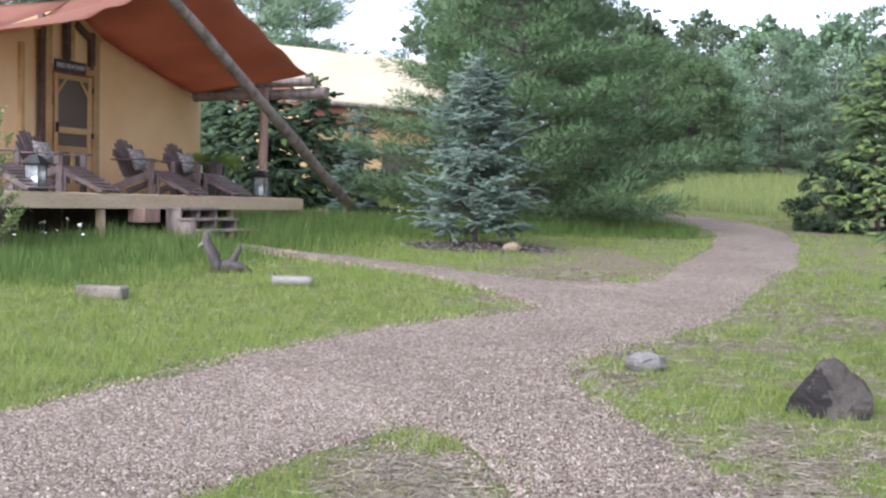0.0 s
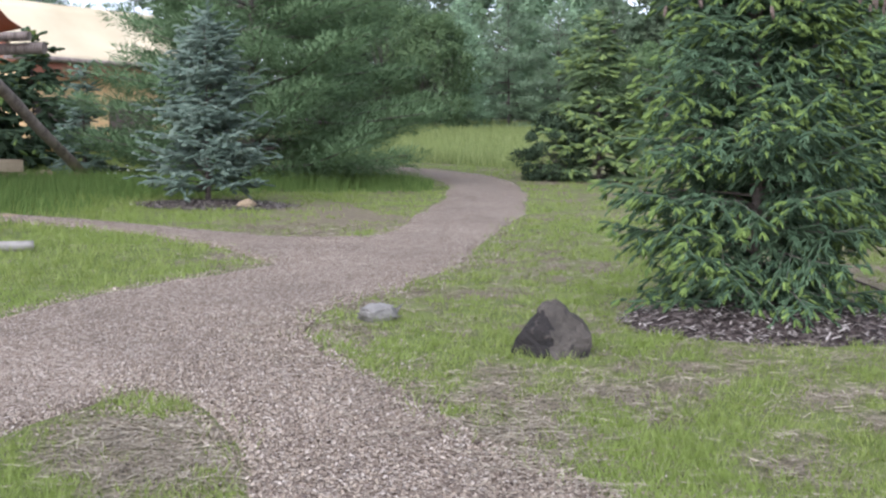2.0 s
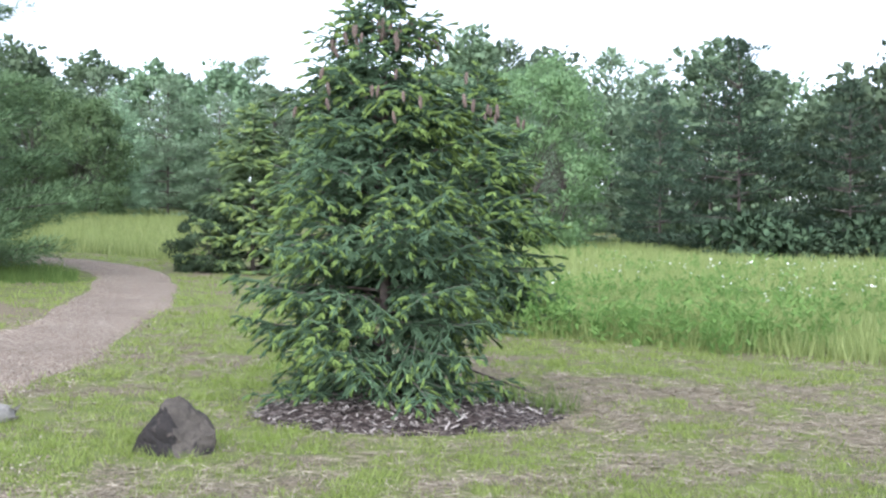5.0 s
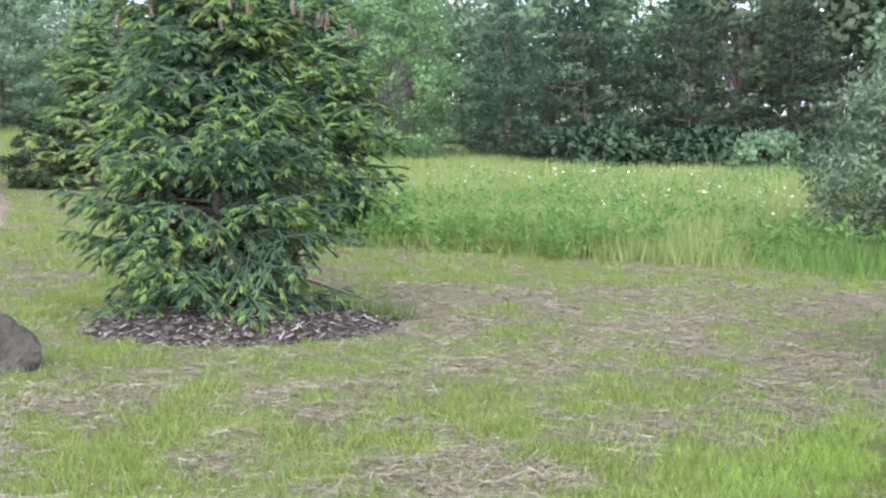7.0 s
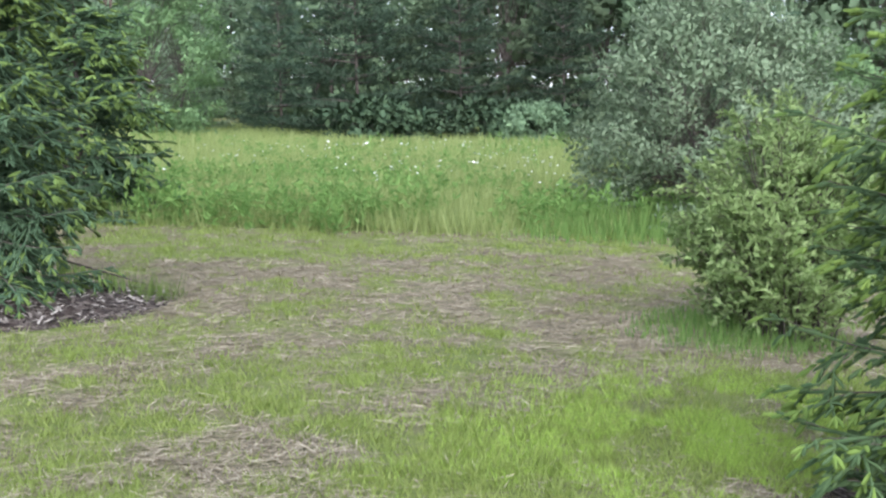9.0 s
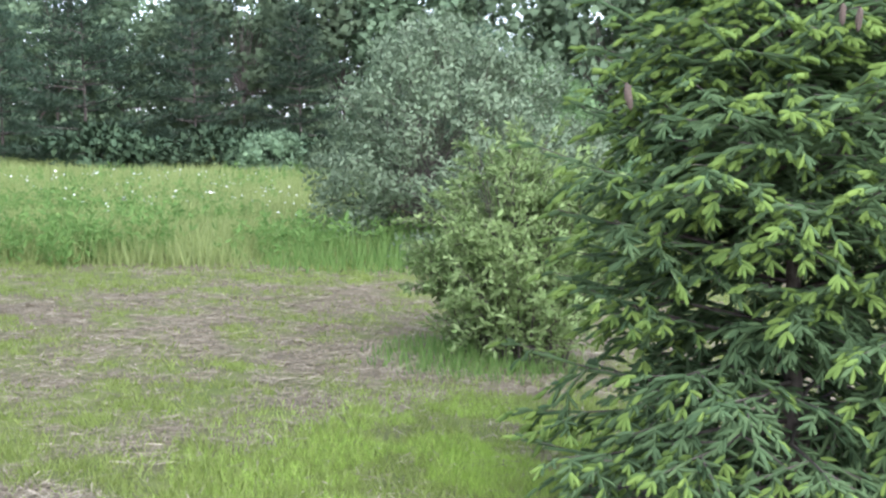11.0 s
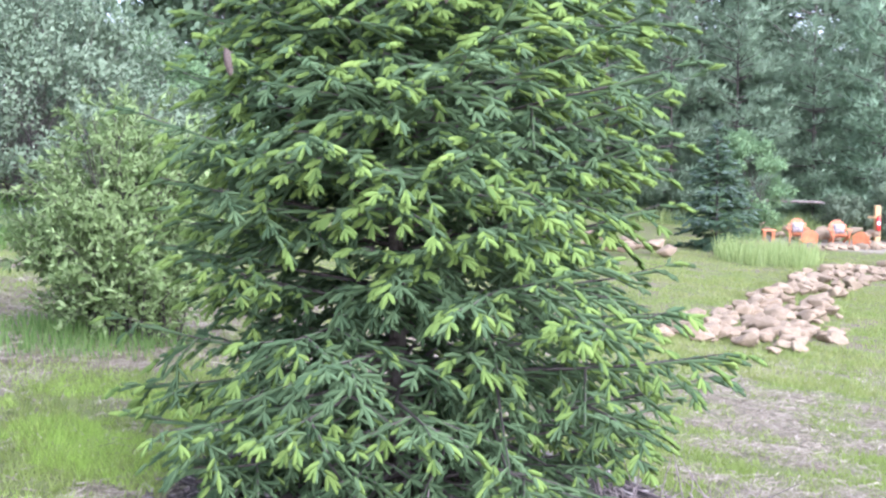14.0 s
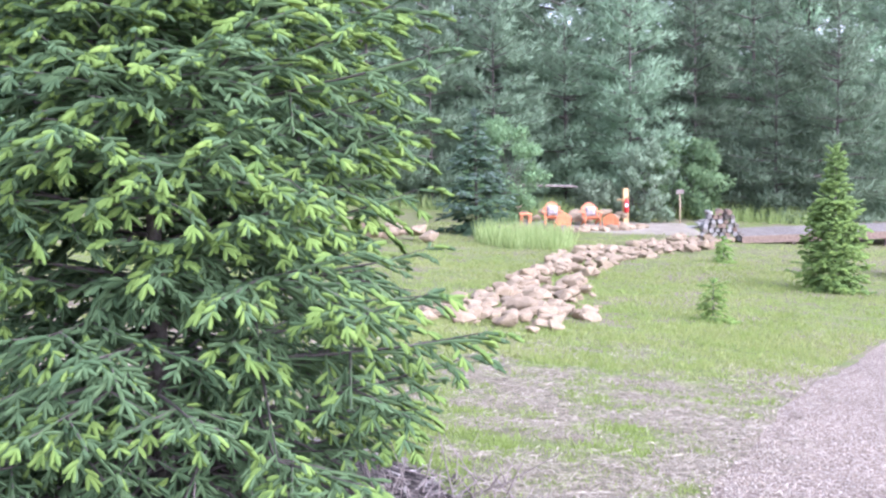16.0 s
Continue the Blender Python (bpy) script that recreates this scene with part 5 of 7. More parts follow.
# ---------------------------------------------------------------- chairs
def adirondack(wood, label, group, back_h=0.64):
    """Slatted garden chair with a fan back; x to its side, -y to its front, on z = 0."""
    ch = new("adirondack_chair")
    tagged(ch, label, "chair", group)
    for k in range(6):
        y = -0.26 + 0.095 * k
        board("seat_slat", 0.50, 0.085, 0.02, pose(0, y, 0.36 - 0.115 * (k / 5), -11, 0, 0), wood, ch)
    n = 7
    for k in range(n):
        q = (k - (n - 1) / 2) / ((n - 1) / 2)
        L = back_h * (1.0 - 0.25 * q * q)
        m = pose(0.235 * q, 0.235, 0.27, -24, 0, 0) @ pose(0.03 * q, 0, L / 2, 0, 3.5 * q, 0)
        bm = box_bm(0.072, 0.018, L, None, 0.004)
        for v in bm.verts:
            if v.co.z > L / 2 - 0.01:
                v.co.z += 0.03 * (1 - (abs(q) + abs(v.co.x) / 0.5) ** 2)
        bmesh.ops.transform(bm, matrix=m, verts=bm.verts)
        part("back_slat", bm, wood, ch)
    board("back_rail", 0.60, 0.03, 0.06, pose(0, 0.43, 0.62, -24, 0, 0), wood, ch)
    for sx in (-0.29, 0.29):
        board("front_leg", 0.035, 0.10, 0.53, pose(sx, -0.29, 0.265), wood, ch)
        bm = box_bm(0.035, 0.98, 0.11, pose(sx * 0.93, 0.13, 0.195, -18, 0, 0), 0.006)
        part("rear_leg", bm, wood, ch)
        board("armrest", 0.13, 0.78, 0.024, pose(sx * 1.12, 0.02, 0.545), wood, ch)
        board("arm_bracket", 0.03, 0.09, 0.14, pose(sx * 1.10, -0.27, 0.46), wood, ch)
    # the rear feet reach the floor
    for o in ch.children:
        if o.name.startswith("rear_leg"):
            for v in o.data.vertices:
                v.co.z = max(v.co.z, 0.0)
    return ch


def footrest(wood, label, group):
    fr = new("footrest")
    tagged(fr, label, "footrest", group)
    for k in range(8):
        y = 0.30 - 0.086 * k
        board("slat", 0.50, 0.074, 0.02, pose(0, y, 0.345 - 0.30 * (k / 7) ** 1.2, 22, 0, 0), wood, fr)
    for sx in (-0.23, 0.23):
        board("side_rail", 0.03, 0.72, 0.075, pose(sx, 0.0, 0.155, 24, 0, 0), wood, fr)
        board("leg", 0.035, 0.07, 0.30, pose(sx, 0.27, 0.15), wood, fr)
    for o in fr.children:
        for v in o.data.vertices:
            w = o.matrix_basis @ v.co
            if w.z < 0.002:
                v.co.z += 0.002 - w.z
    return fr


def pillow_bm(sx, sy, sz):
    bm = bmesh.new()
    bmesh.ops.create_cube(bm, size=1.0)
    bmesh.ops.subdivide_edges(bm, edges=bm.edges[:], cuts=5, use_grid_fill=True)
    for v in bm.verts:
        x, y, z = v.co * 2
        f = (1 - abs(x) ** 3) * (1 - abs(z) ** 3)
        v.co = Vector((x * sx / 2 * (1 - 0.08 * (1 - abs(z))), y * sy / 2 * (0.12 + 0.88 * max(0, f) ** 0.6), z * sz / 2 * (1 - 0.08 * (1 - abs(x)))))
    for f in bm.faces:
        f.smooth = True
    return bm


def furnish_deck():
    g = "chairs on the tent deck"
    dark = adirondack(M_CHAIR, "dark brown slatted garden chair on the tent deck", g)
    rest = footrest(M_CHAIR, "dark brown slatted footrest before a garden chair", "footrests on the tent deck")
    spots = ((-3.34, 0), (-2.02, -4), (-5.50, 6), (-6.85, -3))
    for i, (a, turn) in enumerate(spots):
        m = tent_at(a, 0.95, DECK_Z + 0.001, turn)
        fm = tent_at(a + 0.04, 0.33, DECK_Z + 0.001, turn)
        if i == 0:
            dark.matrix_world, rest.matrix_world = m, fm
        else:
            copy_thing(dark, m), copy_thing(rest, fm)
        p = lone("cushion", pillow_bm(0.42, 0.15, 0.36), M_PILLOW, 0, 0, 0, 0, "brown and cream patterned cushion leaning in a garden chair", "cushion", "cushions on the tent deck")
        p.matrix_world = m @ pose(0, 0.16, 0.55, -22, 0, 6)
    lan = new("lantern")
    tagged(lan, "black metal candle lantern standing on the deck", "lantern", "lanterns on the deck")
    board("base", 0.24, 0.24, 0.03, pose(0, 0, 0.015), M_BLACK, lan)
    for sx in (-0.1, 0.1):
        for sy in (-0.1, 0.1):
            board("corner_bar", 0.018, 0.018, 0.32, pose(sx, sy, 0.19), M_BLACK, lan)
    board("cap", 0.30, 0.30, 0.025, pose(0, 0, 0.36), M_BLACK, lan)
    bm = bmesh.new()
    bmesh.ops.create_cone(bm, cap_ends=True, segments=4, radius1=0.18, radius2=0.07, depth=0.10, matrix=pose(0, 0, 0.42, 0, 0, 45))
    part("hood", bm, M_BLACK, lan)
    part("ring", tube_bm([(0.05 * math.cos(k * 0.7), 0, 0.50 + 0.05 * math.sin(k * 0.7)) for k in range(10)], [0.006] * 10, 6), M_BLACK, lan)
    part("candle", tube_bm([(0, 0, 0.03), (0, 0, 0.12), (0, 0, 0.19)], [0.045, 0.045, 0.042], 14), M_WAX, lan, "thick white candle")
    for k in range(4):
        c, s = math.cos(k * math.pi / 2), math.sin(k * math.pi / 2)
        p = board("pane", 0.19, 0.003, 0.30, pose(0.1 * s, 0.1 * c, 0.185, 0, 0, -90 * k), GLASS, lan, bevel=0)
        p.visible_shadow = False
    lan.matrix_world = tent_at(-6.75, 0.18, DECK_Z + 0.001, 12)
    for a, b, turn in ((-0.75, 0.42, 5), (-7.75, 0.5, 30)):
        copy_thing(lan, tent_at(a, b, DECK_Z + 0.001, turn))
    # small stones lying on the deck
    for i, (a, b, s) in enumerate(((-7.25, 0.12, 0.12), (-1.15, 0.12, 0.13))):
        p = tent_at(a, b, DECK_Z - 0.005).translation
        lone("stone", stone_bm(80 + i, s, s * 0.8, s * 0.6, 12, 0.08), M_ROCKPALE, *p, 20, "small pale stone lying on the deck edge", "stone")
    # fern in a black planter on legs
    fern = new("potted_fern")
    fern.matrix_world = tent_at(-0.85, 1.35, DECK_Z + 0.001)
    tagged(fern, "bright green fern in a dark planter on the deck", "potted plant")
    part("planter", tube_bm([(0, 0, 0.0), (0, 0, 0.02), (0, 0, 0.60), (0, 0, 0.61)], [0.13, 0.14, 0.21, 0.21], 16), M_TERRA, fern)
    rng = np.random.default_rng(5)
    vs, fs, n0 = [], [], 0
    for k in range(64):
        az, L, up = rng.uniform(0, 6.283), rng.uniform(0.38, 0.62), rng.uniform(0.5, 1.4)
        c, s = math.cos(az), math.sin(az)
        for j in range(12):
            q = j / 11
            p = np.array([c * L * q, s * L * q, 0.57 + L * (up * q - (0.55 + 0.4 * up) * q * q)])
            w = 0.10 * (1 - q) ** 0.7 + 0.015
            for sg in (-1, 1):
                tip = p + np.array([-s * w * sg * 0.8 + c * 0.02, c * w * sg * 0.8 + s * 0.02, -w * rng.uniform(0.3, 1.1)])
                nx = p + np.array([c, s, 0]) * 0.045
                vs += [p, nx, tip]
                fs.append((n0, n0 + 1, n0 + 2))
                n0 += 3
    mesh_of("fronds", vs, fs, M_FERN, fern, "feathery green fronds")


furnish_deck()


def build_far_tent():
    t = new("second_tent")
    t.matrix_world = pose(-3.6, 31.0, 0, 0, 0, 40)
    tagged(t, "second tan canvas tent half hidden behind pines", "tent")
    z0 = gz(-2.5, 32)
    canvas_panel("roof", 20, 8, lambda i, j: (0.0 + 0.35 * j * (1 - i) * 0 + 5.4 * i, 1.7 * j + 0.02 * math.sin(i * 18), 4.26 + 1.60 * j - 0.08 * math.sin(math.pi * j)), M_CANVAS2, t, label="pale canvas roof slope")
    canvas_panel("roof", 20, 8, lambda i, j: (5.4 * i, 3.4 - 1.7 * j, 4.26 + 1.60 * j), M_CANVAS2, t)
    canvas_panel("gable_flap", 6, 8, lambda i, j: (-0.02 - 0.02 * j, 0.1 + 3.2 * i, 4.14 + 1.62 * (1 - abs(2 * i - 1)) * j), M_FLY, t, label="rust canvas gable edge")
    canvas_panel("valance", 24, 3, lambda i, j: (-0.05 + 5.5 * i, -0.08 - 0.02 * j, 4.16 - 0.36 * j), M_FLY, t, label="rust canvas valance")
    canvas_panel("wall", 24, 4, lambda i, j: (0.1 + 5.2 * i, 0.25, z0 + (3.9 - z0) * j), M_CANVAS, t)
    canvas_panel("wall", 12, 4, lambda i, j: (0.1, 0.25 + 3.0 * i, z0 + (4.1 - z0) * j), M_CANVAS, t)
    log_between("eave_log", (-0.5, -0.12, 4.22), (5.8, -0.12, 4.22), 0.075, 0.07, M_LOG, t, 13)
    for k in range(12):
        board("lace", 0.05, 0.015, 0.03, pose(0.2 + 0.45 * k, -0.125, 3.80, 0, 0, 0), M_LETTER, t)
    board("window_flap", 1.6, 0.03, 1.2, pose(1.3, 0.22, 2.7), M_SCREEN, t, "dark screened opening")
    board("window_flap", 1.4, 0.03, 1.2, pose(3.4, 0.22, 2.7), M_SCREEN, t)
    return t


build_far_tent()

# ---------------------------------------------------------------- stones and wood beside the path
def ground_stone(name, seed, x, y, sx, sy, sz, turn, material, label, sink=0.03, category="rock", facets=16, bevel=0.06, tilt=(0, 0)):
    return lone(name, stone_bm(seed, sx, sy, sz, facets, bevel), material, x, y, gz(x, y) - sink, turn, label, category, tilt=tilt)


def big_rock():
    """A dark three-cornered boulder with one broad pale-brown face; its left side is coloured darker for shade."""
    bm = bmesh.new()
    rng = random.Random(4)
    for p in ((-0.05, 0.0, 0.385), (0.02, 0.03, 0.39), (0.07, 0.08, 0.355), (0.265, -0.01, 0.165), (0.25, 0.12, 0.20), (0.235, -0.07, -0.03), (-0.02, -0.115, 0.17), (0.0, -0.165, -0.03), (0.14, -0.13, 0.02), (-0.115, -0.01, 0.30), (-0.215, 0.0, 0.17), (-0.275, 0.03, 0.06), (-0.275, 0.06, -0.03), (-0.16, 0.26, -0.03), (0.2, 0.27, -0.03), (0.11, 0.2, 0.27), (-0.1, 0.18, 0.25)):
        bm.verts.new(p)
    res = bmesh.ops.convex_hull(bm, input=bm.verts[:])
    bmesh.ops.delete(bm, geom=[g for g in res["geom_interior"] if isinstance(g, bmesh.types.BMVert)], context='VERTS')
    bmesh.ops.triangulate(bm, faces=bm.faces[:])
    bmesh.ops.subdivide_edges(bm, edges=bm.edges[:], cuts=5, use_grid_fill=True)
    bmesh.ops.smooth_vert(bm, verts=bm.verts[:], factor=0.25, use_axis_x=True, use_axis_y=True, use_axis_z=True)
    for v in bm.verts:
        for fine, deep in ((9, 0.020), (26, 0.010), (60, 0.004)):
            q = v.co * fine
            v.co += Vector((noise.noise(q), noise.noise(q + Vector((7, 0, 0))), noise.noise(q + Vector((0, 7, 0))))) * deep
    bm.normal_update()
    # faces left of a ragged line take the darker stone, in place of shade
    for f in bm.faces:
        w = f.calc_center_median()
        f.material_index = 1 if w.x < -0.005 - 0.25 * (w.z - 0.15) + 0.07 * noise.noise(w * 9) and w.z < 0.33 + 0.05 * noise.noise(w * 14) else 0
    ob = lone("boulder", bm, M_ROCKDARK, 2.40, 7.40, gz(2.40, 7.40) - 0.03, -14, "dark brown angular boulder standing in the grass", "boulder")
    ob.data.materials.append(M_ROCKSHADE)
    return ob


big_rock()
ground_stone("rock", 26, 1.50, 8.82, 0.38, 0.30, 0.18, 10, M_ROCKPALE, "low pale grey rock beside the gravel fork", 0.02, facets=26, bevel=0.10)
ground_stone("rock", 23, 1.05, 18.2, 0.34, 0.22, 0.20, 20, M_SANDSTONE, "brownish rock at the foot of the blue spruce", 0.02)
lone("stone_slab", box_bm(0.50, 0.17, 0.13, None, 0.018), M_BLOCK, -3.30, 11.75, gz(-3.3, 11.75) + 0.05, -14, "cut grey stone block lying in the lawn", "stone block")
for i, (x, y, sx, sy) in enumerate(((-2.75, 16.75, 0.62, 0.34), (-2.2, 16.55, 0.5, 0.3), (-3.3, 17.1, 0.5, 0.35))):
    ground_stone("flagstone", 31 + i, x, y, sx, sy, 0.09, 15 * i, M_SANDSTONE, "flat brown flagstone at the end of the path", 0.01, "flagstone", 14)
for i, (x, y, s) in enumerate(((-2.35, 23.9, 0.5), (-1.9, 24.1, 0.35), (-2.8, 23.6, 0.4))):
    ground_stone("rock", 41 + i, x, y, s, s * 0.7, s * 0.45, 30 * i, M_SANDSTONE, "pale sandstone rock beside the deck", 0.02)


def birch_log():
    lg = new("birch_log")
    x, y = -1.63, 13.15
    lg.matrix_world = pose(x, y, gz(x, y) + 0.055, 0, 0, 8)
    tagged(lg, "short white birch log lying on the lawn", "log")
    pts = [(-0.22 + 0.055 * i, 0.004 * math.sin(i), 0) for i in range(9)]
    part("stem", tube_bm(pts, [0.058, 0.06, 0.057, 0.056, 0.058, 0.057, 0.055, 0.056, 0.054], 14, 0.03, 2), M_BIRCH, lg)
    part("cut_end", tube_bm([(-0.2215, 0, 0), (-0.2265, 0, 0)], [0.05, 0.049], 14), M_CUT, lg, "dark cut face")
    part("branch_stub", tube_bm([(-0.17, 0, 0.05), (-0.20, 0.01, 0.10)], [0.012, 0.008], 8), M_DRIFT, lg)


birch_log()


def driftwood():
    dw = new("driftwood")
    x, y = -2.57, 14.15
    dw.matrix_world = pose(x, y, gz(x, y) - 0.02, 0, 0, 5)
    tagged(dw, "dark grey driftwood stump with forked roots on the lawn", "driftwood")
    part("trunk", tube_bm([(-0.06, 0, 0.0), (-0.07, 0, 0.12), (-0.13, 0.01, 0.26), (-0.19, 0, 0.40), (-0.185, 0, 0.49)], [0.07, 0.075, 0.062, 0.05, 0.03], 12, 0.15, 3), M_DRIFT, dw)
    part("root", tube_bm([(-0.07, 0, 0.06), (0.06, 0.02, 0.10), (0.20, -0.02, 0.08), (0.34, 0.0, 0.04)], [0.07, 0.08, 0.06, 0.02], 12, 0.18, 4), M_DRIFT, dw)
    part("root", tube_bm([(0.10, 0, 0.08), (0.13, 0.03, 0.19), (0.19, 0.02, 0.29), (0.20, 0.02, 0.37)], [0.07, 0.05, 0.03, 0.010], 10, 0.15, 5), M_DRIFT, dw)
    part("root", tube_bm([(-0.12, 0, 0.20), (-0.06, 0.02, 0.26), (-0.03, 0.02, 0.20)], [0.035, 0.03, 0.012], 8, 0.15, 6), M_DRIFT, dw)
    part("splinter", tube_bm([(-0.17, 0, 0.37), (-0.24, 0.01, 0.36), (-0.28, 0.0, 0.32)], [0.022, 0.02, 0.006], 8, 0.1, 7), M_BIRCH, dw, "bleached splinter")


driftwood()

# ---------------------------------------------------------------- fire place down the slope
def rock_kit(n, seed):
    kit = []
    for k in range(n):
        me = bpy.data.meshes.new("rock")
        bm = stone_bm(seed + k, 1.0, 0.72 + 0.06 * (k % 4), 0.52 + 0.05 * (k % 3), 13 + k % 4, 0.05)
        bm.to_mesh(me)
        bm.free()
        me.materials.append(M_SANDSTONE)
        kit.append(me)
    return kit


def scatter_rocks():
    rng = random.Random(12)
    kit = rock_kit(8, 300)

    heap = bmesh.new()

    def drop(x, y, s, z):
        heap.from_mesh(kit[rng.randrange(8)])
        heap.verts.ensure_lookup_table()
        new_verts = heap.verts[drop.done:]
        bmesh.ops.transform(heap, verts=new_verts, matrix=pose(x, y, z, rng.uniform(-14, 14), rng.uniform(-14, 14), rng.uniform(0, 360)) @ Matrix.Diagonal((s, s, s * rng.uniform(0.75, 1.1), 1)))
        drop.done = len(heap.verts)
    drop.done = 0

    def put(x, y, s, z, label, group):
        ob = new("rock", kit[rng.randrange(8)])
        ob.matrix_world = pose(x, y, z, rng.uniform(-14, 14), rng.uniform(-14, 14), rng.uniform(0, 360)) @ Matrix.Diagonal((s, s, s * rng.uniform(0.75, 1.1), 1))
        tagged(ob, label, "rock", group)
    # dry creek bed
    mid = smooth_line([(15.6, 0.35), (17.6, -0.10), (20.0, -0.65), (23.5, -1.05), (28.5, -1.6), (33.5, -2.6), (37.0, -4.2), (39.5, -5.7), (43.0, -7.2)], 80)
    for i in range(420):
        q = rng.randrange(4, 79)
        w = 0.95 + 0.2 * math.sin(q * 0.12)
        x, y = mid[q]
        d = mid[q + 1] - mid[q]
        nx, ny = -d[1] / np.hypot(*d), d[0] / np.hypot(*d)
        o = rng.uniform(-1, 1) * w
        x, y = x + nx * o + rng.uniform(-0.3, 0.3), y + ny * o
        s = rng.uniform(0.20, 0.56)
        if q < 40:
            put(x, y, s, gz(x, y) - 0.05 + rng.uniform(0, 0.10), "pale sandstone rock in the dry creek bed", "dry creek rocks")
        else:
            drop(x, y, s, gz(x, y) - 0.05 + rng.uniform(0, 0.10))
    # low ring of larger stones round the seats
    ring = smooth_line([(42.6, 0.9), (43.0, -0.6), (43.8, -2.0), (44.8, -3.4), (46.2, -4.9), (47.5, -5.6)], 26)
    for k in range(52):
        x, y = ring[k % 26] + np.array([rng.uniform(-0.25, 0.25), rng.uniform(-0.25, 0.25)])
        put(x, y, rng.uniform(0.42, 0.72), gz(x, y) - 0.06, "large pale stone in the low ring wall", "ring wall stones")
    for k in range(16):
        x, y = 47.9 + rng.uniform(-0.5, 0.5), 1.0 - 0.38 * k + rng.uniform(-0.2, 0.2)
        put(x, y, rng.uniform(0.6, 1.0), gz(x, y) + rng.uniform(0, 0.35), "large pale stone in the low ring wall", "ring wall stones")
    for k in range(12):
        x, y = 35.5 + rng.uniform(-2, 2), 3.2 + rng.uniform(-1.2, 1.6)
        put(x, y, rng.uniform(0.5, 0.9), gz(x, y) + rng.uniform(0, 0.3), "large pale stone beyond the spruce", "upper rocks")
    me = bpy.data.meshes.new("creek_stones")
    heap.to_mesh(me)
    heap.free()
    me.materials.append(M_SANDSTONE)
    tagged(new("creek_stones", me), "heap of pale sandstone further along the dry creek", "stones", kind="stuff")


scatter_rocks()


def sand_patch():
    n, m = 30, 14
    vs, fs = [], []
    for i in range(n + 1):
        for j in range(m + 1):
            x, y = 44.0 + 7.0 * j / m, 0.5 - 8.5 * i / n
            q = min(i, n - i, 2 * j, 2 * (m - j)) / 4
            vs.append((x, y, gz(x, y) + (0.03 if q >= 1 else 0.05 * q - 0.02)))
    for i in range(n):
        for j in range(m):
            a = i * (m + 1) + j
            fs.append((a, a + 1, a + m + 2, a + m + 1))
    tagged(mesh_of("sand_floor", vs, fs, M_SAND, smooth=True), "trodden sandy ground round the fire place", "ground", kind="structure")


sand_patch()


def fire_place():
    face = 88   # the chairs look back up the slope
    g = "orange chairs at the fire place"
    ch = adirondack(M_ORANGE, "bright orange slatted garden chair by the ring wall", g)
    ch.matrix_world = pose(46.3, -1.98, gz(46.3, -1.98) + 0.03, 0, 0, -face)
    copy_thing(ch, pose(46.9, -3.48, gz(46.9, -3.48) + 0.03, 0, 0, -face + 6))
    for x, y, t in ((46.3, -1.98, 0), (46.9, -3.48, 6)):
        p = lone("cushion", pillow_bm(0.42, 0.15, 0.38), M_PILLOW, 0, 0, 0, 0, "blue and white patterned cushion on an orange chair", "cushion", "cushions at the fire place")
        p.matrix_world = pose(x, y, gz(x, y) + 0.03, 0, 0, -face + t) @ pose(0, 0.16, 0.56, -22, 0, 4)
    low = new("low_seat")
    tagged(low, "low orange seat with a rounded back", "seat", "low orange seats")
    for k in range(7):
        q = (k - 3) / 3
        L = 0.46 * (1 - 0.30 * q * q)
        board("back_slat", 0.078, 0.02, L, pose(0.25 * q, 0.02 * q * q, 0.12 + L / 2, -10, 0, 0), M_ORANGE, low)
    board("seat", 0.56, 0.42, 0.03, pose(0, -0.20, 0.20), M_ORANGE, low)
    for sx in (-0.25, 0.25):
        for sy in (-0.36, -0.02):
            board("leg", 0.04, 0.04, 0.20, pose(sx, sy, 0.10), M_ORANGE, low)
    low.matrix_world = pose(45.3, -2.35, gz(45.3, -2.35) + 0.03, 0, 0, face + 15)
    copy_thing(low, pose(46.0, -4.15, gz(46.0, -4.15) + 0.03, 0, 0, face - 12))
    tb = new("side_table")
    tb.matrix_world = pose(45.6, -0.95, gz(45.6, -0.95) + 0.03, 0, 0, 10)
    tagged(tb, "small orange side table beside the chairs", "table")
    board("tabletop", 0.48, 0.44, 0.03, pose(0, 0, 0.46), M_ORANGE, tb)
    for sx in (-0.18, 0.18):
        for sy in (-0.16, 0.16):
            board("leg", 0.045, 0.045, 0.45, pose(sx, sy, 0.225), M_ORANGE, tb)
    # post with the extinguisher
    x, y = 48.2, -4.9
    po = new("wooden_post")
    po.matrix_world = pose(x, y, gz(x, y), 0, 0, 8)
    tagged(po, "square wooden post carrying a fire extinguisher", "post")
    board("shaft", 0.24, 0.20, 1.55, pose(0, 0, 0.70), M_LUMBER, po)
    board("cross_arm", 0.05, 0.5, 0.05, pose(-0.14, 0.12, 1.05), M_LUMBER, po)
    ex = new("fire_extinguisher")
    ex.matrix_world = pose(x - 0.20, y - 0.03, gz(x, y) + 0.55, 0, 0, 0)
    tagged(ex, "red fire extinguisher hanging on the wooden post", "fire extinguisher")
    part("cylinder", tube_bm([(0, 0, 0), (0, 0, 0.03), (0, 0, 0.42), (0, 0, 0.50), (0, 0, 0.53)], [0.07, 0.085, 0.085, 0.05, 0.03], 14), M_REDPAINT, ex)
    board("plate", 0.02, 0.12, 0.14, pose(-0.085, 0, 0.28), M_LETTER, ex, "white label plate")
    part("valve", tube_bm([(0, 0, 0.53), (0, 0, 0.58)], [0.025, 0.02], 8), M_BLACK, ex)
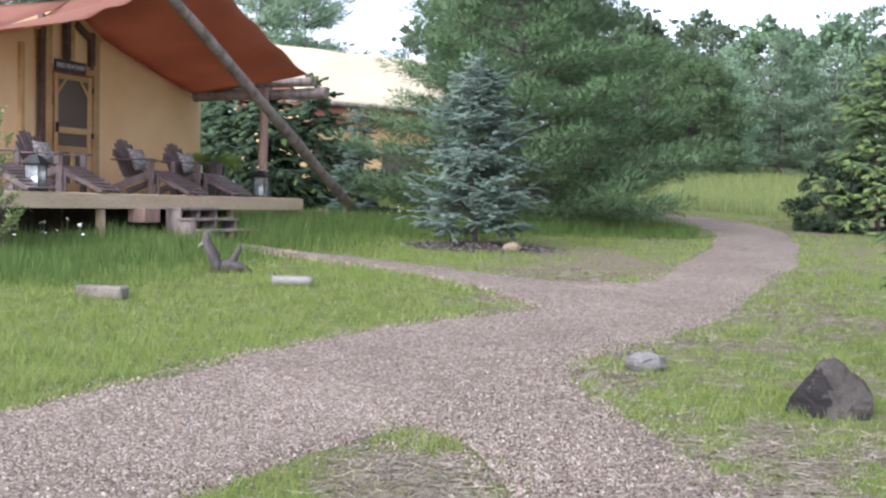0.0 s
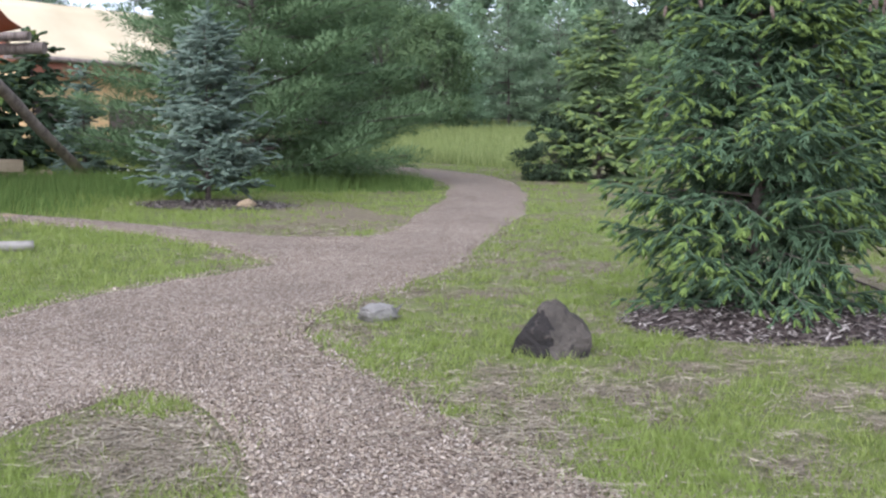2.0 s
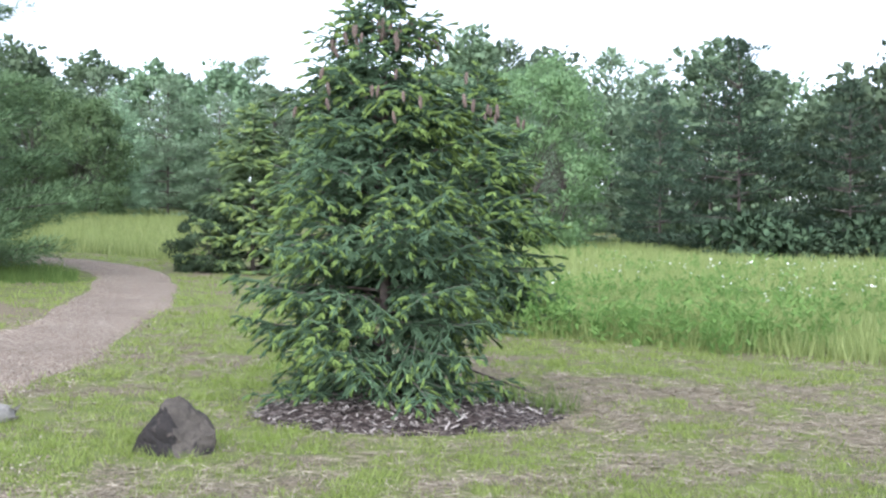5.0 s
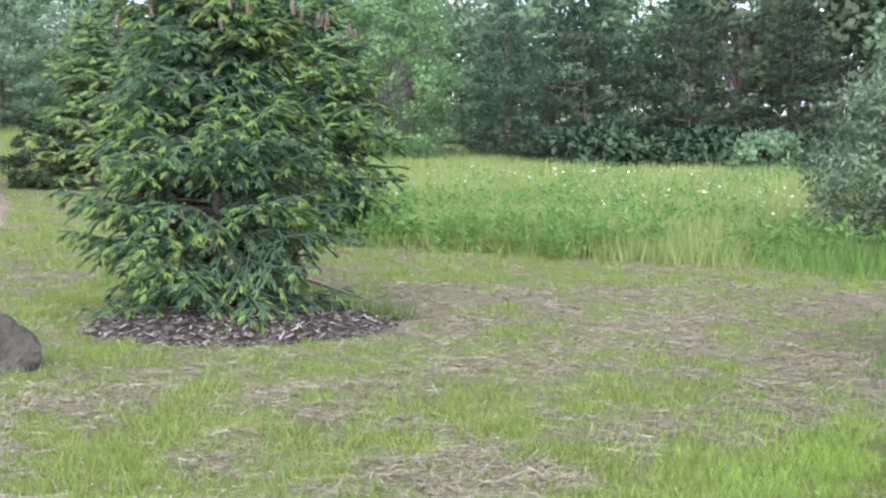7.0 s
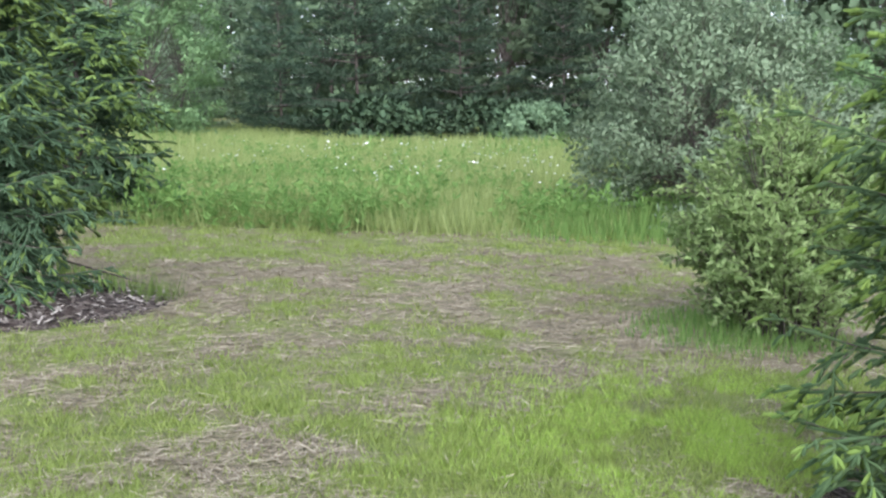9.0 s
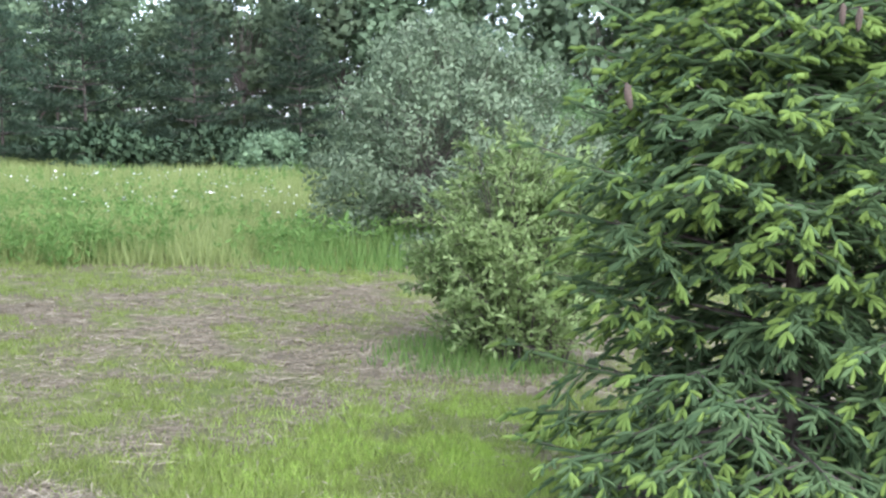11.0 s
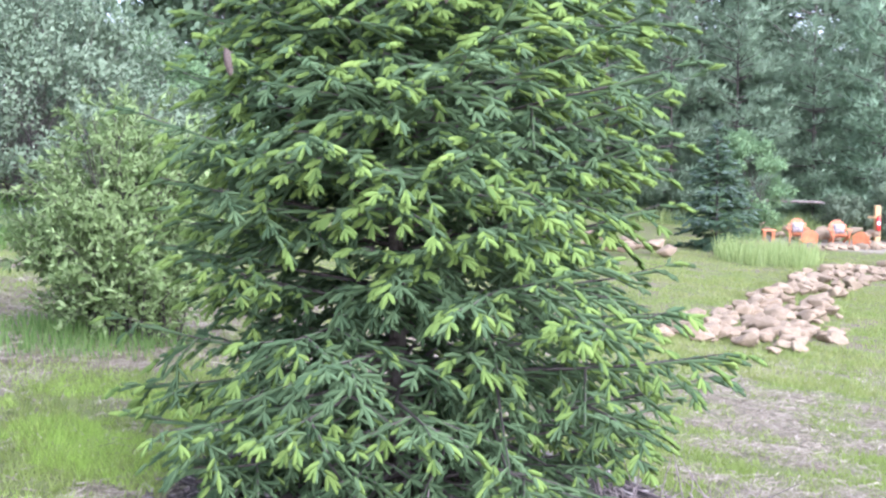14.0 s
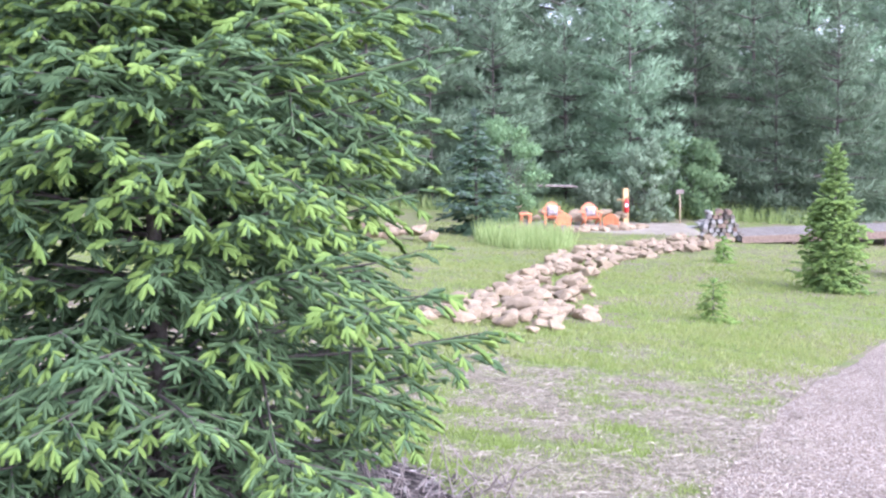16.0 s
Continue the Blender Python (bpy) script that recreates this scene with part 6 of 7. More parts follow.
    part("hose", tube_bm([(0, 0, 0.56), (-0.06, -0.08, 0.54), (-0.07, -0.11, 0.35), (-0.05, -0.10, 0.15)], [0.012] * 4, 6), M_BLACK, ex)
    # thin sign stake
    x, y = 50.5, -7.35
    st = new("sign_stake")
    st.matrix_world = pose(x, y, gz(x, y), 0, 0, 0)
    tagged(st, "thin stake with a small weathered board", "sign")
    part("stake", tube_bm([(0, 0, -0.05), (0, 0, 0.7), (0, 0, 1.35)], [0.03, 0.028, 0.025], 8), M_DECK, st)
    board("board", 0.03, 0.30, 0.16, pose(-0.03, 0, 1.30), M_LOG, st)
    # firewood
    wp = new("woodpile")
    wp.matrix_world = pose(42.9, -7.75, gz(42.9, -7.75), 0, 0, 0)
    wp.scale = (1.15, 1.2, 1.25)
    tagged(wp, "stacked heap of split firewood", "woodpile")
    rng = random.Random(9)
    for row in range(7):
        for k in range(7 - row // 2):
            y = 0.62 - 0.175 * k - 0.04 * row + rng.uniform(-0.03, 0.03)
            z = 0.07 + 0.125 * row + rng.uniform(-0.012, 0.012)
            r = rng.uniform(0.06, 0.085)
            part("firewood", tube_bm([(-0.28 + rng.uniform(-0.08, 0.05), y, z), (0.28, y + rng.uniform(-0.06, 0.06), z + rng.uniform(-0.02, 0.02))], [r, r * 0.9], 6, 0.2, rng.randrange(99)), (M_BIRCH, M_BLOCK, M_CUT)[rng.randrange(3)], wp)
    for k in range(4):
        ob = lone("slab_stone", stone_bm(350 + k, 1.2, 0.8, 0.18, 14, 0.05), M_ROCKPALE, 48.4 + 0.1 * k, -7.6 - 0.35 * k, gz(48.4, -7.6) + 0.10 * k - 0.03, 20 * k, "flat grey stone slab in a low stack", "stone slab", "slab stack")
    # boardwalk
    bw = new("boardwalk")
    z = gz(42.6, -10) + 0.34
    bw.matrix_world = pose(42.3, -8.3, z, 0, 0, -80)
    tagged(bw, "grey boardwalk with a weathered timber edge", "boardwalk")
    board("edge_beam", 9.0, 0.06, 0.24, pose(4.5, -0.03, -0.13), M_CUT, bw, "weathered brown timber edge beam")
    for k in range(58):
        board("plank", 0.145, 2.6, 0.035, pose(0.08 + 0.154 * k, 1.3, 0), M_BLOCK, bw)
    for k in range(6):
        board("footing", 0.14, 0.14, 0.5, pose(0.2 + 1.7 * k, 0.12, -0.45), M_DARKPOST, bw)
    return


fire_place()

# trees and shrubs round the fire place
spruce("silver_fir", "dense blue-green fir behind the rocks", 40.8, 0.75, 4.2, CONE(1.7, 1.1), 0.30, 0.20, 0.15, 2, 0.03, 0.025, 0.036, (M_SPRUCE, M_BLUE), 71, shoot=0.20, young_share=0.5, lift=30, hang=0.1, category="fir tree", forks=2, sides=3)
SPIRE = [(0.0, 0.78), (0.08, 0.84), (0.3, 0.70), (0.5, 0.50), (0.65, 0.32), (0.75, 0.18), (0.85, 0.12), (1.0, 0.04)]
spruce("cone_spruce", "slim cone-shaped young spruce on the slope", 28.4, -7.75, 3.3, SPIRE, 0.14, 0.13, 0.11, 1, 0.022, 0.018, 0.030, (M_SHOOT, M_NEARTIP), 73, shoot=0.10, limbs=9, lift=38, hang=0.15, rise=6, young_share=0.9, tips=0.2, low=0.03, forks=2, sides=3)
spruce("cone_spruce", "slim cone-shaped young spruce near the boardwalk", 32.9, -11.3, 3.2, SPIRE, 0.17, 0.15, 0.13, 1, 0.025, 0.02, 0.036, (M_SHOOT, M_NEARTIP), 75, shoot=0.11, limbs=8, lift=38, hang=0.15, rise=6, young_share=0.9, tips=0.2, low=0.03, forks=2, sides=3)
spruce("spruce_seedling", "knee-high spruce seedling in the grass", 20.4, -3.66, 0.72, CONE(0.34, 0.55), 0.12, 0.08, 0.06, 6, 0.02, 0.008, 0.014, (M_NEARTIP, M_NEARTIP), 77, shoot=0.09, limbs=6)
spruce("spruce_seedling", "knee-high pale spruce seedling near the woodpile", 34.8, -6.37, 0.75, CONE(0.30, 0.8), 0.11, 0.08, 0.07, 6, 0.025, 0.010, 0.016, (M_NEARTIP, M_NEARTIP), 79, shoot=0.09, limbs=6)
plant("birch_shrub", "light green leafy shrub behind the fir", "shrub", 47.5, -0.2, crown_mesh(81, 4.0, 1.5, 0.2, 60, 120, 0.14, 0.55, 0.010, stems=4), M_BARK, M_FARLEAF)
plant("willow_bush", "grey-green bush behind the wooden post", "shrub", 50.6, -5.9, crown_mesh(83, 3.2, 1.35, 0.1, 60, 120, 0.13, 0.5, 0.010, stems=4), M_BARK, M_OLIVE)
plant("willow_bush", "low grey-green bush beside the post", "shrub", 50.4, -3.9, crown_mesh(85, 1.9, 1.1, 0.1, 40, 100, 0.13, 0.5, 0.010, stems=4), M_BARK, M_OLIVE)
plant("green_bush", "broad grey-green bush at the edge of the wood", "shrub", 53.5, -8.0, crown_mesh(87, 3.4, 1.9, 0.2, 70, 120, 0.16, 0.6, 0.010, stems=3), M_BARK, M_FARLEAF)
part_log = thing("fallen_log", 52.0, -2.2, gz(52.0, -2.2) + 1.2, 0, "bleached fallen log lying across the brush", "log")
part("stem", tube_bm([(0, 1.9, 0.15), (0, 0.6, 0.12), (0.1, -0.8, 0.05), (0, -2.0, -0.15)], [0.04, 0.055, 0.055, 0.035], 8, 0.08, 3), M_LOG, part_log)
for k, (x, y) in enumerate(((0, 1.2), (0.05, -1.2))):
    part("branch_prop", tube_bm([(x, y, 0.0), (x + 0.1, y + 0.1, -1.25)], [0.05, 0.06], 6, 0.08, k), M_DRIFT, part_log)

# leafy trees and shrubs of the meadow side
spruce("green_spruce", "light green young spruce beside the far bend of the path", 9.1, 25.3, 3.7, CONE(1.5, 1.7), 0.24, 0.17, 0.12, 1, 0.03, 0.03, 0.034, (M_FARLEAF, M_GREENLEAF), 91, shoot=0.15, limbs=8, lift=30, hang=0.3, rise=4, fill=0.4, young_share=0.9, forks=2, sides=3)
plant("dark_bush", "round dark green bush at the bend of the path", "shrub", 8.0, 25.2, crown_mesh(93, 1.4, 0.75, 0.02, 40, 170, 0.07, 0.5, 0.012, stems=4), M_BARK, M_SPRUCE)
for i, (az, r, h, rad, mt) in enumerate(((50.5, 42, 1.25, 1.5, M_DEEPLEAF), (54.0, 41, 1.15, 1.6, M_DEEPLEAF), (57.5, 41, 1.3, 1.7, M_DEEPLEAF), (12.0, 58, 5.5, 1.9, M_FARLEAF), (28.8, 50, 6.0, 2.2, M_FARLEAF), (33.2, 46, 7.6, 2.4, M_FARLEAF), (64.0, 40, 3.0, 2.0, M_OLIVE), (69.0, 42, 3.0, 2.2, M_FARLEAF))):
    x, y = polar(az, r)
    plant("edge_shrub", ("grey-green shrub at the foot of the wood" if mt in (M_OLIVE, M_DEEPLEAF) else "light green leafy tree before the wood"), "shrub", x, y, crown_mesh(101 + i, h, rad, 0.1, 50 if h < 4 else 130, 110, 0.16, 0.55, 0.006, stems=3), M_BARK, mt)
plant("deck_shrub", "leafy light green shrub beside the tent deck", "shrub", -5.25, 14.25, spray_mesh(111, 1.75, 0.3, 14, 9, 9, 0.06, 0.45, low=0.5), M_BARK, M_LEAF)


# ---------------------------------------------------------------- cones on the spruces
def hang_cones(owner_x, owner_y, spots, seed, length):
    rng = random.Random(seed)
    base = gz(owner_x, owner_y)
    shape = tube_bm([(0, 0, 0), (0, 0, -0.15), (0, 0, -0.5), (0, 0, -0.85), (0, 0, -1.0)], [0.05, 0.13, 0.16, 0.11, 0.03], 8, 0.12, 5)
    me = bpy.data.meshes.new("spruce_cone")
    shape.to_mesh(me)
    shape.free()
    me.materials.append(M_CONE)
    for dx, dy, z in spots:
        ob = new("spruce_cone", me)
        s = length * rng.uniform(0.8, 1.15)
        ob.matrix_world = pose(owner_x + dx, owner_y + dy, base + z, rng.uniform(-14, 14), rng.uniform(-14, 14), 0) @ Matrix.Diagonal((s, s, s, 1))
        tagged(ob, "brown hanging spruce cone among the twigs", "cone", "cones of the spruces")


rngc = random.Random(2)
spots = []
for k in range(34):
    a, q = rngc.uniform(2.2, 6.6), rngc.uniform(0.12, 0.50)
    spots.append((q * math.cos(a), q * math.sin(a), 3.20 - 0.55 * q + rngc.uniform(-0.12, 0.05)))
for k in range(16):
    a = rngc.uniform(3.3, 6.0)
    q = rngc.uniform(0.80, 1.0)
    spots.append((q * math.cos(a), q * math.sin(a), 2.62 - 0.35 * rngc.random()))
spots += [(1.05, -0.30, 2.36), (1.09, -0.34, 2.33), (0.15, -1.02, 2.40), (0.22, -1.05, 2.36)]
hang_cones(4.42, 8.58, spots, 3, 0.10)
spots = [(-0.35 + rngc.uniform(-0.25, 0.2), rngc.uniform(-0.5, 0.4), 2.66 + rngc.uniform(-0.15, 0.3)) for _ in range(18)] + [(-1.12, 0.22, 1.97), (-1.0, -0.5, 2.2), (-1.02, -0.56, 2.18)]
hang_cones(5.62, 1.26, spots, 4, 0.085)


# ---------------------------------------------------------------- grass, straw and flowers
def wedge(rng, n, r0, r1, a0, a1, power=1.0):
    """Points in a wedge of ground, thinning out with distance."""
    r = r0 * (r1 / r0) ** (rng.random(n) ** power)
    a = np.radians(a0 + (a1 - a0) * rng.random(n))
    return r * np.sin(a), r * np.cos(a), r


def lawn():
    rng = np.random.default_rng(77)
    # tufts of a few blades each
    n = 42000
    x, y, r = wedge(rng, n, 4.2, 34, -24, 112)
    cov = turf_cover(x, y)
    keep = (rng.random(n) < np.clip((cov - 0.22) * 1.6, 0.10, 1.0)) & ~bed_mask(x, y, 0.97) & ~inside_poly(x, y, MEADOW_EDGE)
    keep &= ~path_mask(x, y)
    x, y, r, cov = x[keep], y[keep], r[keep], cov[keep]
    m = 12
    size = rng.uniform(0.5, 1.5, len(x))
    x, y, r, cov, size = (np.repeat(q, m) for q in (x, y, r, cov, size))
    wide = (0.035 + 0.006 * r) * np.sqrt(rng.random(len(x))) * size
    th = rng.random(len(x)) * 6.283
    x, y = x + wide * np.cos(th), y + wide * np.sin(th)
    h = (0.022 + 0.044 * np.clip(cov, 0, 1.2) + 0.02 * np.clip((r - 10) / 8, 0, 1)) * rng.uniform(0.5, 1.4, len(x)) * (0.4 + 0.6 * size)
    k = ~path_mask(x, y)
    v, f = blades(rng, x[k], y[k], h[k], 0.0042 + 0.0006 * r[k], 0.6)
    tagged(mesh_of("grass", v, f, M_GRASS), "short yellow-green lawn grass in small tufts", "grass", kind="stuff")
    # ragged tufts that creep over the edges of the gravel and sprout in it
    n = 60000
    x, y, r = wedge(rng, n, 4.5, 24, -24, 60)
    near = path_mask(x, y)
    ring = np.zeros(n, bool)
    for dx, dy in ((0.16, 0), (-0.16, 0), (0, 0.2), (0, -0.2)):
        ring |= path_mask(x + dx, y + dy) != near
    k = ring & (value_noise(x, y, 2.6, 51, 2) > 0.45) & (rng.random(n) < 0.8) & ~((y < 6.6) & (x < 0.8) & (x > -1.6) & (rng.random(n) < 0.8))
    x, y, r = x[k], y[k], r[k]
    v, f = blades(rng, x, y, rng.uniform(0.03, 0.10, len(x)), 0.005 + 0.0007 * r, 0.6)
    tagged(mesh_of("verge_grass", v, f, M_GRASS), "ragged grass along the edge of the gravel", "grass", kind="stuff")


lawn()


def lush_patch():
    """Taller grass, coloured brighter than the lawn, between the shrub and the wide spruce."""
    rng = np.random.default_rng(83)
    n = 34000
    x, y = rng.normal(5.8, 1.0, n), rng.normal(2.9, 0.55, n)
    k = (value_noise(x, y, 2.6, 44, 3) > 0.45) & ~path_mask(x, y) & ~bed_mask(x, y, 0.95) & (np.hypot(x, y) > 4.4)
    x, y = x[k], y[k]
    v, f = blades(rng, x, y, rng.uniform(0.02, 0.075, len(x)), rng.uniform(0.004, 0.007, len(x)), 0.5)
    tagged(mesh_of("lush_grass", v, f, M_LUSH), "lush bright grass in front of the spruce", "grass", kind="stuff")


lush_patch()


def tall_grass():
    rng = np.random.default_rng(78)
    sets = []
    # meadow beyond the straw
    n = 190000
    x, y, r = wedge(rng, n, 11.5, 62, 24, 70, 1.0)
    wob = 0.9 * (value_noise(x, y, 0.9, 25, 3) - 0.5) + rng.normal(size=n) * 0.12
    k = inside_poly(x + 0.7 * wob, y + 0.7 * wob, MEADOW_EDGE)
    x, y, r = x[k], y[k], r[k]
    back = inside_poly(x * 0.95, y * 0.95, MEADOW_EDGE)
    edge = np.clip((r - 13) / 4, 0, 1)
    h = (0.30 + 0.30 * value_noise(x, y, 0.9, 5)) * rng.uniform(0.4, 1.3, len(x)) * (1.05 - 0.25 * edge) * np.where(back, 1.0, 0.7)
    sets.append(("meadow_grass", "tall green meadow grass", M_MEADOW, x, y, r, h, 0.004, 0.0010))
    # meadow behind the bend of the path
    n = 60000
    x, y, r = wedge(rng, n, 25, 70, 3, 26, 0.9)
    k = inside_poly(x, y, FAR_MEADOW)
    x, y, r = x[k], y[k], r[k]
    sets.append(("meadow_grass", "tall pale meadow grass behind the path", M_MEADOW, x, y, r, rng.uniform(0.14, 0.40, len(x)), 0.005, 0.0009))
    # weeds along the deck, under the pine, and below the shrubs
    n = 120000
    x, y, r = wedge(rng, n, 12, 30, -25, 12, 0.8)
    ux, uy = 0.386, 0.9225
    a = (x + 2.53) * ux + (y - 21.89) * uy
    b = -(x + 2.53) * uy + (y - 21.89) * ux
    edge = 0.9 * value_noise(x, y, 0.7, 6, 3)
    deck = np.clip((b + 2.6 + edge) / 1.6, 0, 1) * (a > -9.5) * np.clip((2.2 - a) / 1.2, 0, 1) * (b < 0.3) * ~((a > -4.5) & (a < -3.0) & (b > -1.25))
    pine = np.maximum(1 - ((x - 2.4) / 3.4) ** 2 - ((y - 22.8) / 1.7) ** 2, 1 - ((x + 1.2) / 2.9) ** 2 - ((y - 21.4) / 2.0) ** 2)
    pine = np.clip(pine * 1.5 - 0.5 * (edge - 0.4), 0, 1)
    grown = np.maximum(deck, pine)
    k = (rng.random(n) < grown) & ~path_mask(x, y)
    hh = 0.05 + 0.20 * grown * (0.4 + 1.1 * value_noise(x, y, 1.3, 16, 2))
    x, y, r, hh = x[k], y[k], r[k], hh[k]
    sets.append(("weeds", "rank green weeds along the deck and under the pine", M_WEED, x, y, r, hh * rng.uniform(0.5, 1.4, len(x)), 0.006, 0.0009))
    n = 60000
    x, y, r = wedge(rng, n, 7, 20, 40, 72, 1.0)
    fade = np.zeros(n)
    for cx, cy, ax, ay in ((13.8, 8.9, 2.9, 1.2), (8.6, 4.5, 1.25, 0.9), (8.4, 13.6, 1.6, 1.2)):
        fade = np.maximum(fade, 1 - ((x - cx) / ax) ** 2 - ((y - cy) / ay) ** 2)
    k = rng.random(n) < fade * 0.8
    x, y, r, fade = x[k], y[k], r[k], fade[k]
    sets.append(("weeds", "rank green weeds below the shrubs", M_WEED, x, y, r, (0.06 + 0.28 * fade * (x > 11) + 0.10 * fade) * rng.uniform(0.5, 1.4, len(x)), 0.006, 0.0009))
    # grass by the rocks
    n = 26000
    x, y, r = wedge(rng, n, 30, 58, 84, 104, 1.0)
    k = (((x - 38.5) / 3.0) ** 2 + ((y + 0.8) / 1.6) ** 2 < 1) | ((x > 48.5) & (x < 53) & (y < 1) & (y > -4.5)) | (r > 53)
    x, y, r = x[k], y[k], r[k]
    sets.append(("tall_grass", "tall green grass behind the fire place", M_MEADOW, x, y, r, rng.uniform(0.3, 0.8, len(x)), 0.01, 0.0010))
    # turf on the slope
    n = 110000
    x, y, r = wedge(rng, n, 13, 46, 86, 110, 1.0)
    k = ~path_mask(x, y) & (rng.random(n) < np.clip(value_noise(x, y, 0.6, 9, 3) * 2.2 - 0.7, 0.1, 0.9))
    x, y, r = x[k], y[k], r[k]
    sets.append(("slope_grass", "short grass on the slope", M_SLOPE, x, y, r, rng.uniform(0.03, 0.08, len(x)), 0.006, 0.0007))
    for nm, label, mt, x, y, r, h, w0, w1 in sets:
        v, f = blades(rng, x, y, h, w0 + w1 * r, 0.28)
        tagged(mesh_of(nm, v, f, mt), label, "grass", kind="stuff")


tall_grass()


def bed_weeds():
    """A tuft of rank grass at the rim of the mulch bed, and a thin hanging branch above it."""
    rng = np.random.default_rng(95)
    n = 260
    x = 5.55 + rng.normal(size=n) * 0.13
    y = 7.95 + rng.normal(size=n) * 0.12
    v, f = blades(rng, x, y, rng.uniform(0.08, 0.30, n), np.full(n, 0.008), 0.35)
    tagged(mesh_of("rank_grass", v, f, M_WEED), "tuft of rank grass at the rim of the mulch", "grass", kind="stuff")
    ob = thing("hanging_branch", 5.15, 8.25, gz(5.15, 8.25) + 0.34, 0, "thin drooping spruce branch above the mulch", "branch")
    twigs, shoots = [], []
    for k in range(7):
        p = np.array([-0.45, 0.15, 0.12])
        end = np.array([0.05 + 0.05 * k, -0.12 - 0.04 * k, -0.10 - 0.02 * k])
        for q in range(6):
            a, b = p + (end - p) * q / 6, p + (end - p) * (q + 1) / 6
            twigs.append((*a, *b, 0.006 - 0.0006 * q, 0.0054 - 0.0006 * q))
            if q > 1:
                for w in range(2):
                    c = a + (b - a) * rng.random()
                    shoots.append((*c, *(c + np.array([rng.normal() * 0.03, rng.normal() * 0.03, -rng.uniform(0.08, 0.24)]))))
    v, f = prisms(twigs, 4)
    mesh_of("twig", v, f, M_BARK, ob)
    v, f, n = shoot_mesh(rng, shoots, 0.006, 14, 0.016, 0.006)
    tagged(mesh_of("needle_fringe", v, f, M_SHOOT, ob, normals=n), kind="stuff")


bed_weeds()


def meadow_weeds():
    """Leafy stems along the near edge of the meadow and here and there in it."""
    rng = np.random.default_rng(90)
    n = 26000
    x, y, r = wedge(rng, n, 12.0, 40, 24, 66, 1.6)
    k = inside_poly(x * 1.02, y * 1.02, MEADOW_EDGE) & (value_noise(x, y, 0.8, 15, 3) > np.where(inside_poly(x * 0.93, y * 0.93, MEADOW_EDGE), 0.62, 0.36))
    x, y, r = x[k][:2600], y[k][:2600], r[k][:2600]
    m = 9
    h = rng.uniform(0.3, 0.6, len(x))
    q = rng.random((len(x), m)) * 0.92 + 0.08
    pts = np.stack([np.repeat(x, m), np.repeat(y, m), np.repeat(ground_z(x, y), m) + (q * h[:, None]).ravel()], 1)
    v, f = leaves(rng, pts, 0.11, 0.3, -0.3)
    tagged(mesh_of("meadow_weeds", v, f, M_WEED), "leafy green weeds in the tall grass", "weeds", kind="stuff")


meadow_weeds()


def straw():
    rng = np.random.default_rng(79)
    n = 330000
    x, y, r = wedge(rng, n, 4.2, 16, -14, 112)
    cov = turf_cover(x, y)
    k = (rng.random(n) < np.clip((0.72 - cov) * 1.6, 0.05, 0.8)) & ~bed_mask(x, y, 0.9) & ~inside_poly(x, y, MEADOW_EDGE) & (~path_mask(x, y) | ((verge_distance(x, y) < 0.5) & (rng.random(n) < 0.25)))
    x, y, r = x[k], y[k], r[k]
    n = len(x)
    L, W = rng.uniform(0.04, 0.19, n), 0.003 + 0.0005 * r
    ang = rng.random(n) * 6.283
    tilt = rng.normal(size=n) * 0.10
    p = np.stack([x, y, ground_z(x, y) + rng.uniform(0.004, 0.028, n) + 0.028 * path_mask(x, y)], 1)
    d = np.stack([np.cos(ang), np.sin(ang), tilt], 1) * (L * 0.5)[:, None]
    s = np.stack([-np.sin(ang), np.cos(ang), rng.normal(size=n) * 0.3], 1) * (W * 0.5)[:, None]
    v = np.stack([p - d - s, p + d, p - d + s], 1).reshape(-1, 3)
    tagged(mesh_of("straw", v, np.arange(n * 3).reshape(-1, 3), M_STRAW), "loose dry straw strewn over the bare ground", "straw", kind="stuff")
    # dead twigs under the wide spruce
    segs = []
    for i in range(220):
        a, q = rng.uniform(-2.9, -0.9), rng.uniform(0.7, 1.35)
        px, py = 5.6 + 1.35 * q * math.cos(a), 1.15 + 1.25 * q * math.sin(a)
        z = gz(px, py) + 0.03
        d = rng.normal(size=3) * 0.12
        segs.append((px, py, z, px + d[0], py + d[1], z + abs(d[2]) + 0.02, 0.004, 0.002))
    v, f = prisms(segs, 4)
    tagged(mesh_of("dead_twigs", v, f, M_TWIG), "dead grey twigs lying below the wide spruce", "twigs", kind="stuff")


straw()


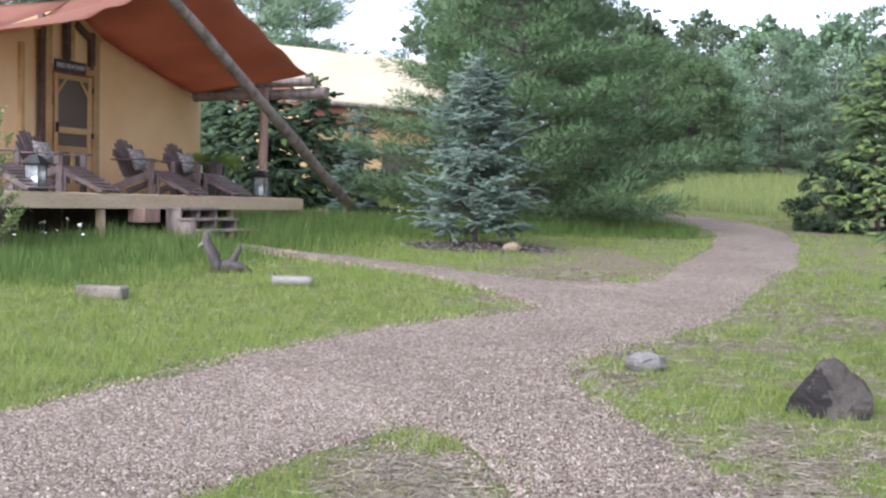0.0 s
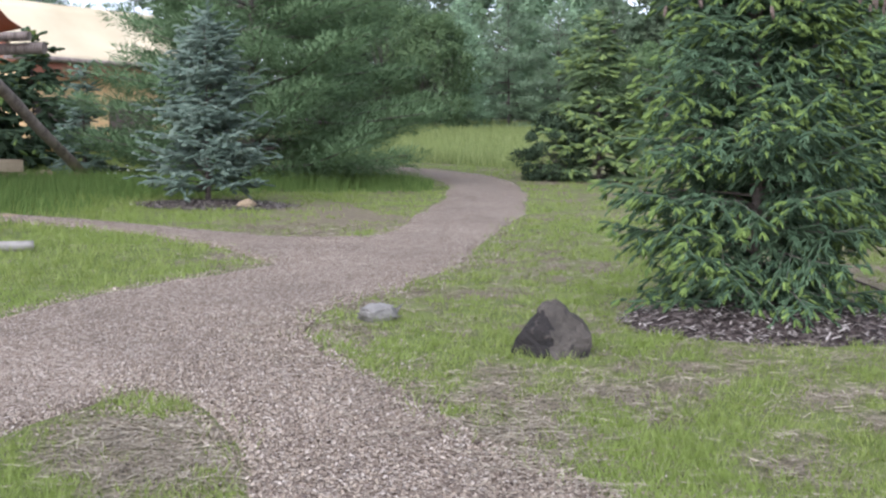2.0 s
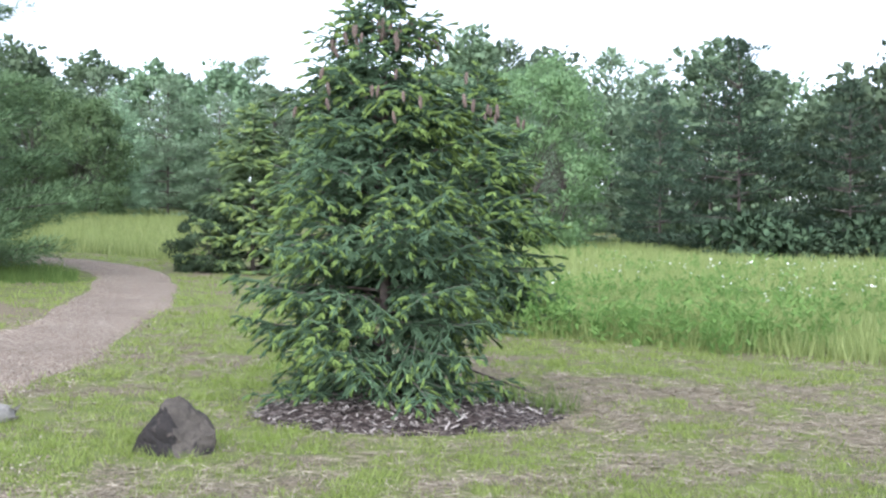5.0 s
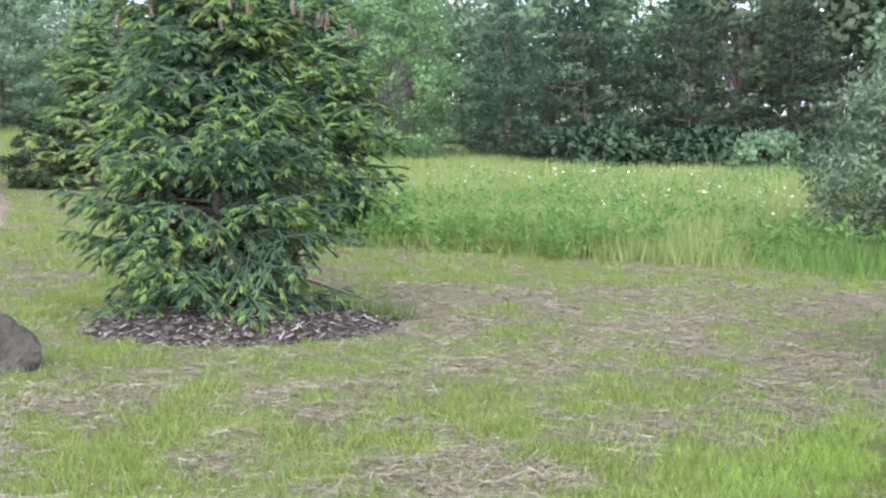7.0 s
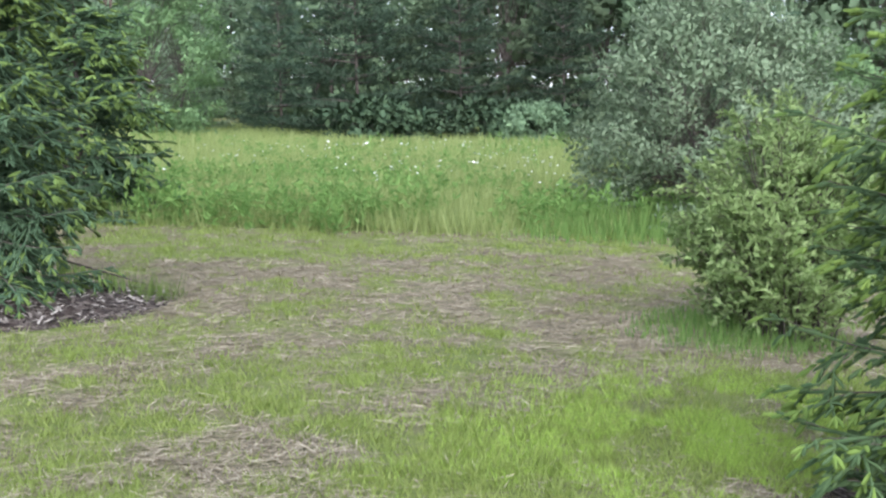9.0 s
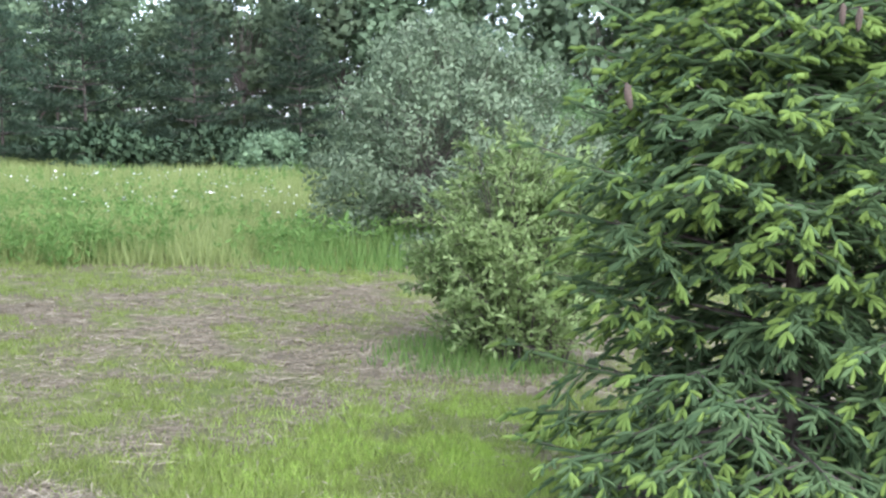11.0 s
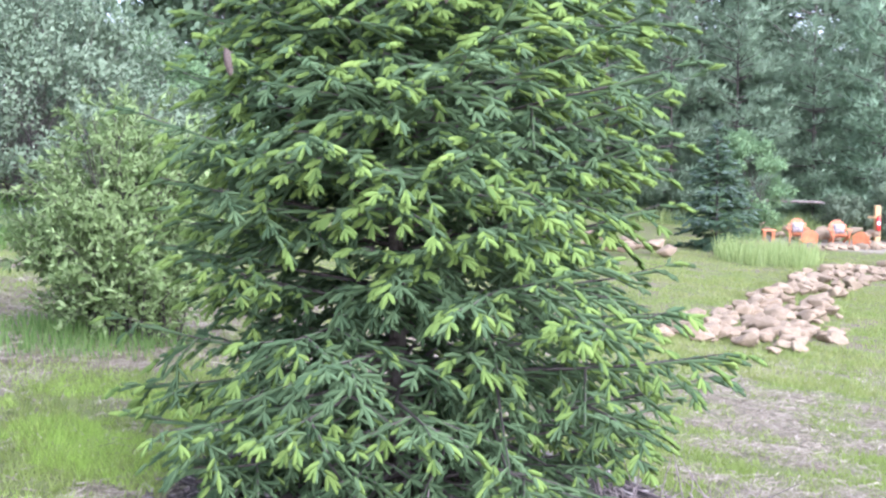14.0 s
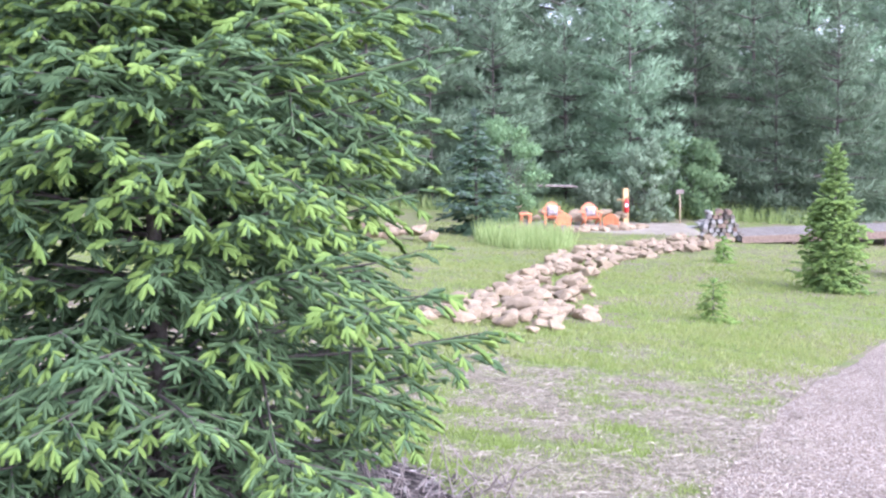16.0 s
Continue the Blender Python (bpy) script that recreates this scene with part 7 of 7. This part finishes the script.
def pebbles():
    rng = np.random.default_rng(80)
    n = 42000
    x, y, r = wedge(rng, n, 4.3, 12.5, -24, 26)
    x2, y2, r2 = wedge(rng, 12000, 4.3, 14, 92, 112)
    x, y = np.concatenate([x, x2]), np.concatenate([y, y2])
    k = path_mask(x, y)
    x, y = x[k], y[k]
    # spilled over the verges
    for key, m, wide in (("tent_side", 9000, 0.16), ("fork", 14000, 0.30), ("tent_branch", 2500, 0.12)):
        for side in strip_points(key, 400):
            q = side[rng.integers(0, 400, m)] + rng.normal(size=(m, 2)) * wide
            az, far = np.degrees(np.arctan2(q[:, 0], q[:, 1])), np.hypot(q[:, 0], q[:, 1])
            q = q[(far > 4.3) & (far < 16) & (az > -24) & (az < 112)]
            x, y = np.concatenate([x, q[:, 0]]), np.concatenate([y, q[:, 1]])
    n = len(x)
    s = rng.uniform(0.005, 0.012, n)
    z = ground_z(x, y) + np.where(path_mask(x, y), 0.030, 0.004)
    a = rng.random(n) * 6.283
    c, sn = np.cos(a), np.sin(a)
    e = rng.uniform(0.5, 1.0, n)
    p = np.stack([x, y, z], 1)
    ax = np.stack([c * s, sn * s, rng.normal(size=n) * 0.3 * s], 1)
    ay = np.stack([-sn * s * e, c * s * e, rng.normal(size=n) * 0.3 * s], 1)
    top = np.stack([rng.normal(size=n) * 0.3 * s, rng.normal(size=n) * 0.3 * s, s * rng.uniform(0.5, 0.9, n)], 1)
    v = np.stack([p + ax, p + ay, p - ax, p - ay, p + top], 1).reshape(-1, 3)
    f = (np.arange(n) * 5)[:, None, None] + np.array([[0, 1, 4], [1, 2, 4], [2, 3, 4], [3, 0, 4]])[None]
    tagged(mesh_of("loose_gravel", v, f.reshape(-1, 3), M_PEBBLE), "loose pinkish crushed stone on the path", "gravel", kind="stuff")


pebbles()


def daisies():
    rng = np.random.default_rng(81)
    pts = []
    for az0, az1, r0, r1, n, h in ((34, 58, 17, 34, 300, 0.5), (6.5, 8.2, 22.5, 24.5, 26, 0.55), (-5.2, -2.0, 20.0, 21.5, 40, 0.40), (-21, -16, 15.0, 18.5, 36, 0.42)):
        r, a = rng.uniform(r0, r1, n), np.radians(rng.uniform(az0, az1, n))
        x, y = r * np.sin(a), r * np.cos(a)
        k = value_noise(x, y, 0.5, 71, 2) > 0.42
        for q in np.nonzero(k)[0]:
            pts.append((x[q], y[q], gz(x[q], y[q]) + h * rng.uniform(0.8, 1.15)))
    vs, fs, sv = [], [], []
    for x, y, z in pts:
        r = rng.uniform(0.016, 0.027)
        t = rng.normal(size=2) * 0.35
        k0 = len(vs)
        vs.append((x, y, z + 0.012))
        for q in range(8):
            c, s = math.cos(q * 0.785), math.sin(q * 0.785)
            vs.append((x + r * c, y + r * s, z + r * (t[0] * c + t[1] * s)))
        fs += [(k0, k0 + 1 + q, k0 + 1 + (q + 1) % 8) for q in range(8)]
        sv.append((x, y, gz(x, y), x, y, z, 0.003, 0.002))
    ob = mesh_of("daisies", vs, fs, M_PETAL)
    tagged(ob, "white daisies scattered in the tall grass", "flowers", kind="stuff")
    v, f = prisms(sv, 3)
    tagged(mesh_of("daisy_stems", v, f, M_WEED, ob), kind="stuff")


daisies()
